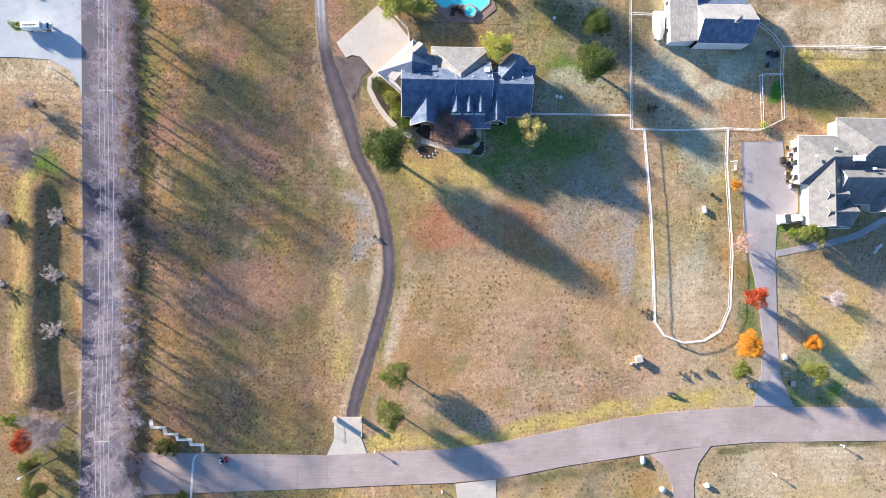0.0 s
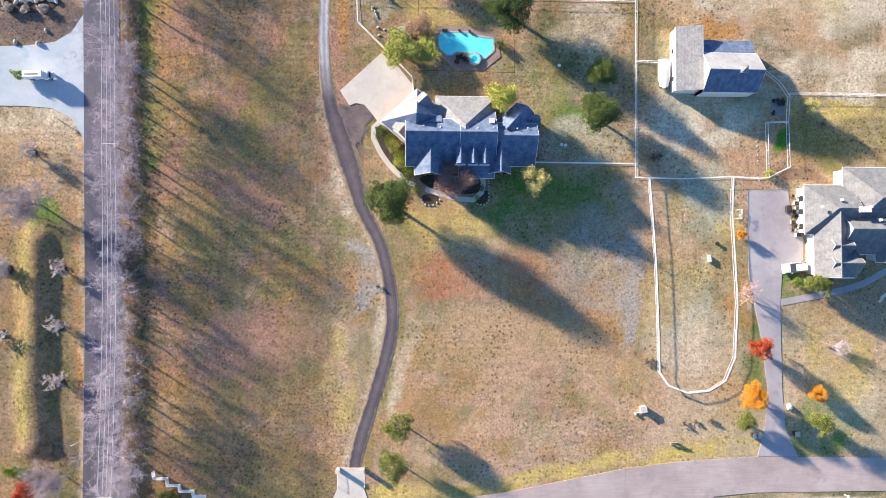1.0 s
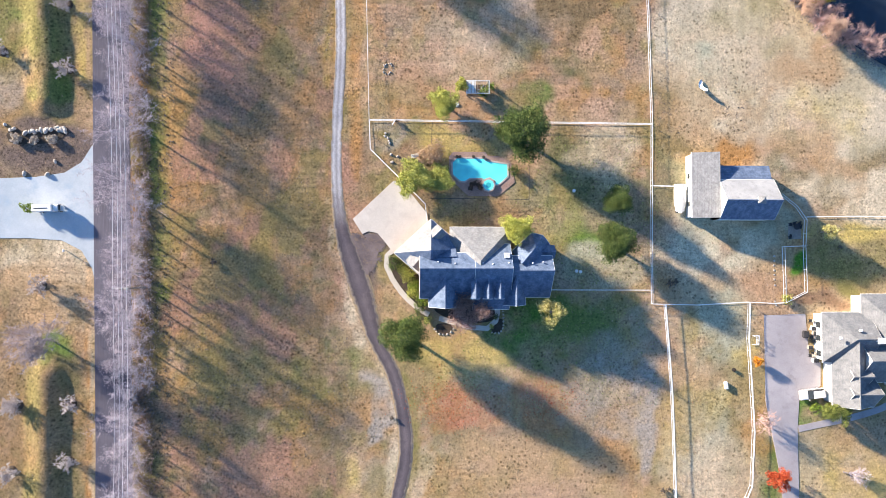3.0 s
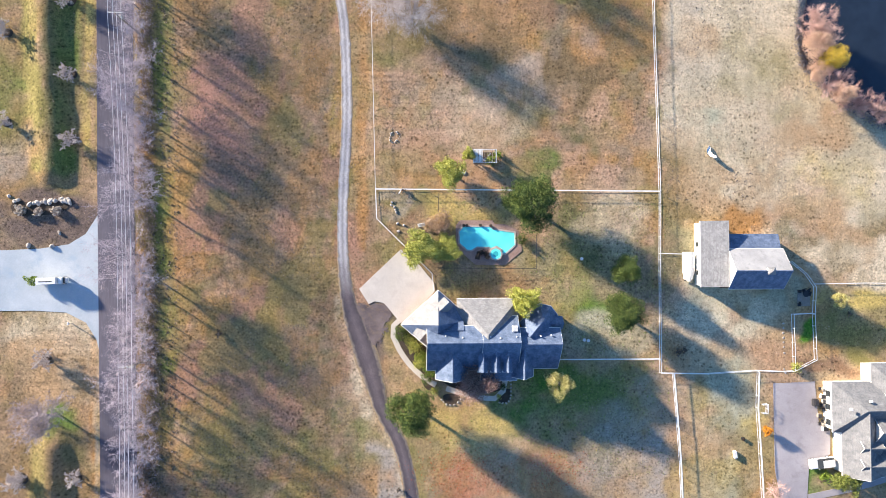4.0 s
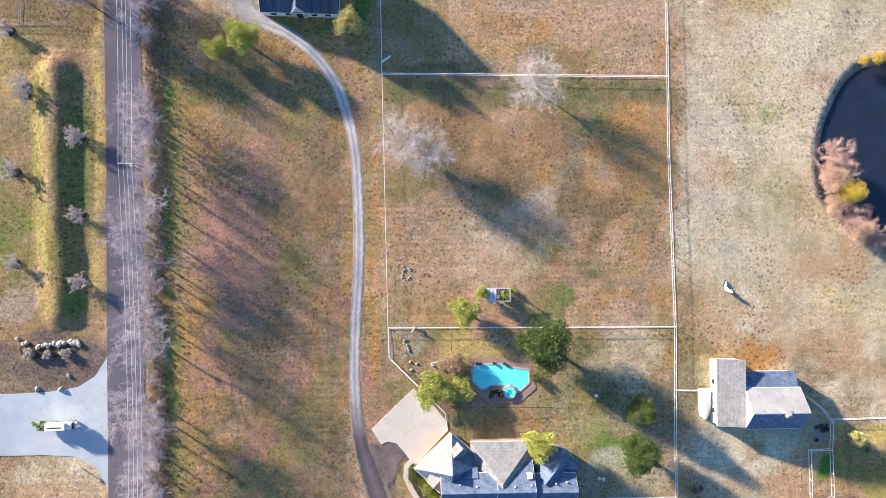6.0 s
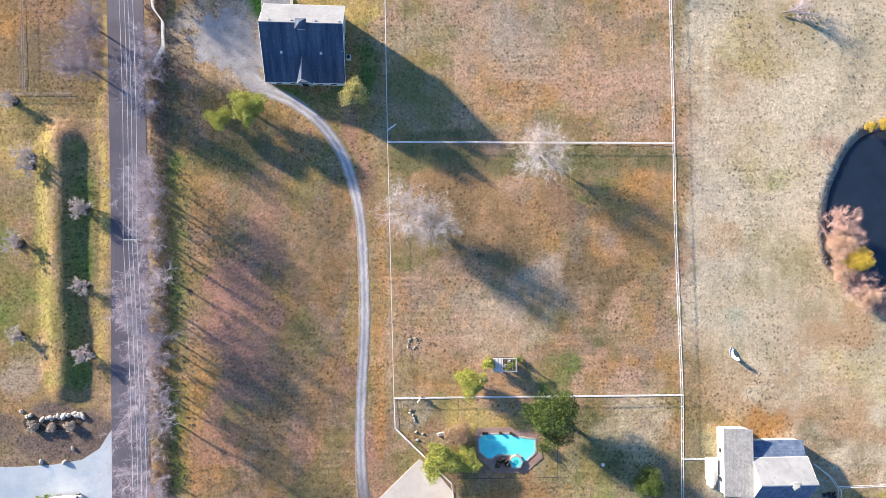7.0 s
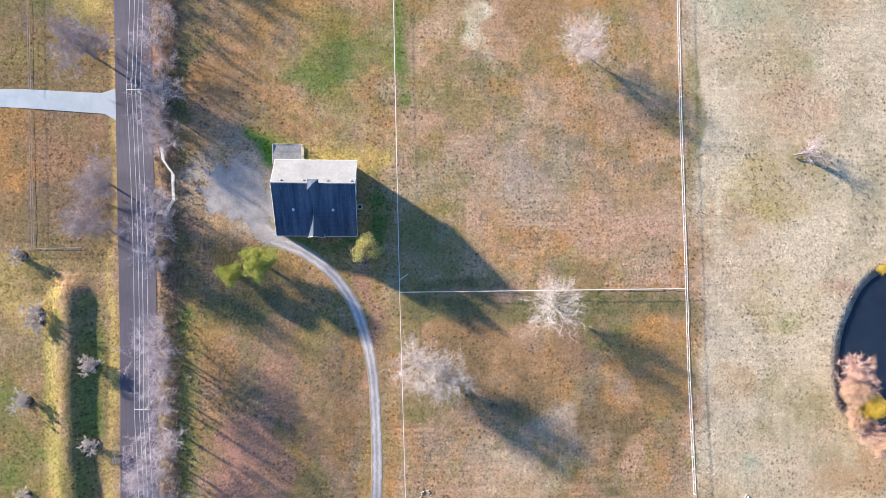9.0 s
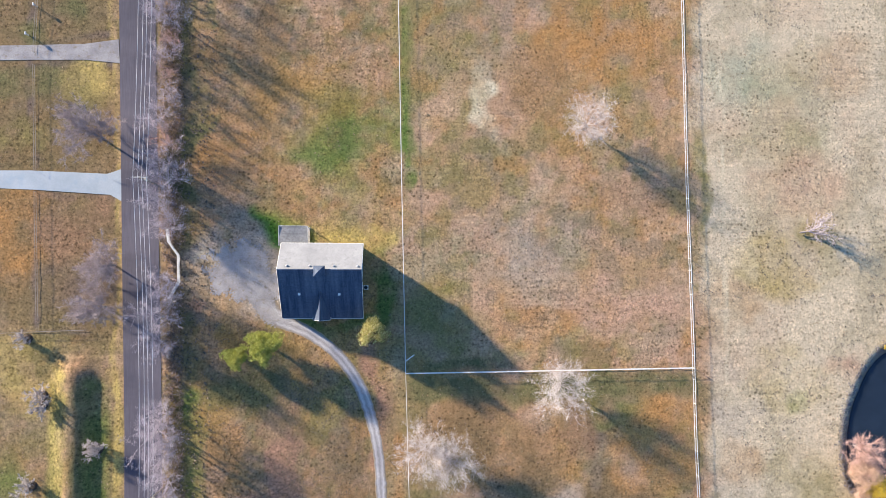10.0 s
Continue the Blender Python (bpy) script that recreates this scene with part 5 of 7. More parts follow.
def barn():
    o = (56.42, 48.60)
    h = House(o, "white barn with grey shingled wings and a shaded roof", 0.0, SIDING, SHINGLE_PALE, name="barn", inset=0.1)
    L = (67.41, 48.63)[0] - o[0]
    s, n = (62.48, 44.88)[1] - o[1], (61.50, 52.66)[1] - o[1]
    # north slope takes the sunlit tone, south slope the shaded one
    h.gable(0.0, L, s, n, 3.7, 6.9, mid=(s + n) / 2 - 0.4, roof=SHINGLE, far_roof=SUNLIT_ROOF)
    # west wing: a single slope
    x0, y1 = (51.39, 58.06)
    x0, y1 = x0 - o[0], y1 - o[1]
    y0 = (51.88, 45.23)[1] - o[1]
    x1 = (55.93, 51.61)[0] - o[0]
    bm = bmesh.new()
    slab_face(bm, [(x0, y0, 2.8), (x0, y1, 2.8), (0.05, y1, 4.1), (0.05, y0, 4.1)])
    h.put("roof_slope", bm, SHINGLE_PALE)
    h.walls(x0 - 0.25, 0.4, y0, y1, 2.9, 0.3)
    h.put("wall", box(-0.15, (y0 + y1) / 2, 2.0, 0.2, y1 - y0 - 0.6, 4.0), SIDING)
    h.put("fascia", box(x0, (y0 + y1) / 2, 2.7, 0.08, y1 - y0, 0.25), WHITE)
    for wy in (y0 + 2.8, y1 - 4.5):
        h.window(x0 + 0.02, wy, 1.5, 0.9, 0.9, 90)
    # north lean-to
    lx1, ly = (67.10, 55.59)
    lx1, ly = lx1 - o[0], ly - o[1]
    bm = bmesh.new()
    slab_face(bm, [(x1, n - 0.3, 3.6), (lx1, n - 0.3, 3.6), (lx1, ly, 2.6), (x1, ly, 2.6)])
    h.put("lean_to_roof", bm, SHINGLE)
    h.walls(x1 + 0.2, lx1, n - 0.8, ly, 2.5, 0.3)
    cx, cy = L / 2 + 1.0, (s + n) / 2 - 0.4
    cup = h.put("cupola", box(cx, cy, 6.95, 1.0, 1.0, 1.1, 0, 0.03), SIDING)
    bm = bmesh.new()
    for k, q in (((-1, -1), (1, -1)), ((1, -1), (1, 1)), ((1, 1), (-1, 1)), ((-1, 1), (-1, -1))):
        slab_face(bm, [(cx + 0.72 * k[0], cy + 0.72 * k[1], 7.45), (cx + 0.72 * q[0], cy + 0.72 * q[1], 7.45), (cx, cy, 8.0)], 0.08)
    h.put("cupola_roof", bm, SHINGLE_PALE, "", cup)
    for wx in (2.0, 5.0, 8.0):
        h.window(wx, s + 0.38, 1.6, 1.4, 1.5)
    # a covered boat beside it
    bx, by = (49.87, 49.18)
    b = thing("boat", (bx, by, 0), "boat under a white cover on a trailer by the barn", "boat")
    bm = bmesh.new()
    rows = []
    for k in range(13):
        v = k / 12
        w = 1.25 * min(1, (0.25 + 2.6 * v) if v < 0.35 else 1.0) * (1 if v < 0.9 else 0.93)
        rows.append([bm.verts.new((bx + w * math.cos(a), by - 2.9 + 5.8 * v, 0.75 + 0.75 * math.sin(a) * (0.8 + 0.2 * v))) for a in np.linspace(0, math.pi, 11)])
    for a, c in zip(rows, rows[1:]):
        for k in range(10):
            bm.faces.new((a[k], a[k + 1], c[k + 1], c[k]))
    bm.faces.new(rows[0]), bm.faces.new(rows[-1][::-1])
    part("cover", bm, COVER, b)
    part("hull", box(bx, by, 0.6, 1.9, 5.2, 0.5, 0, 0.2), WHITE, b)
    part("trailer_frame", box(bx, by, 0.33, 1.5, 5.6, 0.1), DARK, b)
    for sx in (-0.85, 0.85):
        part("wheel", tube((bx + sx - 0.1, by, 0.28), (bx + sx + 0.1, by, 0.28), 0.3, 0.3, 14), RUBBER, b)


barn()


def east_house():
    o = (75.54, 21.10)
    h = House(o, "large white-walled house with pale hipped roofs and cross gables", 0.0, SIDING, SHINGLE_MID, name="house")
    def w(p, z=3.2):
        return (p[0] - o[0], p[1] - o[1])
    ax0, ay1 = w((76.94, 26.77))
    ax1, ay0 = w((86.38, 17.01))
    h.gable(ax0, ax1, ay0, ay1, 3.2, 7.0, "x", hip=(4.6, 0))
    cx0, cy0 = w((78.77, 8.53))
    cx1, cy1 = w((87.33, 17.81))
    h.gable(cy0, cy1 + 3.5, cx0, cx1, 3.2, 6.6, "y", mid=cx0 + 3.2)
    bx0, by1 = w((84.79, 30.33))
    h.gable(bx0, bx0 + 16, ay0 + 0.5, by1, 3.4, 7.8, "x", hip=(5.0, 5.0))
    ds, dm = w((89.08, 13.08))[1], w((85.97, 17.83))[1]
    h.gable(cx1 - 3.5, cx1 + 22, ds, dm + 4.5, 3.2, 7.6, "x", mid=dm, hip=(0, 4.0))
    h.gable(ds - 1.6, dm - 0.6, cx1 + 4.0, cx1 + 10.5, 3.2, 7.0, "y")
    for dy, x1, half, ze in ((14.7 - o[1], 85.0 - o[0], 2.1, 4.5), (11.3 - o[1], 86.9 - o[0], 3.0, 3.5)):
        h.gable(80.9 - o[0], x1, dy - half, dy + half, ze, 6.55, "x")
    for vx, vy, vz in ((3.0, 1.0, 6.4), (7.0, 2.4, 6.3), (10.0, 0.5, 6.6), (12.0, 1.0, 7.4), (14.0, -1.5, 7.2)):
        h.box_vent(vx, vy, vz, 0.5, 0.5)
    h.put("skylight", box(86.46 - o[0], 21.6 - o[1], 7.2, 2.2, 1.1, 0.5), WHITE)
    for wy in (ay0 + 1.6, ay0 + 4.6, ay0 + 7.2):
        h.window(ax0 + 0.4, wy, 1.6, 1.1, 1.3, 90)
    # clutter along the west wall
    rng = random.Random(5)
    for k, (px, py) in enumerate([(76.43, 24.90), (76.87, 23.40), (76.60, 21.66), (77.21, 22.36), (77.06, 20.85), (76.21, 19.58), (76.30, 17.96), (77.22, 17.04), (76.78, 18.42)]):
        s = rng.uniform(0.6, 1.0)
        it = thing("storage_bin" if k % 2 else "patio_chair", (px, py, 0), "grey storage bin against the white house wall" if k % 2 else "dark patio chair against the white house wall", "bin" if k % 2 else "chair", "clutter by the wall")
        if k % 2:
            part("body", box(px, py, 0.45 * s, s, s * 0.8, 0.9 * s, rng.uniform(0, 90), 0.05), (STONE, SIDING, WOOD)[k % 3], it)
            part("lid", box(px, py, 0.93 * s, s * 1.05, s * 0.85, 0.08, 0, 0.02), DARK, it)
        else:
            part("seat", box(px, py, 0.42, 0.6, 0.6, 0.1, 0, 0.03), DARK, it)
            part("backrest", box(px + 0.3, py, 0.75, 0.1, 0.6, 0.6, 0, 0.03), WOOD, it)
            for sx in (-0.25, 0.25):
                for sy in (-0.25, 0.25):
                    part("leg", box(px + sx, py + sy, 0.2, 0.06, 0.06, 0.42), DARK, it)
    gx, gy = (75.31, 22.23)
    g = thing("grill", (gx, gy, 0), "black lidded grill on the driveway court", "grill")
    part("body", box(gx, gy, 0.55, 1.0, 1.4, 0.9, 0, 0.1), DARK, g)
    part("lid", box(gx, gy, 1.08, 0.8, 1.2, 0.2, 0, 0.08), DARK, g)


east_house()


# ---- pool ----
def pool():
    deck = [(3.93, 57.22), (4.76, 58.27), (11.20, 58.25), (11.58, 57.57), (13.67, 57.49), (15.95, 56.50), (16.44, 55.48), (16.96, 52.27), (13.64, 49.54), (7.76, 49.58), (4.56, 52.52), (4.00, 54.21)]
    water = [(4.49, 56.09), (5.40, 57.10), (10.74, 57.08), (11.27, 56.59), (15.57, 55.97), (15.63, 53.41), (13.65, 51.68), (12.89, 51.69), (13.00, 52.48), (11.94, 53.12), (10.73, 52.68), (10.42, 52.94), (8.15, 52.99), (7.09, 52.32), (6.07, 52.40), (4.60, 53.76)]
    d = thing("pool_deck", (*deck[0], 0), "rose paver deck round the swimming pool", "deck", "", "structure")
    part("paving", prism(deck, -0.3, 0.05), PAVER, d)
    p = thing("swimming_pool", (*water[0], 0), "turquoise swimming pool with pale coping", "pool")
    part("water", prism(water, -0.25, 0.075), POOL, p)
    for a, b in zip(water, water[1:] + water[:1]):
        dx, dy = b[0] - a[0], b[1] - a[1]
        l = math.hypot(dx, dy)
        part("coping", box((a[0] + b[0]) / 2, (a[1] + b[1]) / 2, 0.07, l + 0.1, 0.3, 0.12, math.degrees(math.atan2(dy, dx))), STONE, p)
    sx, sy = (11.71, 51.69)
    s = thing("hot_tub", (sx, sy, 0), "octagonal raised stone spa beside the pool", "spa")
    bm = tube((sx, sy, -0.1), (sx, sy, 0.45), 1.35, 1.35, 8)
    part("rim", bm, STONE, s)
    part("water", tube((sx, sy, 0.3), (sx, sy, 0.46), 1.08, 1.08, 8), POOL, s)
    part("step_ring", tube((sx, sy, 0.3), (sx, sy, 0.468), 0.55, 0.55, 8), pooled("spa_water", (0.05, 0.42, 0.45), 0.1, 0.1, 3.0), s)
    rng = random.Random(2)
    for k, (fx, fy) in enumerate([(8.34, 51.75), (8.98, 52.01), (9.74, 51.67), (10.04, 51.10), (8.14, 51.00)]):
        c = thing("lounge_chair", (fx, fy, 0.05), "dark brown cushioned pool lounge chair", "chair", "chairs by the pool")
        part("seat", box(fx, fy, 0.42, 0.75, 0.9, 0.14, 20 * k, 0.04), MULCH, c)
        part("backrest", box(fx + 0.1, fy + 0.42, 0.68, 0.75, 0.14, 0.55, 20 * k, 0.04), MULCH, c)
        for ox, oy in ((-0.3, -0.35), (0.3, -0.35), (-0.3, 0.35), (0.3, 0.35)):
            part("leg", box(fx + ox, fy + oy, 0.2, 0.06, 0.06, 0.36), DARK, c)
    for k, (fx, fy) in enumerate([(5.51, 57.25), (6.08, 57.25), (8.73, 57.28), (10.74, 57.19)]):
        u = thing("planter", (fx, fy, 0.05), "small dark planter on the pool deck", "planter", "planters by the pool")
        part("pot", tube((fx, fy, 0.05), (fx, fy, 0.5), 0.2, 0.3, 10), DARK, u)
        part("soil", tube((fx, fy, 0.46), (fx, fy, 0.52), 0.24, 0.24, 10), MULCH, u)


pool()

# ---- fences ----
POST = mesh_of(box(0, 0, 0.5, 0.06, 0.06, 1.0), "post")
# rails lie flat and thin, shaped to fit the camera's view from above
RAIL = mesh_of(box(0.5, 0, 0, 1.0, 0.13, 0.012), "rail")
BOARD = mesh_of(box(0.5, 0, 0, 1.0, 0.34, 0.012), "board")
THIN_POST = mesh_of(box(0, 0, 0.5, 0.045, 0.045, 1.0), "thin_post")
THIN_RAIL = mesh_of(box(0.5, 0, 0, 1.0, 0.085, 0.012), "thin_rail")
CAP = mesh_of(box(0.5, 0, 0, 1.0, 0.14, 0.02), "cap_board")
COLOURED = {}


def in_colour(me, material):
    key = (me.name, material.name)
    if key not in COLOURED:
        COLOURED[key] = me.copy()
        COLOURED[key].materials.append(material)
    return COLOURED[key]


def fence(pts, label, height=1.1, gap=2.4, rails=4, material=WHITE, post=POST, rail=RAIL, cap=False, sway=0.03, seed=0, top=None):
    rng = random.Random(seed)
    f = thing("fence", (*pts[0], 0), label, "fence", "field fences")
    post, rail, wide, capm = in_colour(post, material), in_colour(rail, material), in_colour(top or rail, material), in_colour(CAP, material)
    for (ax, ay), (bx, by) in zip(pts, pts[1:]):
        l = math.hypot(bx - ax, by - ay)
        n = max(1, round(l / gap))
        deg = math.degrees(math.atan2(by - ay, bx - ax))
        for k in range(n + 1):
            t = k / n
            if k < n or (bx, by) == pts[-1]:
                part_at("post", post, f, pose(ax + (bx - ax) * t, ay + (by - ay) * t, -0.12, rng.uniform(-2, 2), rng.uniform(-2, 2), deg) @ Matrix.Diagonal((1, 1, height + 0.2, 1)))
            if k < n:
                for r in range(rails):
                    z = height * (0.16 + 0.8 * r / max(1, rails - 1) if rails > 1 else 0.96) + rng.uniform(-sway, sway)
                    part_at("rail", wide if r == rails - 1 else rail, f, pose(ax + (bx - ax) * t, ay + (by - ay) * t, z, 0, rng.uniform(-0.4, 0.4), deg) @ Matrix.Diagonal((l / n, 1, 1, 1)))
                if cap:
                    part_at("cap_board", capm, f, pose(ax + (bx - ax) * t, ay + (by - ay) * t, height + 0.03, 0, 0, deg) @ Matrix.Diagonal((l / n, 1, 1, 1)))
    return f


WF = "white painted post-and-rail fence across dry grass"
cross, fcr, f2r = (44.11, 28.36), (44.37, 64.10), (43.51, 113.51)
fcl, f2l = (-11.62, 64.23), (-12.84, 113.23)
top_r, top_l = (43.33, 194.21), (-14.17, 192.80)
fence([cross, (44.17, 48.33), fcr], WF, rails=2, seed=1)
fence([fcr, (43.53, 97.54), f2r], WF, rails=2, seed=2)
fence([f2r, (43.20, 149.28), top_r], WF, rails=2, seed=3)
fence([(23.9, 31.15), (44.15, 31.08)], WF, rails=2, seed=4)
fence([fcl, fcr], WF, rails=2, seed=5)
fence([f2l, f2r], WF, rails=2, seed=6)
fence([f2l, (-13.50, 149.10), top_l], WF, rails=1, post=THIN_POST, seed=7)
fence([fcl, f2l], WF, rails=1, post=THIN_POST, rail=THIN_RAIL, seed=8)
fence([fcl] + [(-11.39, 58.51), (-5.46, 52.67), (-0.70, 47.90), (-0.38, 44.67)], WF, rails=2, seed=9)
fence([cross] + [(46.52, 28.27), (53.43, 28.12), (63.42, 28.68), (69.14, 28.40), (71.13, 28.54), (75.52, 30.66), (75.33, 39.66), (75.67, 45.12), (73.83, 47.75), (70.70, 50.25)], WF, rails=2, seed=10)
fence([(75.69, 45.70), (86.61, 45.89), (97.13, 45.72), (113.09, 45.65)], WF, rails=2, seed=11)
fence([(71.13, 28.54), (71.11, 34.06), (70.98, 39.71), (75.34, 39.89)], WF, rails=2, seed=12)
fence([(44.24, 51.80), (49.10, 51.67)], WF, rails=2, seed=13)
LOOP = [tuple(p) for p in [(46.63, 28.16), (47.23, 20.10), (47.81, 11.07), (48.06, 3.19), (48.36, -10.24), (50.15, -12.93), (54.01, -14.40), (58.37, -13.98), (61.62, -12.09), (63.65, -7.50), (64.29, 3.20), (63.78, 14.54), (63.42, 21.37), (63.77, 28.46)]]
fence(LOOP, "white fence of flat-laid boards looping round a paddock", height=1.1, rails=2, seed=14, top=BOARD)
fence([(64.59, 21.95), (65.53, 22.07), (65.38, 20.24), (64.56, 20.24)], "small white gate pen on the paddock fence", gap=1.0, rails=3, seed=15)
fence([(-12.83, 115.57), (-11.22, 116.73)], "open white field gate", gap=1.9, rails=4, seed=16)
fence([(-7.19, 63.36), (-6.54, 64.23)], "open white garden gate", gap=1.2, rails=3, seed=17)
fence([tuple(p) for p in [(-57.64, 140.88), (-57.30, 138.49), (-55.48, 135.92), (-55.32, 130.94), (-56.95, 127.90)]], "cream curved entrance fence of wide boards", height=1.5, rails=6, cap=True, material=SIDING, gap=1.6, seed=18)
fence([(-49.24, -28.34), (-49.01, -29.72), (-46.70, -29.75), (-46.48, -31.03), (-44.38, -31.05), (-44.15, -32.12), (-41.84, -32.15), (-41.62, -33.11), (-39.62, -33.14), (-39.39, -34.41)], "white zigzag entrance fence of boards", height=1.5, rails=6, cap=True, gap=1.2, seed=19)
DF = "thin dark metal fence round the pool garden"
fence([(0.62, 63.79), (0.50, 59.78)] , DF, 1.1, 2.2, 1, DARK, THIN_POST, THIN_RAIL, False, seed=20)
fence([(-0.16, 48.97), (19.61, 48.84), (19.64, 55.37)], DF, 1.1, 2.2, 1, DARK, THIN_POST, THIN_RAIL, False, seed=21)
TF = "weathered grey timber fence along the pasture"
fence([(-82.74, 188.92), (-83.15, 174.68)], TF, 0.8, 2.6, 2, WOOD, THIN_POST, THIN_RAIL, False, seed=22)
fence([(-83.08, 172.29), (-82.27, 152.08)], TF, 0.8, 2.6, 2, WOOD, THIN_POST, THIN_RAIL, False, seed=23)
fence([(-82.15, 148.04), (-80.98, 122.05)], TF, 0.8, 2.6, 2, WOOD, THIN_POST, THIN_RAIL, False, seed=24)
fence([(-91.15, 121.54), (-80.97, 121.85), (-72.10, 122.07)], TF, 0.8, 2.6, 2, WOOD, THIN_POST, THIN_RAIL, False, seed=25)
fence([(-14.63, -28.12), (-14.61, -32.10)], "white driveway entrance rail", 0.6, 2.0, 1, seed=26)
fence([(-9.56, -28.18), (-9.54, -32.17)], "white driveway entrance rail", 0.6, 2.0, 1, seed=27)

# ---- poles and wires ----
POLE_TOPS = [(-53.61, -29.93), (-53.99, 31.76), (-56.67, 93.70), (-58.86, 148.94)]
POLE_TOPS = [(POLE_TOPS[0][0] + 0.5, POLE_TOPS[0][1] - 70)] + POLE_TOPS + [(POLE_TOPS[3][0] - 0.3, POLE_TOPS[3][1] + 60)]
OFFS = (-1.15, -0.3, 0.35, 1.15)


def utility_pole(x, y):
    p = thing("utility_pole", (x, y, 0), "weathered timber utility pole with a crossarm", "utility pole", "poles along the road")
    part("pole", tube((x, y, -0.3), (x, y, 10.6), 0.17, 0.12, 10), POLE, p)
    part("crossarm", box(x, y + 0.16, 10.45, 2.6, 0.12, 0.14), SIDING, p, "bleached crossarm")
    for o in OFFS:
        part("insulator", tube((x + o, y + 0.16, 10.5), (x + o, y + 0.16, 10.75), 0.07, 0.05, 8), WHITE, p)
    part("transformer", tube((x + 0.42, y, 8.6), (x + 0.42, y, 9.5), 0.26, 0.26, 12), STONE, p)


for px, py in POLE_TOPS:
    utility_pole(px, py)
def cable(pts, r, sides=4):
    """One continuous round cable through the points."""
    bm = bmesh.new()
    rings = []
    for i, p in enumerate(pts):
        q = (Vector(pts[min(i + 1, len(pts) - 1)]) - Vector(pts[max(i - 1, 0)])).to_track_quat("Z", "X")
        rings.append([bm.verts.new(Vector(p) + q @ Vector((r * math.cos(k * math.tau / sides), r * math.sin(k * math.tau / sides), 0))) for k in range(sides)])
    for a, b in zip(rings, rings[1:]):
        for k in range(sides):
            bm.faces.new((a[k], a[(k + 1) % sides], b[(k + 1) % sides], b[k]))
    return bm


for o in OFFS:
    pts = []
    for (ax, ay), (bx, by) in zip(POLE_TOPS, POLE_TOPS[1:]):
        pts += [(ax + (bx - ax) * i / 10 + o, ay + (by - ay) * i / 10 + 0.16, 10.75 - 1.1 * 4 * (i / 10) * (1 - i / 10)) for i in range(10)]
    single("power_line", cable(pts + [(POLE_TOPS[-1][0] + o, POLE_TOPS[-1][1] + 0.16, 10.75)], 0.035), ALU, "bright overhead power line along the road", "cable", "", "power lines")
x, y = (-66.83, -35.48)
yard = thing("utility_pole", (x, y, 0), "slender pale service pole in the yard", "utility pole")
part("pole", tube((x, y, -0.3), (x, y, 10.3), 0.16, 0.11, 10), POLE, yard)
part("lamp_arm", tube((x, y, 9.9), (x - 0.9, y - 0.5, 10.1), 0.05, 0.04, 6), ALU, yard)
part("lamp_head", box(x - 1.0, y - 0.55, 10.1, 0.6, 0.3, 0.15, 30, 0.03), WHITE, yard)


# ---- trees ----
def bare_mesh(seed, h, spread, twigs, thick=1.0, upright=0.6, limbs=6, depth=3, reach=0.5, fork=0.22, stem=1.0, haze=0, blade=0.02):
    """Trunk and a spray of bare limbs, as two meshes in the tree's own metres."""
    rng = np.random.RandomState(seed)
    trunk, wood = bmesh.new(), [[], []]

    def seg(a, b, r0, r1):
        d = b - a
        d = d / np.linalg.norm(d)
        u = np.cross(d, (0.3, 0.9, 0.31))
        u /= np.linalg.norm(u)
        v = np.cross(d, u)
        base = len(wood[0])
        for p, r in ((a, r0), (b, r1)):
            for k in range(3):
                c, s = math.cos(k * 2.0944), math.sin(k * 2.0944)
                wood[0].append(tuple(p + r * (u * c + v * s)))
        for k in range(3):
            j = (k + 1) % 3
            wood[1].append((base + k, base + j, base + 3 + j, base + 3 + k))

    def grow(p, d, length, r, level):
        if level == depth:
            for k in range(1 + haze):
                e = (d + rng.normal(0, 0.12 + 0.3 * k, 3) + np.array((0, 0, 0.08))) * length * (1.25 - 0.3 * k)
                w = np.cross(e, rng.normal(0, 1, 3))
                w *= blade / np.linalg.norm(w)
                base = len(wood[0])
                wood[0].extend([tuple(p - w), tuple(p + w), tuple(p + e)])
                wood[1].append((base, base + 1, base + 2))
            return
        n = 3
        for i in range(n):
            d = d + rng.normal(0, 0.16, 3) + np.array((0, 0, 0.05))
            d /= np.linalg.norm(d)
            q = p + d * length / n
            seg(p, q, r, r * 0.78)
            r *= 0.78
            p = q
            if level < depth:
                for _ in range(twigs if level == depth - 1 else 2):
                    e = d * 0.75 + rng.normal(0, 0.55, 3)
                    e /= np.linalg.norm(e)
                    grow(p, e, length * rng.uniform(0.42, 0.62), max(r * 0.55, 0.012 * thick), level + 1)

    fork = h * fork
    tube((0, 0, -0.2), (0, 0, fork), 0.028 * h * thick * stem, 0.02 * h * thick * stem, 7, trunk)
    for k in range(limbs):
        a = k * math.tau / limbs + rng.uniform(-0.4, 0.4)
        lean = spread / h * rng.uniform(0.5, 1.1)
        d = np.array((math.cos(a) * lean, math.sin(a) * lean, upright * rng.uniform(0.7, 1.2)))
        d /= np.linalg.norm(d)
        grow(np.array((0, 0, fork * rng.uniform(0.7, 1.0))), d, h * reach * rng.uniform(0.8, 1.1), 0.014 * h * thick, 0)
    return trunk, wood


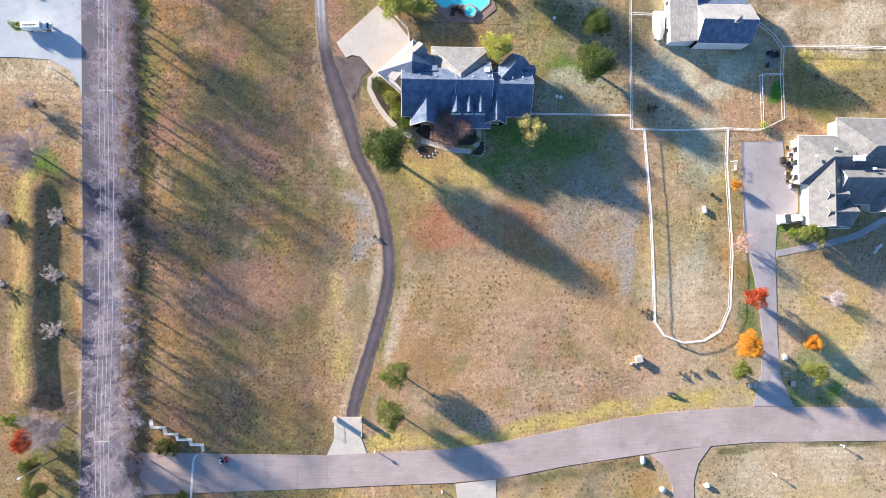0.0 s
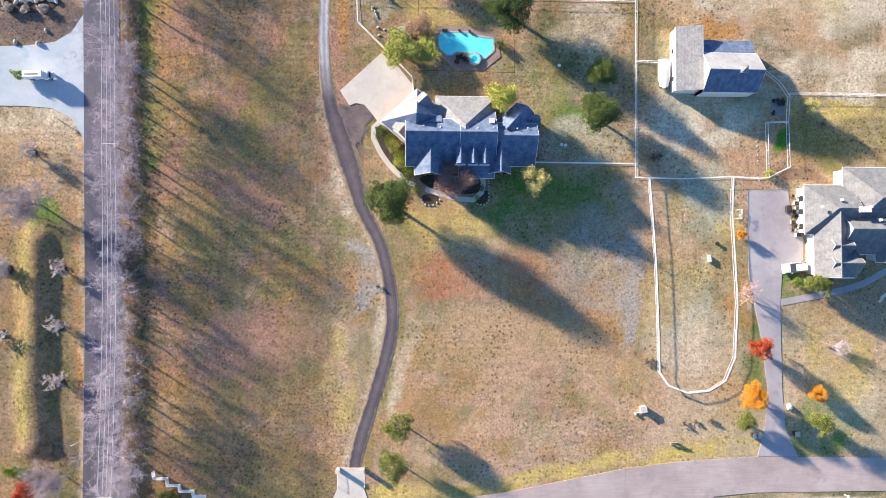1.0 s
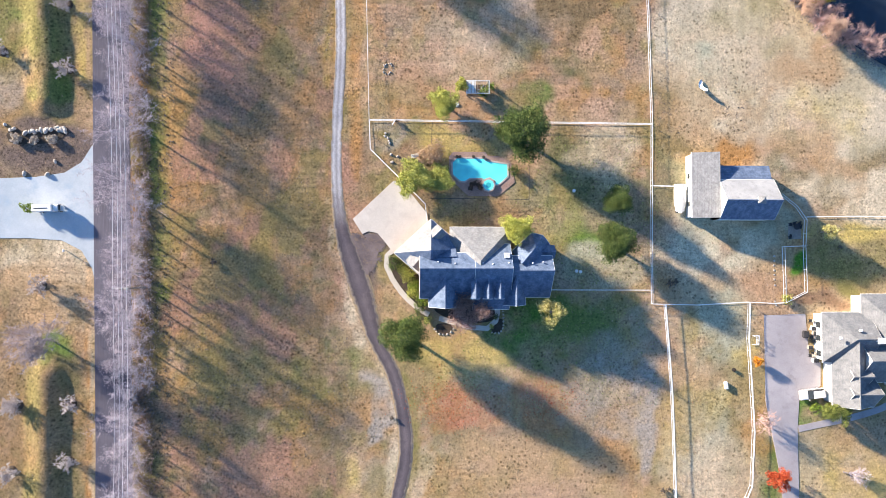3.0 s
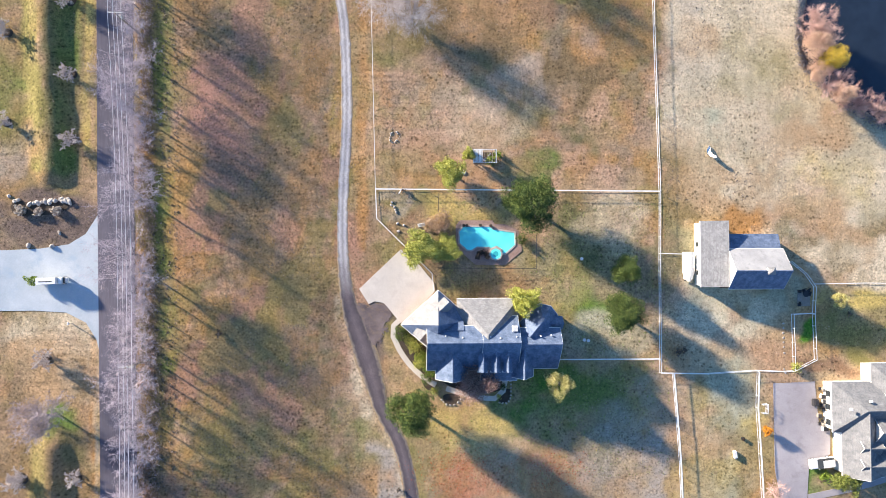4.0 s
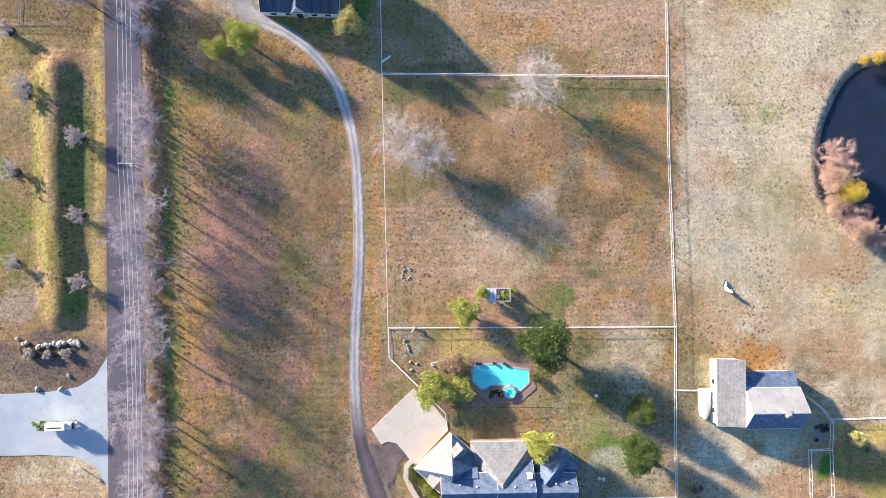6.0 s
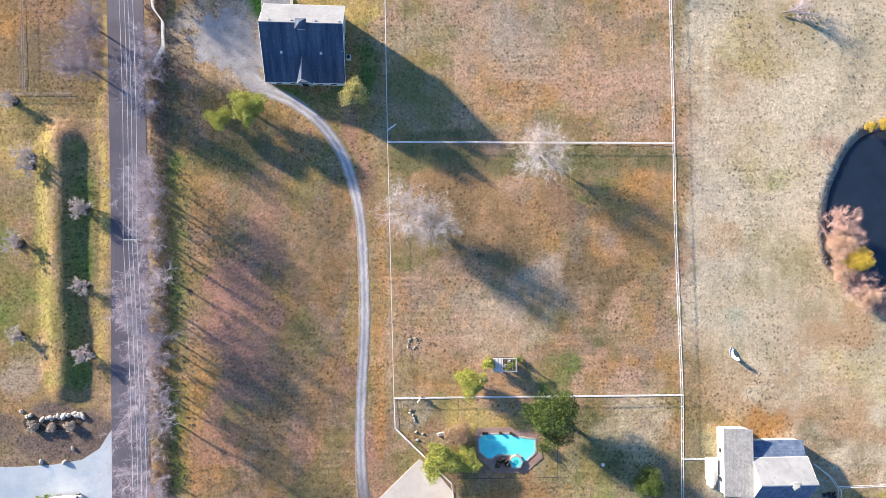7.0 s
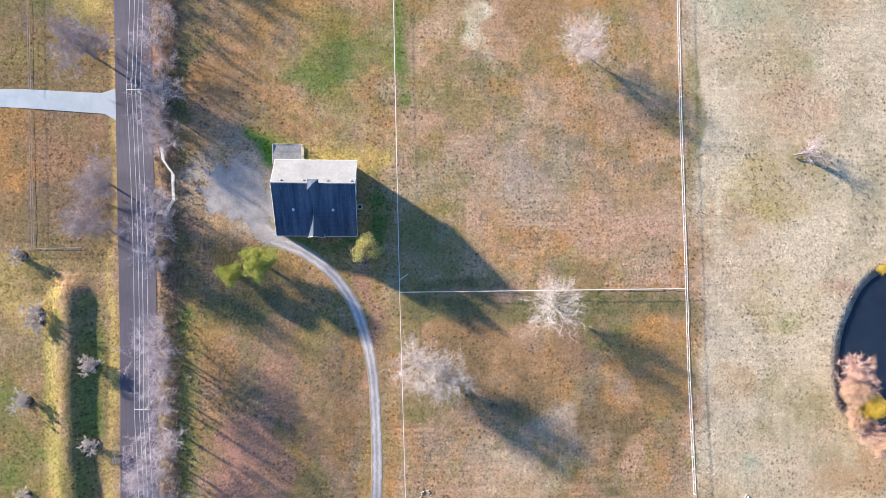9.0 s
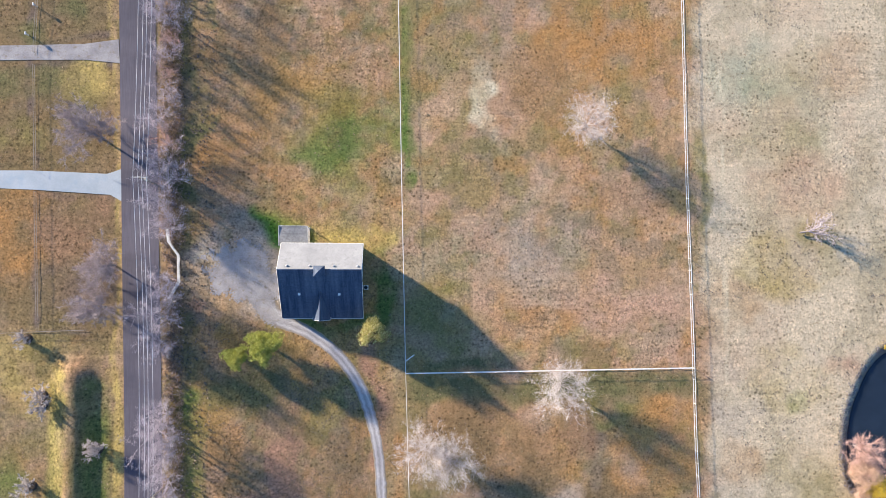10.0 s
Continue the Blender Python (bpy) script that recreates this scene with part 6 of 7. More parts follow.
def bare_tree(seed, h, spread, twig, label, twigs=3, thick=1.0, name="bare_tree", bark=BARK, upright=0.6, limbs=6, depth=3, reach=0.5, fork=0.22, stem=1.0, haze=0, blade=0.02):
    t = thing(name, (0, 0, 0), label, "tree")
    trunk, wood = bare_mesh(seed, h, spread, twigs, thick, upright, limbs, depth, reach, fork, stem, haze, blade)
    part("trunk", trunk, bark, t)
    o = new("bare_crown", raw_mesh("bare_crown", *wood, twig))
    o.parent = t
    return t


def leaf_cloud(rng, clumps, per, size, spread):
    """Small leaf faces gathered in clumps. clumps: rows of x, y, z, radius."""
    rows = np.array(clumps, float)
    rows = np.repeat(rows, np.maximum(4, (per * (rows[:, 3] / spread) ** 2).astype(int)), 0)
    n = len(rows)
    unit = lambda v: v / np.linalg.norm(v, axis=1)[:, None]
    p = unit(rng.normal(0, 1, (n, 3))) * (rng.uniform(0.35, 1.05, n) ** 0.6 * rows[:, 3])[:, None] + rows[:, :3]
    u = unit(rng.normal(0, 1, (n, 3)) + (0, 0, 0.2))
    v = unit(np.cross(u, rng.normal(0, 1, (n, 3))))
    k = (size * rng.uniform(0.6, 1.3, n))[:, None]
    verts = np.stack([p - u * k, p + v * k * 0.45, p + u * k, p - v * k * 0.45], 1).reshape(-1, 3)
    return verts, np.arange(n * 4).reshape(-1, 4)


def leaf_tree(seed, h, r, leaf, label, name="tree", clumps=60, per=60, size=0.22, low=0.3, bark=BARK, squash=1.0):
    """Trunk, limbs and a crown of leaf clumps with gaps."""
    rng = np.random.RandomState(seed)
    r, per, size, clumps = r * 1.26, int(per * 3.0), size * 0.7, int(clumps * 1.3)
    t = thing(name, (0, 0, 0), label, "shrub" if name == "shrub" else "tree")
    base, ch = h * low, h * (1 - low)
    rows = []
    for _ in range(clumps):
        d = rng.normal(0, 1, 3)
        d[2] = d[2] * 0.8 + 0.25
        d /= np.linalg.norm(d)
        k = rng.uniform(0.45, 0.86)
        lob = 0.82 + 0.3 * math.sin(3 * math.atan2(d[1], d[0]) + seed) * 0.6
        rows.append((d[0] * r * k * lob, d[1] * r * k * lob, base + ch * (0.5 + 0.5 * d[2] * k / 0.86 * 0.9), r * rng.uniform(0.14, 0.27)))
    bm = tube((0, 0, -0.2), (0, 0, base + ch * 0.45), 0.03 * h, 0.015 * h, 7)
    part("trunk", bm, bark, t)
    bm = bmesh.new()
    for c in rows[::5]:
        tube((0, 0, base * 0.8 + ch * 0.1), (c[0] * 0.85, c[1] * 0.85, c[2]), 0.011 * h, 0.02, 5, bm)
    part("limbs", bm, bark, t)
    o = new("crown", raw_mesh("crown", *leaf_cloud(rng, rows, per, size, r * 0.25), leaf))
    o.parent = t
    return t


def shrub(seed, h, r, leaf, label, clumps=22, per=45, size=0.14):
    rng = np.random.RandomState(seed)
    t = thing("shrub", (0, 0, 0), label, "shrub")
    rows = [(rng.uniform(-0.7, 0.7) * r, rng.uniform(-0.7, 0.7) * r, h * rng.uniform(0.25, 0.8), r * rng.uniform(0.25, 0.42)) for _ in range(clumps)]
    bm = bmesh.new()
    for c in rows[::4]:
        tube((0, 0, -0.1), (c[0], c[1], c[2]), 0.04, 0.015, 5, bm)
    part("stems", bm, BARK, t)
    o = new("foliage", raw_mesh("foliage", *leaf_cloud(rng, rows, per, size, r * 0.33), leaf))
    o.parent = t
    return t


def stand(ob, p, deg=0.0, scale=1.0):
    ob.matrix_basis = pose(p[0], p[1], 0, 0, 0, deg) @ Matrix.Scale(scale, 4)
    return ob


def more(ob, p, deg=0.0, scale=1.0, tall=1.0):
    return copy_thing(ob, pose(p[0], p[1], 0, 0, 0, deg) @ Matrix.Diagonal((scale, scale, scale * tall, 1)))


def roadside_row():
    rng = random.Random(11)
    kinds = [bare_tree(100 + k, 12.2, 7.2, TWIG, "bare grey roadside tree in a dense row", 4, 0.5, upright=0.75, limbs=6, fork=0.3, stem=1.2, haze=1, blade=0.0115, reach=0.46) for k in range(4)]
    kinds.append(bare_tree(109, 9.5, 6.0, TWIG_RUST, "rust-brown bare roadside tree in the brush", 4, 0.5, upright=0.7, limbs=6, fork=0.2, haze=1, blade=0.013, reach=0.46))
    for k in kinds:
        k["group"] = "roadside trees"
    used = 0
    spans = ((-54, 53, 3.4), (62, 73.5, 3.3), (75, 91.5, 3.3), (95, 107, 3.4), (120, 131, 3.4), (141, 150, 3.4), (153, 205, 3.8))
    for y0, y1, gap in spans:
        y = y0
        while y < y1:
            x = -54.0 - 0.022 * y + rng.uniform(-1.7, 1.0)
            s = rng.uniform(0.66, 1.04) if y < 110 else rng.uniform(0.45, 0.8)
            if used < 4:
                stand(kinds[used], (x, y), rng.uniform(0, 360), s)
            elif kinds[4].location.y == 0 and y > 153:
                stand(kinds[4], (x, y), rng.uniform(0, 360), s)
            else:
                more(kinds[4] if y > 154 and rng.random() < 0.4 else rng.choice(kinds[:4]), (x, y), rng.uniform(0, 360), s, rng.uniform(0.85, 1.1))
            used += 1
            y += gap * rng.uniform(0.6, 1.4)
    # a tangled thicket of dry stems under the row, denser and wider to the north
    r2 = np.random.RandomState(31)
    rows, stems = [], [[], []]
    y = -56.0
    while y < 208:
        north = y > 138
        wide = 2.3 if north else 1.9 if y < 40 else 1.7
        mid = -53.8 - 0.0235 * y
        for _ in range(4 if north else 3):
            x = mid + r2.uniform(-wide, wide)
            if r2.rand() < 0.92:
                rows.append((x, y + r2.uniform(-0.3, 0.3), r2.uniform(0.1, 0.75 if north else 0.55), r2.uniform(0.3, 0.65)))
            for _ in range(5):
                a, l = r2.uniform(0, math.tau), r2.uniform(0.5, 1.5)
                p = np.array((x + r2.uniform(-0.5, 0.5), y + r2.uniform(-0.3, 0.3), 0.0))
                q = p + np.array((math.cos(a) * 0.55 * l, math.sin(a) * 0.55 * l, l * r2.uniform(0.5, 1.0)))
                w = np.array((-math.sin(a), math.cos(a), 0)) * 0.03
                n = len(stems[0])
                stems[0].extend([tuple(p - w), tuple(p + w), tuple(q)])
                stems[1].append((n, n + 1, n + 2))
        y += 0.32
    o = new("roadside_brush", raw_mesh("roadside_brush", *leaf_cloud(r2, rows, 30, 0.14, 0.6), LEAF_BRUSH))
    tagged(o, "tangled dry brush under the roadside trees", "brush", "", "stuff")
    o = new("brush_stems", raw_mesh("brush_stems", *stems, STEM))
    tagged(o, "pale and rusty dry stems in the roadside brush", "brush", "", "stuff")


roadside_row()


def field_trees():
    a = stand(bare_tree(201, 6.4, 5.6, TWIG_PALE, "large bare grey tree in the meadow", 4, 0.4, upright=0.7, limbs=30, depth=2, reach=0.62, fork=0.36, stem=1.7, haze=2, blade=0.0075), (-4.6, 97.2), 20, 1.16)
    more(a, (-9.2, 99.50), 140, 1.06)
    more(a, (16.3, 110.9), 250, 1.1)
    more(a, (22.55, 161.05), 75, 1.0)
    b = stand(bare_tree(207, 10.0, 6.5, TWIG_GREY, "broad bare tree beside the road", 4, 0.75, limbs=10, depth=3, upright=0.62, reach=0.5, haze=2, blade=0.0165), (-71.19, 21.92), 0, 0.95)
    more(b, (-66.91, -28.57), 100, 0.85)
    more(b, (-71.32, 158.90), 210, 1.12)
    more(b, (-67.53, 134.15), 40, 0.9)
    more(b, (-68.82, 126.34), 300, 0.95)
    small = None
    for k, (x, y) in enumerate([(-67.37, 9.92), (-67.57, -0.97), (-67.15, -11.47), (-77.07, 9.78)] + [(-70.06, 100.07), (-69.42, 86.01), (-69.01, 73.51), (-79.87, 108.57), (-81.30, 76.62)] + [(-69.81, 100.34), (-79.95, 110.19), (-81.44, 93.85), (-83.05, 120.67)] + [(-77.48, 10.14), (-78.12, -2.34), (-73.25, 32.20)]):
        if small is None:
            small = stand(bare_tree(215, 2.6, 2.4, TWIG_PALE, "small bare young tree in a dark mulch ring", 4, 0.8, "young_tree", haze=2, blade=0.012), (x, y), 0, 1.1)
            small["group"] = "young trees"
        else:
            more(small, (x, y), 47 * k, 0.95 + 0.08 * (k % 4))
        ring = bmesh.new()
        z = float(land(np.array([x]), np.array([y]))[0])
        bmesh.ops.create_cone(ring, cap_ends=True, segments=14, radius1=1.0, radius2=0.55, depth=0.3, matrix=pose(x + 0.2, y - 0.1, z + 0.1))
        single("mulch_ring", ring, MULCH, "dark mulch ring round a young tree", "mulch")
    ev = leaf_tree(301, 12.0, 4.3, LEAF_DARK, "dark green evergreen tree beside the driveway", clumps=90, per=80, size=0.23, low=0.18)
    stand(ev, (-4.75, 22.7))
    more(ev, (18.0, 61.1), 120, 1.18, 0.68)["label"] = "large dark evergreen tree beside the pool"
    more(ev, (35.8, 40.5), 200, 0.9, 0.72)["label"] = "dark green tree on the back lawn"
    more(ev, (36.4, 48.5), 280, 0.66, 0.85)["label"] = "small dark green tree on the back lawn"
    yg = leaf_tree(311, 8.5, 3.0, LEAF_YELLOW, "yellow-green tree standing over the roof", clumps=55, per=60, size=0.22, low=0.2)
    stand(yg, (16.65, 42.75), 180, 1.0)
    lime = leaf_tree(313, 6.4, 3.2, LEAF_OLIVE, "green young tree with a thin trunk beside the driveway", clumps=50, per=58, size=0.2, low=0.34)
    stand(lime, (-2.89, -19.77), 0, 0.9)
    more(lime, (-3.94, -27.06), 90, 1.08)
    more(yg, (-3.13, 52.81), 30, 1.25, 0.42)["label"] = "yellow-green tree beside the parking pad"
    more(yg, (2.17, 52.70), 250, 0.95, 0.36)["label"] = "yellow-green tree beside the pool"
    more(yg, (2.9, 67.5), 300, 1.0, 0.5)["label"] = "yellow-green tree by the garden pergola"
    more(yg, (6.21, 70.92), 10, 0.45)["label"] = "small yellow-green tree by the garden pergola"
    more(yg, (-39.07, 119.04), 60, 1.1, 0.7)["label"] = "yellow-green tree below the gravel court"
    more(yg, (-44.03, 116.89), 200, 0.8, 0.7)["label"] = "small yellow-green tree below the gravel court"
    pl = leaf_tree(321, 8.0, 3.0, LEAF_PALE, "thinning pale yellow tree on the lawn", clumps=38, per=42, size=0.22, low=0.25)
    stand(pl, (23.18, 27.14), 0, 0.95)
    more(pl, (-18.94, 121.75), 80, 1.0)["label"] = "pale yellow tree beside the dark-roofed house"
    more(pl, (79.16, 42.72), 10, 0.6)["label"] = "pale shrub tree by the white fence"
    tn = leaf_tree(331, 3.0, 3.2, LEAF_TAN, "pinkish tan tree beside the pool", clumps=45, per=40, size=0.2, low=0.15)
    stand(tn, (0.72, 57.15), 0, 0.9)
    pu = leaf_tree(341, 5.2, 4.5, LEAF_PURPLE, "spreading purple-brown tree by the front door", clumps=80, per=48, size=0.2, low=0.3)
    stand(pu, (7.36, 27.86))
    rd = leaf_tree(351, 6.0, 2.2, LEAF_RED, "red autumn tree beside the driveway", clumps=45, per=60, size=0.18, low=0.2)
    stand(rd, (67.60, -5.41))
    more(rd, (-71.25, -31.55), 60, 0.95)["label"] = "rusty red tree beside the road"
    og = leaf_tree(361, 6.5, 2.7, LEAF_ORANGE, "round orange autumn tree beside the driveway", clumps=55, per=65, size=0.18, low=0.18)
    stand(og, (66.19, -14.70))
    more(og, (79.66, -14.46), 100, 0.62)["label"] = "small orange autumn tree on the lawn"
    more(og, (65.00, 16.99), 160, 0.36)["label"] = "small orange shrub by the paddock fence"
    gr = leaf_tree(371, 5.5, 2.4, LEAF_OLIVE, "olive green young tree on the lawn", clumps=45, per=60, size=0.18, low=0.15)
    stand(gr, (79.79, -20.18))
    more(gr, (65.05, -19.69), 90, 0.8)["label"] = "bright green tree beside the driveway"
    more(gr, (80.13, 7.35), 40, 1.15, 0.8)["label"] = "olive green tree beside the house corner"
    more(gr, (-70.34, -36.40), 20, 0.85)
    more(gr, (-69.45, -40.43), 220, 0.9)
    more(gr, (-42.86, -42.50), 120, 0.5)["label"] = "small green shrub tree beside the street"
    rust = stand(bare_tree(381, 6.0, 4.0, TWIG_RUST, "rust-coloured bare tree beside the driveway", 3), (65.50, 5.38), 0, 0.8)
    # pond edge
    pt = leaf_tree(397, 7.0, 3.4, LEAF_AMBER, "tan and amber willow at the pond's edge", clumps=60, per=60, size=0.17, low=0.12)
    po = leaf_tree(391, 9.0, 3.4, LEAF_AMBER, "amber autumn tree at the pond's edge", clumps=55, per=60, size=0.17, low=0.15)
    py = leaf_tree(393, 8.0, 3.4, LEAF_GOLD, "golden tree at the pond's edge", clumps=55, per=60, size=0.17, low=0.15)
    pr = bare_tree(395, 6.5, 5.0, TWIG_RUST, "rusty bare willow at the pond's edge", 5, 1.1, limbs=14, depth=2, upright=0.6, reach=0.6, haze=2)
    stand(pr, (75.87, 97.72), 0, 0.9)
    more(pr, (78.70, 85.27), 80, 0.9)
    more(pr, (76.11, 94.41), 200, 0.9)
    more(pr, (84.6, 81.6), 20, 0.8)
    more(pr, (88.6, 80.0), 160, 0.85)
    more(pr, (81.6, 83.4), 290, 0.8)
    stand(pt, (75.12, 92.78), 0, 0.85)
    more(pt, (76.00, 87.86), 130, 0.8)
    stand(po, (80.16, 82.93), 0, 0.7)
    stand(py, (78.23, 90.36), 0, 0.8)
    more(py, (83.6, 117.0), 200, 0.42, 0.7)["label"] = "low golden shrub tree on the pond's north bank"
    more(py, (86.2, 117.6), 80, 0.5, 0.7)["label"] = "low golden shrub tree on the pond's north bank"
    more(py, (88.9, 117.8), 140, 0.45, 0.7)["label"] = "low golden shrub tree on the pond's north bank"
    more(pr, (91.5, 117.6), 240, 0.8)
    more(po, (93.4, 117.5), 60, 0.7)
    # fallen tree in the far pasture
    x, y = (66.42, 140.12)
    f = thing("fallen_tree", (x, y, 0), "fallen bleached tree lying in the pasture", "tree")
    trunk, wood = bare_mesh(399, 7.0, 3.2, 2, 1.0, 0.9)
    m = pose(x, y, 0.45, 0, 78, 8)
    bmesh.ops.transform(trunk, matrix=m, verts=trunk.verts)
    part("trunk", trunk, BARK, f)
    vs = [m @ Vector(v) for v in wood[0]]
    o = new("bare_crown", raw_mesh("bare_crown", [(v.x - x, v.y - y, max(v.z, 0.02)) for v in vs], wood[1], TWIG))
    o.parent = f


field_trees()


def garden_shrubs():
    a = shrub(501, 1.6, 1.6, LEAF_GREEN, "green clipped shrub beside the garden walk")
    b = shrub(502, 1.8, 1.7, LEAF_YELLOW, "yellow-green shrub beside the garden walk")
    c = shrub(503, 2.0, 1.6, LEAF_DARK, "dark green shrub against the house")
    stand(a, (-1.29, 29.33))
    stand(b, (-3.96, 34.00))
    stand(c, (-6.51, 36.42))
    for ob, p, d, s in ((a, (-2.74, 32.00), 40, 1.0), (b, (-3.06, 30.88), 80, 0.9), (c, (-1.73, 27.77), 10, 0.8), (b, (-5.07, 35.33), 10, 0.8), (b, (-0.18, 25.33), 0, 0.5), (c, (13.07, 25.91), 30, 0.4),
                        (c, (16.69, 54.50), 30, 0.7), (a, (10.70, 70.13), 60, 0.8), (a, (12.14, 71.23), 0, 0.6), (c, (13.97, 61.93), 0, 0.7), (b, (71.55, 29.26), 0, 0.7), (c, (-46.69, -33.28), 20, 1.1), (c, (-45.11, -33.83), 80, 1.0),
                        (a, (-75.79, -28.14), 0, 0.9), (a, (-74.25, -28.16), 70, 0.9), (a, (-72.71, -28.18), 20, 0.9), (a, (77.01, 7.77), 40, 0.9), (b, (12.28, 24.11), 0, 0.35)):
        more(ob, p, d, s)


garden_shrubs()


# ---- vehicles and small things ----
def car(at, deg, paint, label, l=4.9, w=1.9, h=1.7):
    c = thing("car", (at[0], at[1], 0.03), label, "car")
    m = pose(at[0], at[1], 0.03, 0, 0, deg)

    def put(name, bm, material, parent=c):
        bmesh.ops.transform(bm, matrix=m, verts=bm.verts)
        return part(name, bm, material, parent)

    put("body", box(0, 0, 0.68, l, w, 0.72, 0, 0.16), paint)
    bm = bmesh.new()
    lo = [(-0.46 * l, -0.46 * w, 1.02), (0.20 * l, -0.46 * w, 1.02), (0.20 * l, 0.46 * w, 1.02), (-0.46 * l, 0.46 * w, 1.02)]
    hi = [(-0.42 * l, -0.38 * w, h), (0.06 * l, -0.38 * w, h), (0.06 * l, 0.38 * w, h), (-0.42 * l, 0.38 * w, h)]
    a, b = [bm.verts.new(p) for p in lo], [bm.verts.new(p) for p in hi]
    bm.faces.new(b)
    for i in range(4):
        bm.faces.new((a[i], a[(i + 1) % 4], b[(i + 1) % 4], b[i]))
    put("windows", bm, GLASS)
    put("roof", box(-0.18 * l, 0, h + 0.01, 0.47 * l, 0.74 * w, 0.07, 0, 0.03), paint)
    for sx in (-0.3 * l, 0.31 * l):
        for sy in (-w / 2 + 0.1, w / 2 - 0.1):
            wh = put("wheel", tube((sx, sy - 0.12, 0.33), (sx, sy + 0.12, 0.33), 0.34, 0.34, 16), RUBBER)
            put("rim", tube((sx, sy - 0.13, 0.33), (sx, sy + 0.13, 0.33), 0.2, 0.2, 12), ALU, wh)
    for sy in (-0.3 * w, 0.3 * w):
        put("headlight", box(0.49 * l, sy, 0.75, 0.1, 0.34, 0.16, 0, 0.03), GLASS)
        put("tail_light", box(-0.49 * l, sy, 0.85, 0.1, 0.24, 0.22, 0, 0.03), RED)
    for sy in (-w * 0.55, w * 0.55):
        put("mirror", box(0.16 * l, sy, 1.1, 0.14, 0.2, 0.14, 0, 0.03), paint)
    return c


car((76.25, 10.40), 186, CAR_WHITE, "white van parked in front of the garage wing", 5.0, 1.95, 1.8)

# utility truck on the side road, with a load of cut greenery
def utility_truck(at, deg):
    c = thing("truck", (at[0], at[1], 0.02), "white box truck with cut greenery at its tail", "truck")
    m = pose(at[0], at[1], 0.02, 0, 0, deg) @ Matrix.Diagonal((0.84, 0.74, 1, 1))

    def put(name, bm, material, parent=c, label=""):
        bmesh.ops.transform(bm, matrix=m, verts=bm.verts)
        return part(name, bm, material, parent, label)

    put("chassis", box(0, 0, 0.6, 6.0, 1.6, 0.25), DARK)
    put("cargo_box", box(-0.5, 0, 1.5, 4.3, 1.8, 1.6, 0, 0.08), CAR_WHITE)
    put("roof_stripe", box(-0.6, -0.15, 2.31, 2.9, 0.22, 0.03), DARK)
    cab = put("cab", box(2.3, 0, 1.25, 1.2, 1.75, 1.2, 0, 0.2), CAR_WHITE)
    put("windscreen", box(2.92, 0, 1.45, 0.12, 1.5, 0.55, 0, 0.03), GLASS, cab)
    put("bonnet", box(3.2, 0, 0.95, 0.9, 1.6, 0.6, 0, 0.15), SIDING)
    for sx in (-1.6, 2.5):
        for sy in (-0.8, 0.8):
            wh = put("wheel", tube((sx, sy - 0.14, 0.4), (sx, sy + 0.14, 0.4), 0.42, 0.42, 16), RUBBER)
            put("rim", tube((sx, sy - 0.15, 0.4), (sx, sy + 0.15, 0.4), 0.22, 0.22, 12), ALU, wh)
    rng = np.random.RandomState(8)
    rows = [(-2.9 - rng.uniform(0, 2.0), rng.uniform(-0.7, 0.6), rng.uniform(0.7, 1.6), rng.uniform(0.3, 0.5)) for _ in range(14)]
    o = new("greenery", raw_mesh("greenery", *leaf_cloud(rng, rows, 40, 0.16, 0.4), LEAF_GREEN))
    o.parent = c
    tagged(o, "cut green branches")


utility_truck((-71.84, 46.64), 2)


# an unidentified dark speck by the street, given a quad bike's form
def quad_bike(at, deg):
    c = thing("quad_bike", (at[0], at[1], 0.05), "small dark unidentified thing at the street's edge, built as a quad bike", "quad bike")
    m = pose(at[0], at[1], 0.05, 0, 0, deg)

    def put(name, bm, material):
        bmesh.ops.transform(bm, matrix=m, verts=bm.verts)
        part(name, bm, material, c)

    put("body", box(0, 0, 0.55, 1.3, 0.45, 0.35, 0, 0.1), DARK)
    put("seat", box(-0.15, 0, 0.78, 0.7, 0.34, 0.14, 0, 0.05), RUBBER)
    put("front_fender", box(0.45, 0, 0.7, 0.45, 0.95, 0.1, 0, 0.04), RED)
    put("rear_fender", box(-0.5, 0, 0.7, 0.45, 0.95, 0.1, 0, 0.04), SIDING)
    put("handlebar", tube((0.3, -0.38, 1.0), (0.3, 0.38, 1.0), 0.025, 0.025, 6), ALU)
    for sx in (-0.5, 0.5):
        for sy in (-0.45, 0.45):
            put("wheel", tube((sx, sy - 0.1, 0.27), (sx, sy + 0.1, 0.27), 0.27, 0.27, 12), RUBBER)


quad_bike((-35.68, -36.28), 15)


# ---- stones, beds and small garden things ----
def rock_mesh(seed, sx, sy, sz):
    bm = bmesh.new()
    bmesh.ops.create_icosphere(bm, subdivisions=2, radius=1)
    for v in bm.verts:
        k = 1 + 0.35 * noise.noise(v.co * 1.3 + Vector((seed * 7.1, seed * 3.3, 0))) + 0.12 * noise.noise(v.co * 3.1 + Vector((seed, 0, 0)))
        v.co = Vector((v.co.x * sx * k, v.co.y * sy * k, v.co.z * sz * k))
    return bm


def rock(at, seed, size, label, group="", material=STONE, tall=0.6):
    rng = random.Random(seed)
    bm = rock_mesh(seed, size * rng.uniform(0.8, 1.2), size * rng.uniform(0.6, 0.9), size * tall)
    z = float(land(np.array([at[0]]), np.array([at[1]]))[0])
    bmesh.ops.transform(bm, matrix=pose(at[0], at[1], z + size * tall * 0.45, 0, 0, rng.uniform(0, 180)), verts=bm.verts)
    single("boulder", bm, material, label, "boulder", "", group)


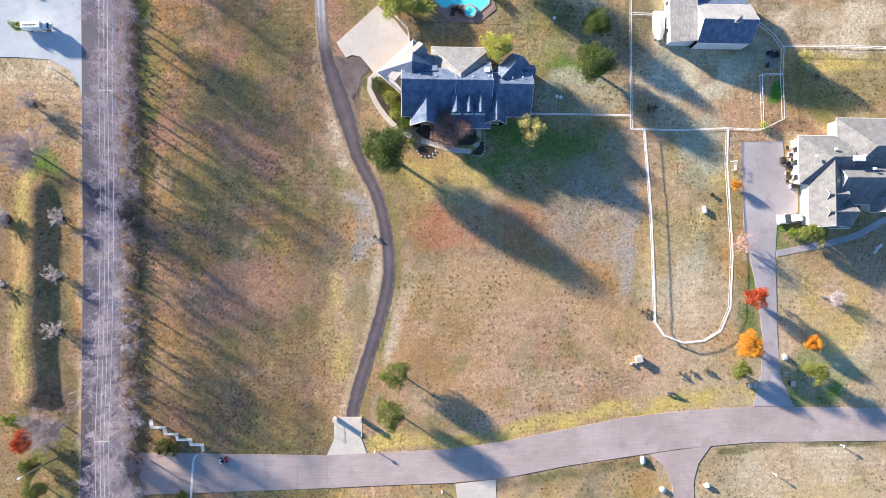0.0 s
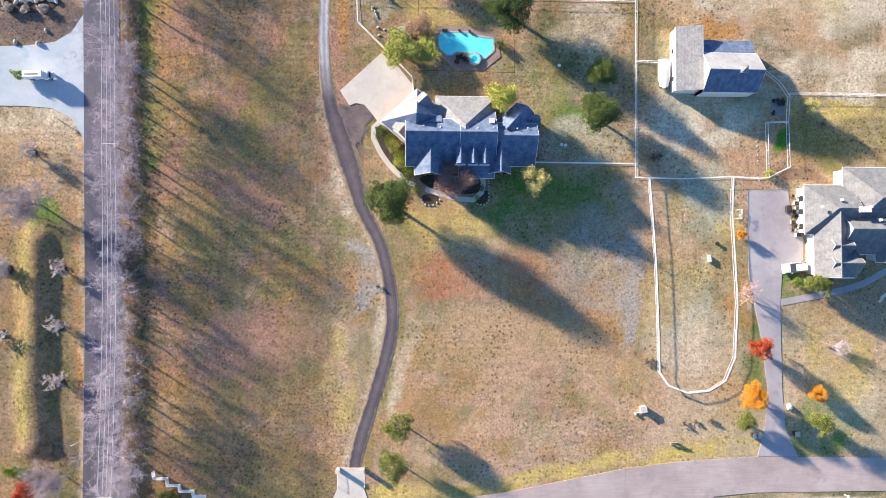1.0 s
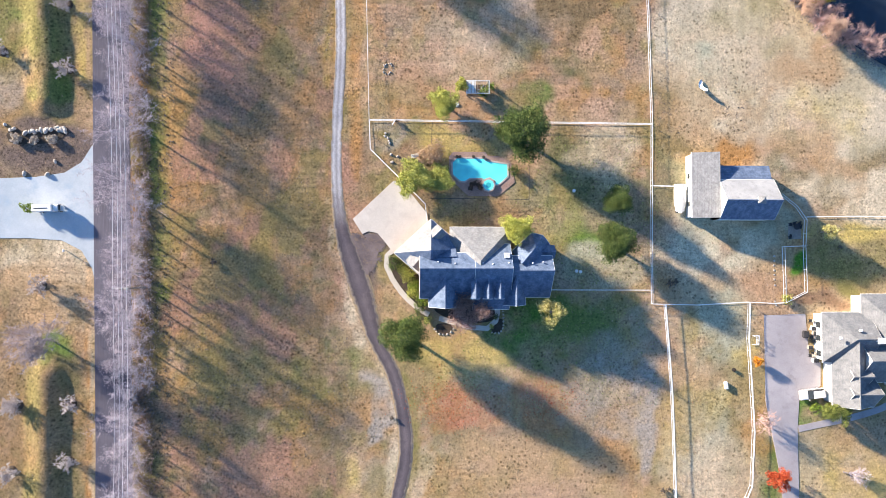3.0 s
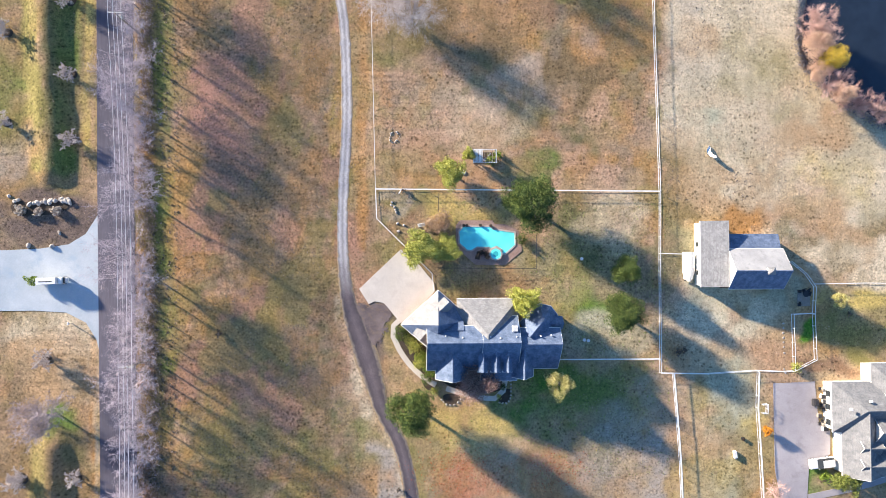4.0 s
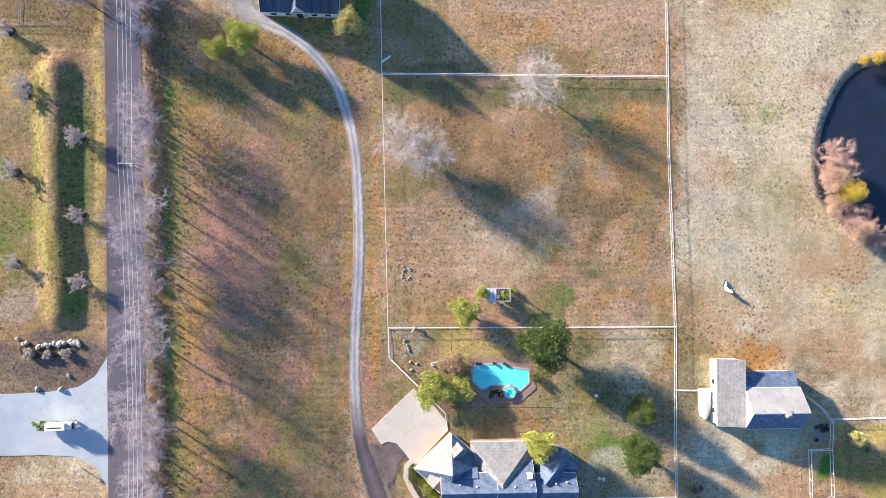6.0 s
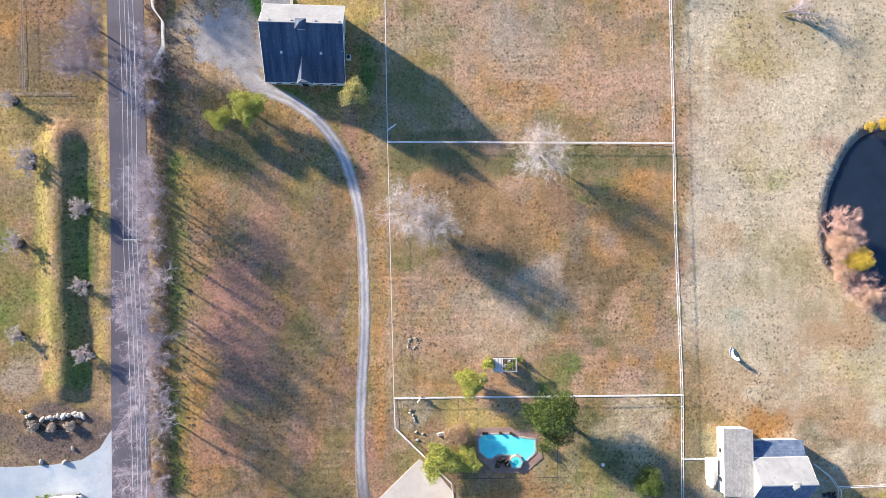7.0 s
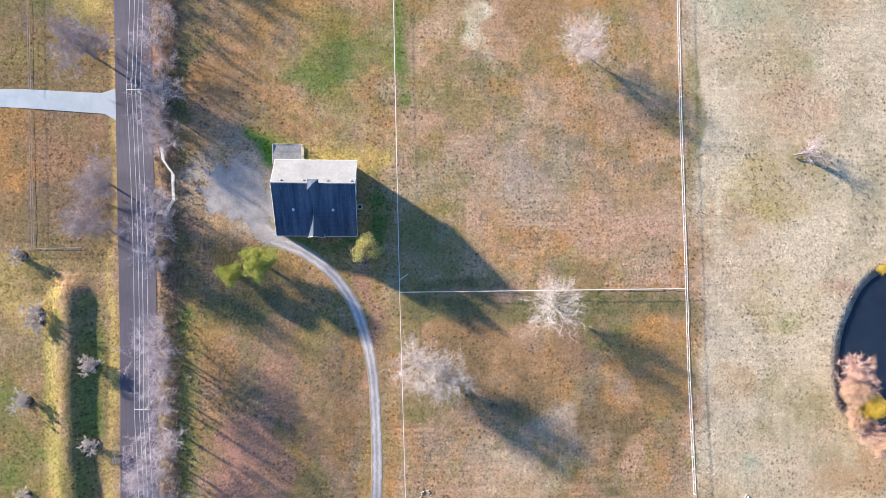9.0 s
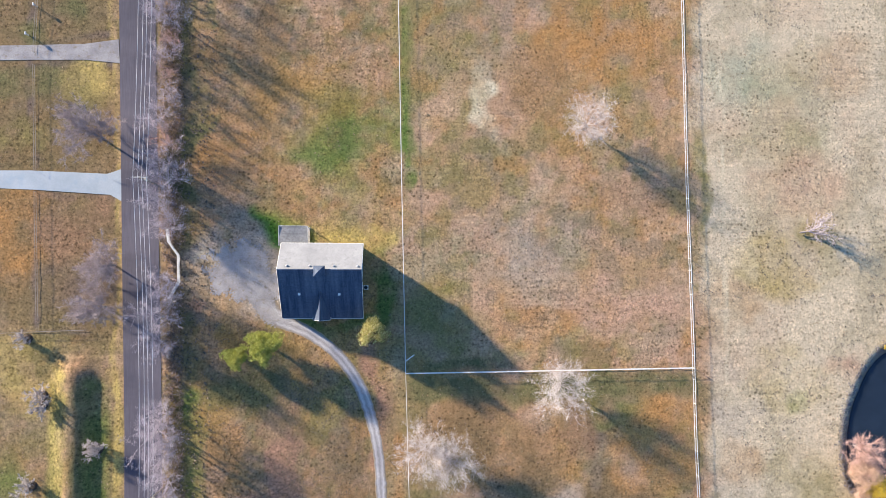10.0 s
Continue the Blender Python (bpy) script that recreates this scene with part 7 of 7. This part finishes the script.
bed_z = 0.03
single("planting_bed", prism([tuple(p) for p in smooth([(-80.14, 60.64), (-79.74, 61.52), (-78.38, 61.76), (-75.97, 61.05), (-73.91, 61.40), (-71.52, 61.97), (-69.28, 62.21), (-68.75, 61.50), (-69.76, 60.26), (-71.47, 59.38), (-73.53, 59.03), (-75.93, 58.93), (-78.33, 58.94), (-79.70, 59.40)], 0.8, True)], -0.2, bed_z), MULCH, "dark mulched planting bed by the side road", "planting bed")
for k, p in enumerate([(-79.40, 61.62), (-78.79, 61.83), (-76.65, 61.05), (-75.80, 61.26), (-75.22, 61.40), (-74.43, 61.47), (-73.75, 61.61), (-72.89, 61.54), (-72.44, 61.83), (-71.93, 61.75), (-71.17, 61.97), (-70.76, 62.11), (-70.06, 61.75), (-69.62, 61.96), (-69.27, 61.50), (-80.45, 62.58), (-76.68, 53.23), (-72.40, 53.14), (-71.07, 55.67), (-70.48, 61.68), (-74.94, 61.05)]):
    rock(p, 40 + k, 0.42 + 0.2 * ((k * 7) % 5) / 4, "pale field stone edging the mulched bed", "bed stones")
ball = shrub(521, 1.1, 1.4, LEAF_SILVER, "pale rounded grass shrub in the mulched bed", 20, 60, 0.16)
stand(ball, (-78.10, 60.01), 0, 0.85)
more(ball, (-74.96, 59.65), 90, 0.85)
more(ball, (-71.55, 59.93), 40, 0.95)
# white blocks of unknown kind by the drives, given boulder forms
for k, p in enumerate([(45.84, -37.65), (49.76, -43.36), (58.70, -42.74), (75.14, -17.49)]):
    rock(p, 70 + k, 0.75, "white block of unknown kind beside a driveway, built as a boulder", "driveway boulders", SIDING, 0.7)
for k, p in enumerate([(-8.48, 61.75), (-8.03, 60.81), (-7.65, 59.80), (-7.42, 57.63), (-7.20, 56.13), (-6.15, 57.25), (-8.59, 61.19), (-7.84, 60.25)]):
    rock(p, 80 + k, 0.3, "pale garden stone in the rough corner", "garden stones")
for k, p in enumerate([(69.44, 37.82), (69.42, 36.89), (69.29, 35.96), (69.39, 35.03), (69.38, 34.10), (69.36, 33.17), (69.46, 32.01), (69.40, 28.77), (69.62, 28.07)]):
    rock(p, 95 + k, 0.24, "flat stepping stone in the yard grass", "stepping stones", STONE, 0.25)


def mailbox(at, deg=0.0):
    x, y = at
    t = thing("mailbox", (x, y, 0), "white mailbox on a post at a drive mouth", "mailbox", "street mailboxes")
    part("post", box(x, y, 0.5, 0.12, 0.12, 1.1), WHITE, t)
    bm = box(0, 0, 1.15, 0.3, 0.62, 0.3, 0, 0.08)
    bmesh.ops.transform(bm, matrix=pose(x, y, 0, 0, 0, deg), verts=bm.verts)
    part("box", bm, WHITE, t)


for p, d in (((-6.89, -34.88), 0), ((6.06, -42.80), 0), ((86.41, -35.13), 0), ((72.38, -40.63), 20), ((-68.70, 38.68), 0), ((-83.1, 183.69), 10), ((-84.39, 178.04), 0)):
    mailbox(p, d)


def pillar(at, material=STONE, h=1.5, w=0.65):
    x, y = at
    t = thing("gate_pillar", (x, y, 0), "stone driveway pillar with a flat cap", "pillar", "driveway pillars")
    part("shaft", box(x, y, h / 2 - 0.1, w, w, h), material, t)
    part("cap", box(x, y, h, w + 0.2, w + 0.2, 0.14, 0, 0.03), CONCRETE, t)


for p in [(-14.54, -28.70), (-9.86, -28.76)]:
    pillar(p)
for p in [(67.57, -22.96), (68.27, -22.97), (76.22, -22.70)]:
    pillar(p, MULCH, 1.1, 0.8)


def pergola():
    a, b, c, e = [(7.27, 71.74), (11.62, 71.75), (11.61, 69.29), (7.26, 69.28)]
    x0, x1, y0, y1 = a[0], b[0], c[1], a[1]
    t = thing("pergola", ((x0 + x1) / 2, (y0 + y1) / 2, 0), "grey timber garden pergola with slats", "pergola")
    for x in (x0 + 0.15, x1 - 0.15):
        for y in (y0 + 0.15, y1 - 0.15):
            part("post", box(x, y, 1.1, 0.14, 0.14, 2.3), WOOD, t)
    for y in (y0, y1):
        part("beam", box((x0 + x1) / 2, y, 2.25, x1 - x0 + 0.3, 0.16, 0.18), SIDING, t)
    for x in (x0, x1):
        part("beam", box(x, (y0 + y1) / 2, 2.25, 0.16, y1 - y0 - 0.16, 0.18), SIDING, t)
    for k in range(6):
        part("slat", box(x0 + 0.25 + 0.27 * k, (y0 + y1) / 2, 2.38, 0.2, y1 - y0 + 0.2, 0.05), SIDING, t)
    for k in range(5):
        part("slat", box(x0 + 2.1 + 0.5 * k, (y0 + y1) / 2, 2.38, 0.05, y1 - y0 + 0.2, 0.05), WOOD, t)
    for k, (cx, cy) in enumerate(((x0 + 2.4, y0 + 0.8), (x0 + 3.3, y0 + 1.6), (x0 + 3.7, y0 + 0.7))):
        chair = thing("garden_chair", (cx, cy, 0.05), "pale lilac garden chair under the pergola", "chair", "chairs under the pergola")
        part("seat", box(cx, cy, 0.45, 0.55, 0.55, 0.07, 30 * k, 0.02), LILAC, chair)
        part("backrest", box(cx, cy + 0.27, 0.75, 0.55, 0.06, 0.5, 30 * k, 0.02), LILAC, chair)
        for ox in (-0.2, 0.2):
            for oy in (-0.2, 0.2):
                part("leg", box(cx + ox, cy + oy, 0.24, 0.05, 0.05, 0.4), LILAC, chair)
    single("patio_floor", prism([(x0 + 0.1, y0 + 0.1), (x1 - 0.1, y0 + 0.1), (x1 - 0.1, y1 - 0.1), (x0 + 0.1, y1 - 0.1)], -0.2, 0.05), MULCH, "dark floor sheet under the pergola", "floor", "structure")


pergola()


def lid(at, r, label):
    x, y = at
    t = thing("tank_lid", (x, y, 0), label, "tank lid")
    part("ring", tube((x, y, -0.1), (x, y, 0.1), r, r, 18), CONCRETE, t)
    part("cover", tube((x, y, 0.05), (x, y, 0.14), r * 0.75, r * 0.75, 18), WHITE, t)


for p in [(29.20, 34.83), (29.98, 34.71), (28.77, 50.75)]:
    lid(p, 0.36, "white round tank lid in the lawn")
lid((5.48, 67.63), 0.5, "white round bird bath by the pergola")


def well_head():
    x, y = (45.15, -17.60)
    t = thing("well_head", (x, y, 0), "white well head with a pipe in the lawn", "well")
    part("housing", box(x, y, 0.5, 1.2, 1.2, 1.0, 10, 0.06), SIDING, t)
    part("top", box(x, y, 1.03, 1.3, 1.3, 0.1, 10, 0.02), CONCRETE, t)
    part("pipe", tube((x - 0.3, y - 0.6, 0.25), (x - 1.3, y - 0.9, 0.25), 0.1, 0.1, 8), ALU, t)
    part("valve_box", box(x - 1.4, y - 1.0, 0.25, 0.4, 0.5, 0.5, 20, 0.04), STONE, t)


well_head()


def bench(at, deg, material, label):
    m = pose(at[0], at[1], 0, 0, 0, deg)
    t = thing("bench", (at[0], at[1], 0), label, "bench")

    def put(name, bm):
        bmesh.ops.transform(bm, matrix=m, verts=bm.verts)
        part(name, bm, material, t)

    for k in range(3):
        put("slat", box(0, -0.2 + 0.2 * k, 0.45, 1.5, 0.15, 0.05))
    put("backrest", box(0, 0.33, 0.75, 1.5, 0.06, 0.45))
    for sx in (-0.65, 0.65):
        put("leg", box(sx, 0, 0.22, 0.08, 0.55, 0.45))


bench((-2.73, 57.25), 10, WHITE, "white slatted garden bench on bare earth")
bench((51.49, -24.48), 0, WOOD, "grey timber bench on the verge")
bench((95.17, 4.76), 30, WHITE, "white garden bench on the neighbour's lawn")
bench((94.56, 4.06), 50, WHITE, "white garden bench on the neighbour's lawn")

def white_shape():
    """An unidentified white curved shape alone in the pasture; its slide form is made up."""
    x, y = 56.1, 72.0
    t = thing("slide", (x, y, 0), "unidentified white curved shape alone in the pasture", "slide")
    bm, rows = bmesh.new(), []
    for k in range(11):
        v = k / 10
        a = radians(235 - 150 * v)
        c = Vector((x - 0.55 + 1.15 * math.cos(a), y + 0.15 - 1.15 * math.sin(a), 0.12 + 1.0 * v ** 1.3))
        n, w = Vector((math.cos(a), -math.sin(a), 0)), 0.42 - 0.16 * abs(2 * v - 0.9)
        rows.append([bm.verts.new(c + n * o + Vector((0, 0, z))) for o, z in ((-w, 0.16), (-w * 0.7, 0), (w * 0.7, 0), (w, 0.16), (w * 0.8, -0.06), (-w * 0.8, -0.06))])
    for p, q in zip(rows, rows[1:]):
        for k in range(6):
            j = (k + 1) % 6
            bm.faces.new((p[k], p[j], q[j], q[k]))
    bm.faces.new(rows[0]), bm.faces.new(rows[-1][::-1])
    part("curved_shell", bm, CAR_WHITE, t)
    for k in (5, 10):
        v = k / 10
        a = radians(235 - 150 * v)
        for o in (-0.25, 0.25):
            px, py = x - 0.55 + (1.15 + o) * math.cos(a), y + 0.15 - (1.15 + o) * math.sin(a)
            part("leg", tube((px, py, -0.05), (px, py, 0.1 + 1.0 * v ** 1.3), 0.035, 0.035, 6), SIDING, t)


white_shape()


def paddock_object(at, material, label, r=0.45):
    x, y = at
    t = thing("paddock_object", (x, y, 0), label, "tub")
    part("body", tube((x, y, -0.02), (x, y, 0.5), r * 0.85, r, 14), material, t)
    part("feed", tube((x, y, 0.4), (x, y, 0.515), r * 0.82, r * 0.82, 14), MULCH, t)


# two unidentified paddock objects; their tub and trough forms are made up
paddock_object((60.66, 15.24), RUBBER, "unidentified small dark object in the paddock grass", 0.36)
trough = thing("paddock_block", (59.0, 12.2, 0), "unidentified long white object in the paddock grass", "trough")
part("basin", box(59.0, 12.2, 0.28, 0.6, 1.5, 0.6, 8, 0.08), CAR_WHITE, trough)
part("lid", box(59.0, 12.2, 0.585, 0.56, 1.3, 0.05, 8, 0.01), SIDING, trough)


def road_sign(at, deg):
    x, y = at
    t = thing("road_sign", (x, y, 0), "small white road sign on a post at the verge", "sign", "verge signs")
    part("post", tube((x, y, -0.2), (x, y, 2.2), 0.04, 0.04, 6), ALU, t)
    part("panel", box(x, y, 1.9, 0.7, 0.04, 0.6, deg, 0.01), WHITE, t)


road_sign((-63.6, -23.0), 15)
road_sign((-63.9, -26.3), 70)

# stone fire ring in the paddock
fx, fy = (-8.02, 74.63)
for k in range(13):
    a = k * math.tau / 13
    rock((fx + (1.0 + 0.25 * math.sin(5 * k)) * math.cos(a), fy + (1.0 + 0.25 * math.cos(7 * k)) * math.sin(a)), 120 + k, 0.13 + 0.05 * (k % 3), "grey stone of the field fire ring", "fire ring stones")

# barn patio with chairs
px, py = (73.68, 42.90)
single("patio", prism([(72.40, 44.51), (75.02, 44.56), (74.96, 41.28), (72.34, 41.24)], -0.2, 0.04), WOOD, "dark grey paved patio inside the white fence", "patio", "structure")
for k, (cx, cy) in enumerate([(72.63, 44.17), (73.47, 44.41), (74.42, 44.31), (74.65, 43.62), (72.47, 41.59)]):
    c = thing("patio_chair", (cx, cy, 0.04), "dark metal patio chair on the paved patio", "chair", "patio chairs")
    part("seat", box(cx, cy, 0.45, 0.6, 0.6, 0.08, 25 * k, 0.03), DARK, c)
    part("backrest", box(cx, cy + 0.3, 0.75, 0.6, 0.07, 0.55, 25 * k, 0.02), DARK, c)
    for ox in (-0.24, 0.24):
        for oy in (-0.24, 0.24):
            part("leg", box(cx + ox, cy + oy, 0.24, 0.05, 0.05, 0.42), DARK, c)
tx, ty = (73.70, 43.72)
tb = thing("patio_table", (tx, ty, 0.04), "round dark patio table on the paved patio", "table")
part("tabletop", tube((tx, ty, 0.72), (tx, ty, 0.77), 0.6, 0.6, 18), DARK, tb)
part("stem", tube((tx, ty, 0.04), (tx, ty, 0.73), 0.07, 0.05, 8), DARK, tb)

# front beds with stone edging
for pts in ([(1.38, 24.20), (2.50, 24.66), (4.52, 24.45), (4.85, 23.56), (3.62, 22.53), (2.06, 22.63)], [(12.38, 24.30), (13.17, 25.10), (14.41, 25.45), (14.52, 23.64), (13.73, 22.73), (12.38, 22.83)], [(-2.53, 28.66), (-0.29, 26.66), (-0.63, 25.30), (-2.19, 25.96)], [(1.60, 28.25), (13.18, 28.83), (12.38, 25.20), (6.98, 24.93), (2.50, 26.23)], [(-7.56, 37.61), (-4.22, 35.85), (-1.53, 33.63), (-0.86, 29.80), (-2.64, 28.66), (-5.32, 31.55), (-7.11, 34.68)]):
    single("planting_bed", prism([tuple(p) for p in smooth(pts, 0.6, True)], -0.2, 0.015), MULCH, "dark mulched bed beside the garden walk", "planting bed")
k = 200
for pts in ([(4.85, 23.56), (3.62, 22.53), (2.06, 22.63), (1.16, 23.52)], [(14.53, 27.38), (14.64, 25.68), (14.52, 23.64), (13.73, 22.73), (12.38, 22.83)]):
    for p in smooth(pts, 0.55):
        k += 1
        rock((p[0], p[1]), k, 0.24, "pale edging stone of the front bed", "edging stones")

# low dead weeds with long shadows near the street, and a fallen limb
weed = shrub(531, 0.9, 0.7, LEAF_BRUSH, "dry brown weed clump in the lawn", 8, 26, 0.12)
stand(weed, (53.26, -20.47))
for p, sc in (((55.68, -20.27), 0.8), ((59.04, -20.07), 0.9), ((45.83, -8.30), 1.0), ((47.09, -7.96), 0.8), ((58.57, -20.07), 0.7), ((82.68, 39.65), 0.9), ((-7.24, 6.50), 0.8), ((-41.36, 36.44), 1.2), ((-6.43, 64.00), 0.9), ((47.56, 32.32), 1.3), ((48.84, 32.68), 1.1)):
    more(weed, p, 37 * sc, sc)
limb = thing("fallen_limb", (*(82.93, -5.24), 0), "bleached fallen limb lying on the lawn", "branch")
lx, ly = (82.93, -5.24)
trunk, wood = bare_mesh(61, 4.6, 2.6, 2, 1.0, 0.9)
lm = pose(lx, ly, 0.3, 0, 80, -12)
bmesh.ops.transform(trunk, matrix=lm, verts=trunk.verts)
part("trunk", trunk, BARK, limb)
o = new("bare_crown", raw_mesh("bare_crown", [((lm @ Vector(v)).x - lx, (lm @ Vector(v)).y - ly, max((lm @ Vector(v)).z, 0.02)) for v in wood[0]], wood[1], TWIG))
o.parent = limb


# ---- grass tufts and fallen leaves on the open ground ----
def scatter():
    rng = np.random.RandomState(77)

    def spots(n, x0, x1, y0, y1):
        x, y = rng.uniform(x0, x1, n), rng.uniform(y0, y1, n)
        free = pond_depth(x, y) < -1.5
        for poly in KEEP:
            p = np.array(poly)
            inside = np.zeros(n, bool)
            for a, b in zip(p, np.roll(p, -1, 0)):
                inside ^= ((a[1] > y) != (b[1] > y)) & (x < (b[0] - a[0]) * (y - a[1]) / (b[1] - a[1] + 1e-12) + a[0])
            free &= ~inside
        x, y = x[free], y[free]
        return [Vector(p) for p in zip(x, y, land(x, y))]

    def tufts(name, places, size, material, label, tall=0.3):
        verts, faces = [], []
        for p in places:
            s = size * rng.uniform(0.6, 1.5)
            for k in range(5):
                a = rng.uniform(0, math.tau)
                d, w = Vector((math.cos(a), math.sin(a), 0)), Vector((-math.sin(a), math.cos(a), 0)) * s * 0.25
                q = p + d * s * rng.uniform(0, 0.25)
                i = len(verts)
                verts += [tuple(q - w - Vector((0, 0, 0.03))), tuple(q + w - Vector((0, 0, 0.03))), tuple(q + d * s * 0.6 + Vector((0, 0, s * tall * rng.uniform(0.5, 1.0))))]
                faces.append((i, i + 1, i + 2))
        ob = new(name, raw_mesh(name, verts, faces, material))
        tagged(ob, label, "grass", "", "stuff")

    tufts("pasture_tufts", [p for p in spots(5000, 46, 100, 62, 196) if lattice(np.array([p.x]), np.array([p.y]), 7.0, 19)[0] > 0.62], 0.3, LEAF_BRUSH, "brown weed tufts scattered over pale pasture", 0.28)
    tufts("dry_grass", spots(16000, -94, 100, -50, 196), 0.22, GRASS, "short dry grass tufts on the meadows")
    tufts("dry_grass", spots(12000, -56, 46, -30, 190), 0.22, GRASS, "short dry grass tufts on the meadows")
    tufts("pale_grass", spots(14000, -94, 100, -50, 196), 0.22, LEAF_TAN, "bleached short grass tufts on the meadows")
    tufts("meadow_weeds", [p for p in spots(9000, -50, -15, -30, 125) if lattice(np.array([p.x]), np.array([p.y]), 6.0, 29)[0] > 0.5], 0.26, LEAF_BRUSH, "dark dead weeds scattered over the brown meadow", 0.2)
    tufts("green_grass", spots(2500, 0, 46, 8, 62), 0.2, LEAF_GREEN, "green grass tufts on the shaded lawn")
    tufts("verge_weeds", spots(2200, -57.0, -49, -50, 196), 0.34, LEAF_BRUSH, "rank dry weeds along the roadside row", 0.6)

    verts, faces = [], []
    e = np.array([tuple(p)[:2] for p in POND_EDGE * 60])
    out = e - e.mean(0)
    e = e + out / np.linalg.norm(out, axis=1)[:, None] * rng.uniform(-0.5, 1.9, (len(e), 1)) + rng.normal(0, 0.45, e.shape)
    for cx, cy, cz in zip(e[:, 0], e[:, 1], land(e[:, 0], e[:, 1])):
        c, r, i = Vector((cx, cy, cz + 0.02)), rng.uniform(0.06, 0.19), len(verts)
        verts += [tuple(c + Vector(v) * r * rng.uniform(0.7, 1.2)) for v in ((1, 0, 0), (0, 1, 0), (-1, 0, 0), (0, -1, 0), (0, 0, 0.7), (0, 0, -0.5))]
        faces += [(i + a, i + b, i + k) for k in (4, 5) for a, b in ((0, 1), (1, 2), (2, 3), (3, 0))]
    tagged(new("bank_stones", raw_mesh("bank_stones", verts, faces, RUBBLE)), "grey rubble stones along the pond bank", "stones", "", "stuff")

    def litter(at, rx, ry, n, material):
        verts, faces = [], []
        for x, y in zip(rng.normal(at[0], rx, n), rng.normal(at[1], ry, n)):
            i, a = len(verts), rng.uniform(0, math.tau)
            u, v = Vector((math.cos(a), math.sin(a), rng.uniform(-0.3, 0.3))) * rng.uniform(0.06, 0.12), Vector((-math.sin(a), math.cos(a), rng.uniform(-0.3, 0.3))) * 0.06
            p = Vector((x, y, 0.03))
            verts += [tuple(p - u), tuple(p + v), tuple(p + u), tuple(p - v)]
            faces.append((i, i + 1, i + 2, i + 3))
        ob = new("fallen_leaves", raw_mesh("fallen_leaves", verts, faces, material))
        tagged(ob, "fallen autumn leaves lying on the grass", "leaves", "", "stuff")

    litter((4.74, 9.31), 5.0, 3.0, 700, LEAF_RED)
    litter((23.28, 8.81), 3.5, 2.2, 500, LEAF_RED)
    litter((67.82, -15.06), 2.2, 2.2, 250, LEAF_ORANGE)
    litter((35.26, 13.38), 7.0, 6.0, 1500, LEAF_BRUSH)
    litter((-42.37, -28.79), 6.0, 3.5, 1200, LEAF_BRUSH)


scatter()
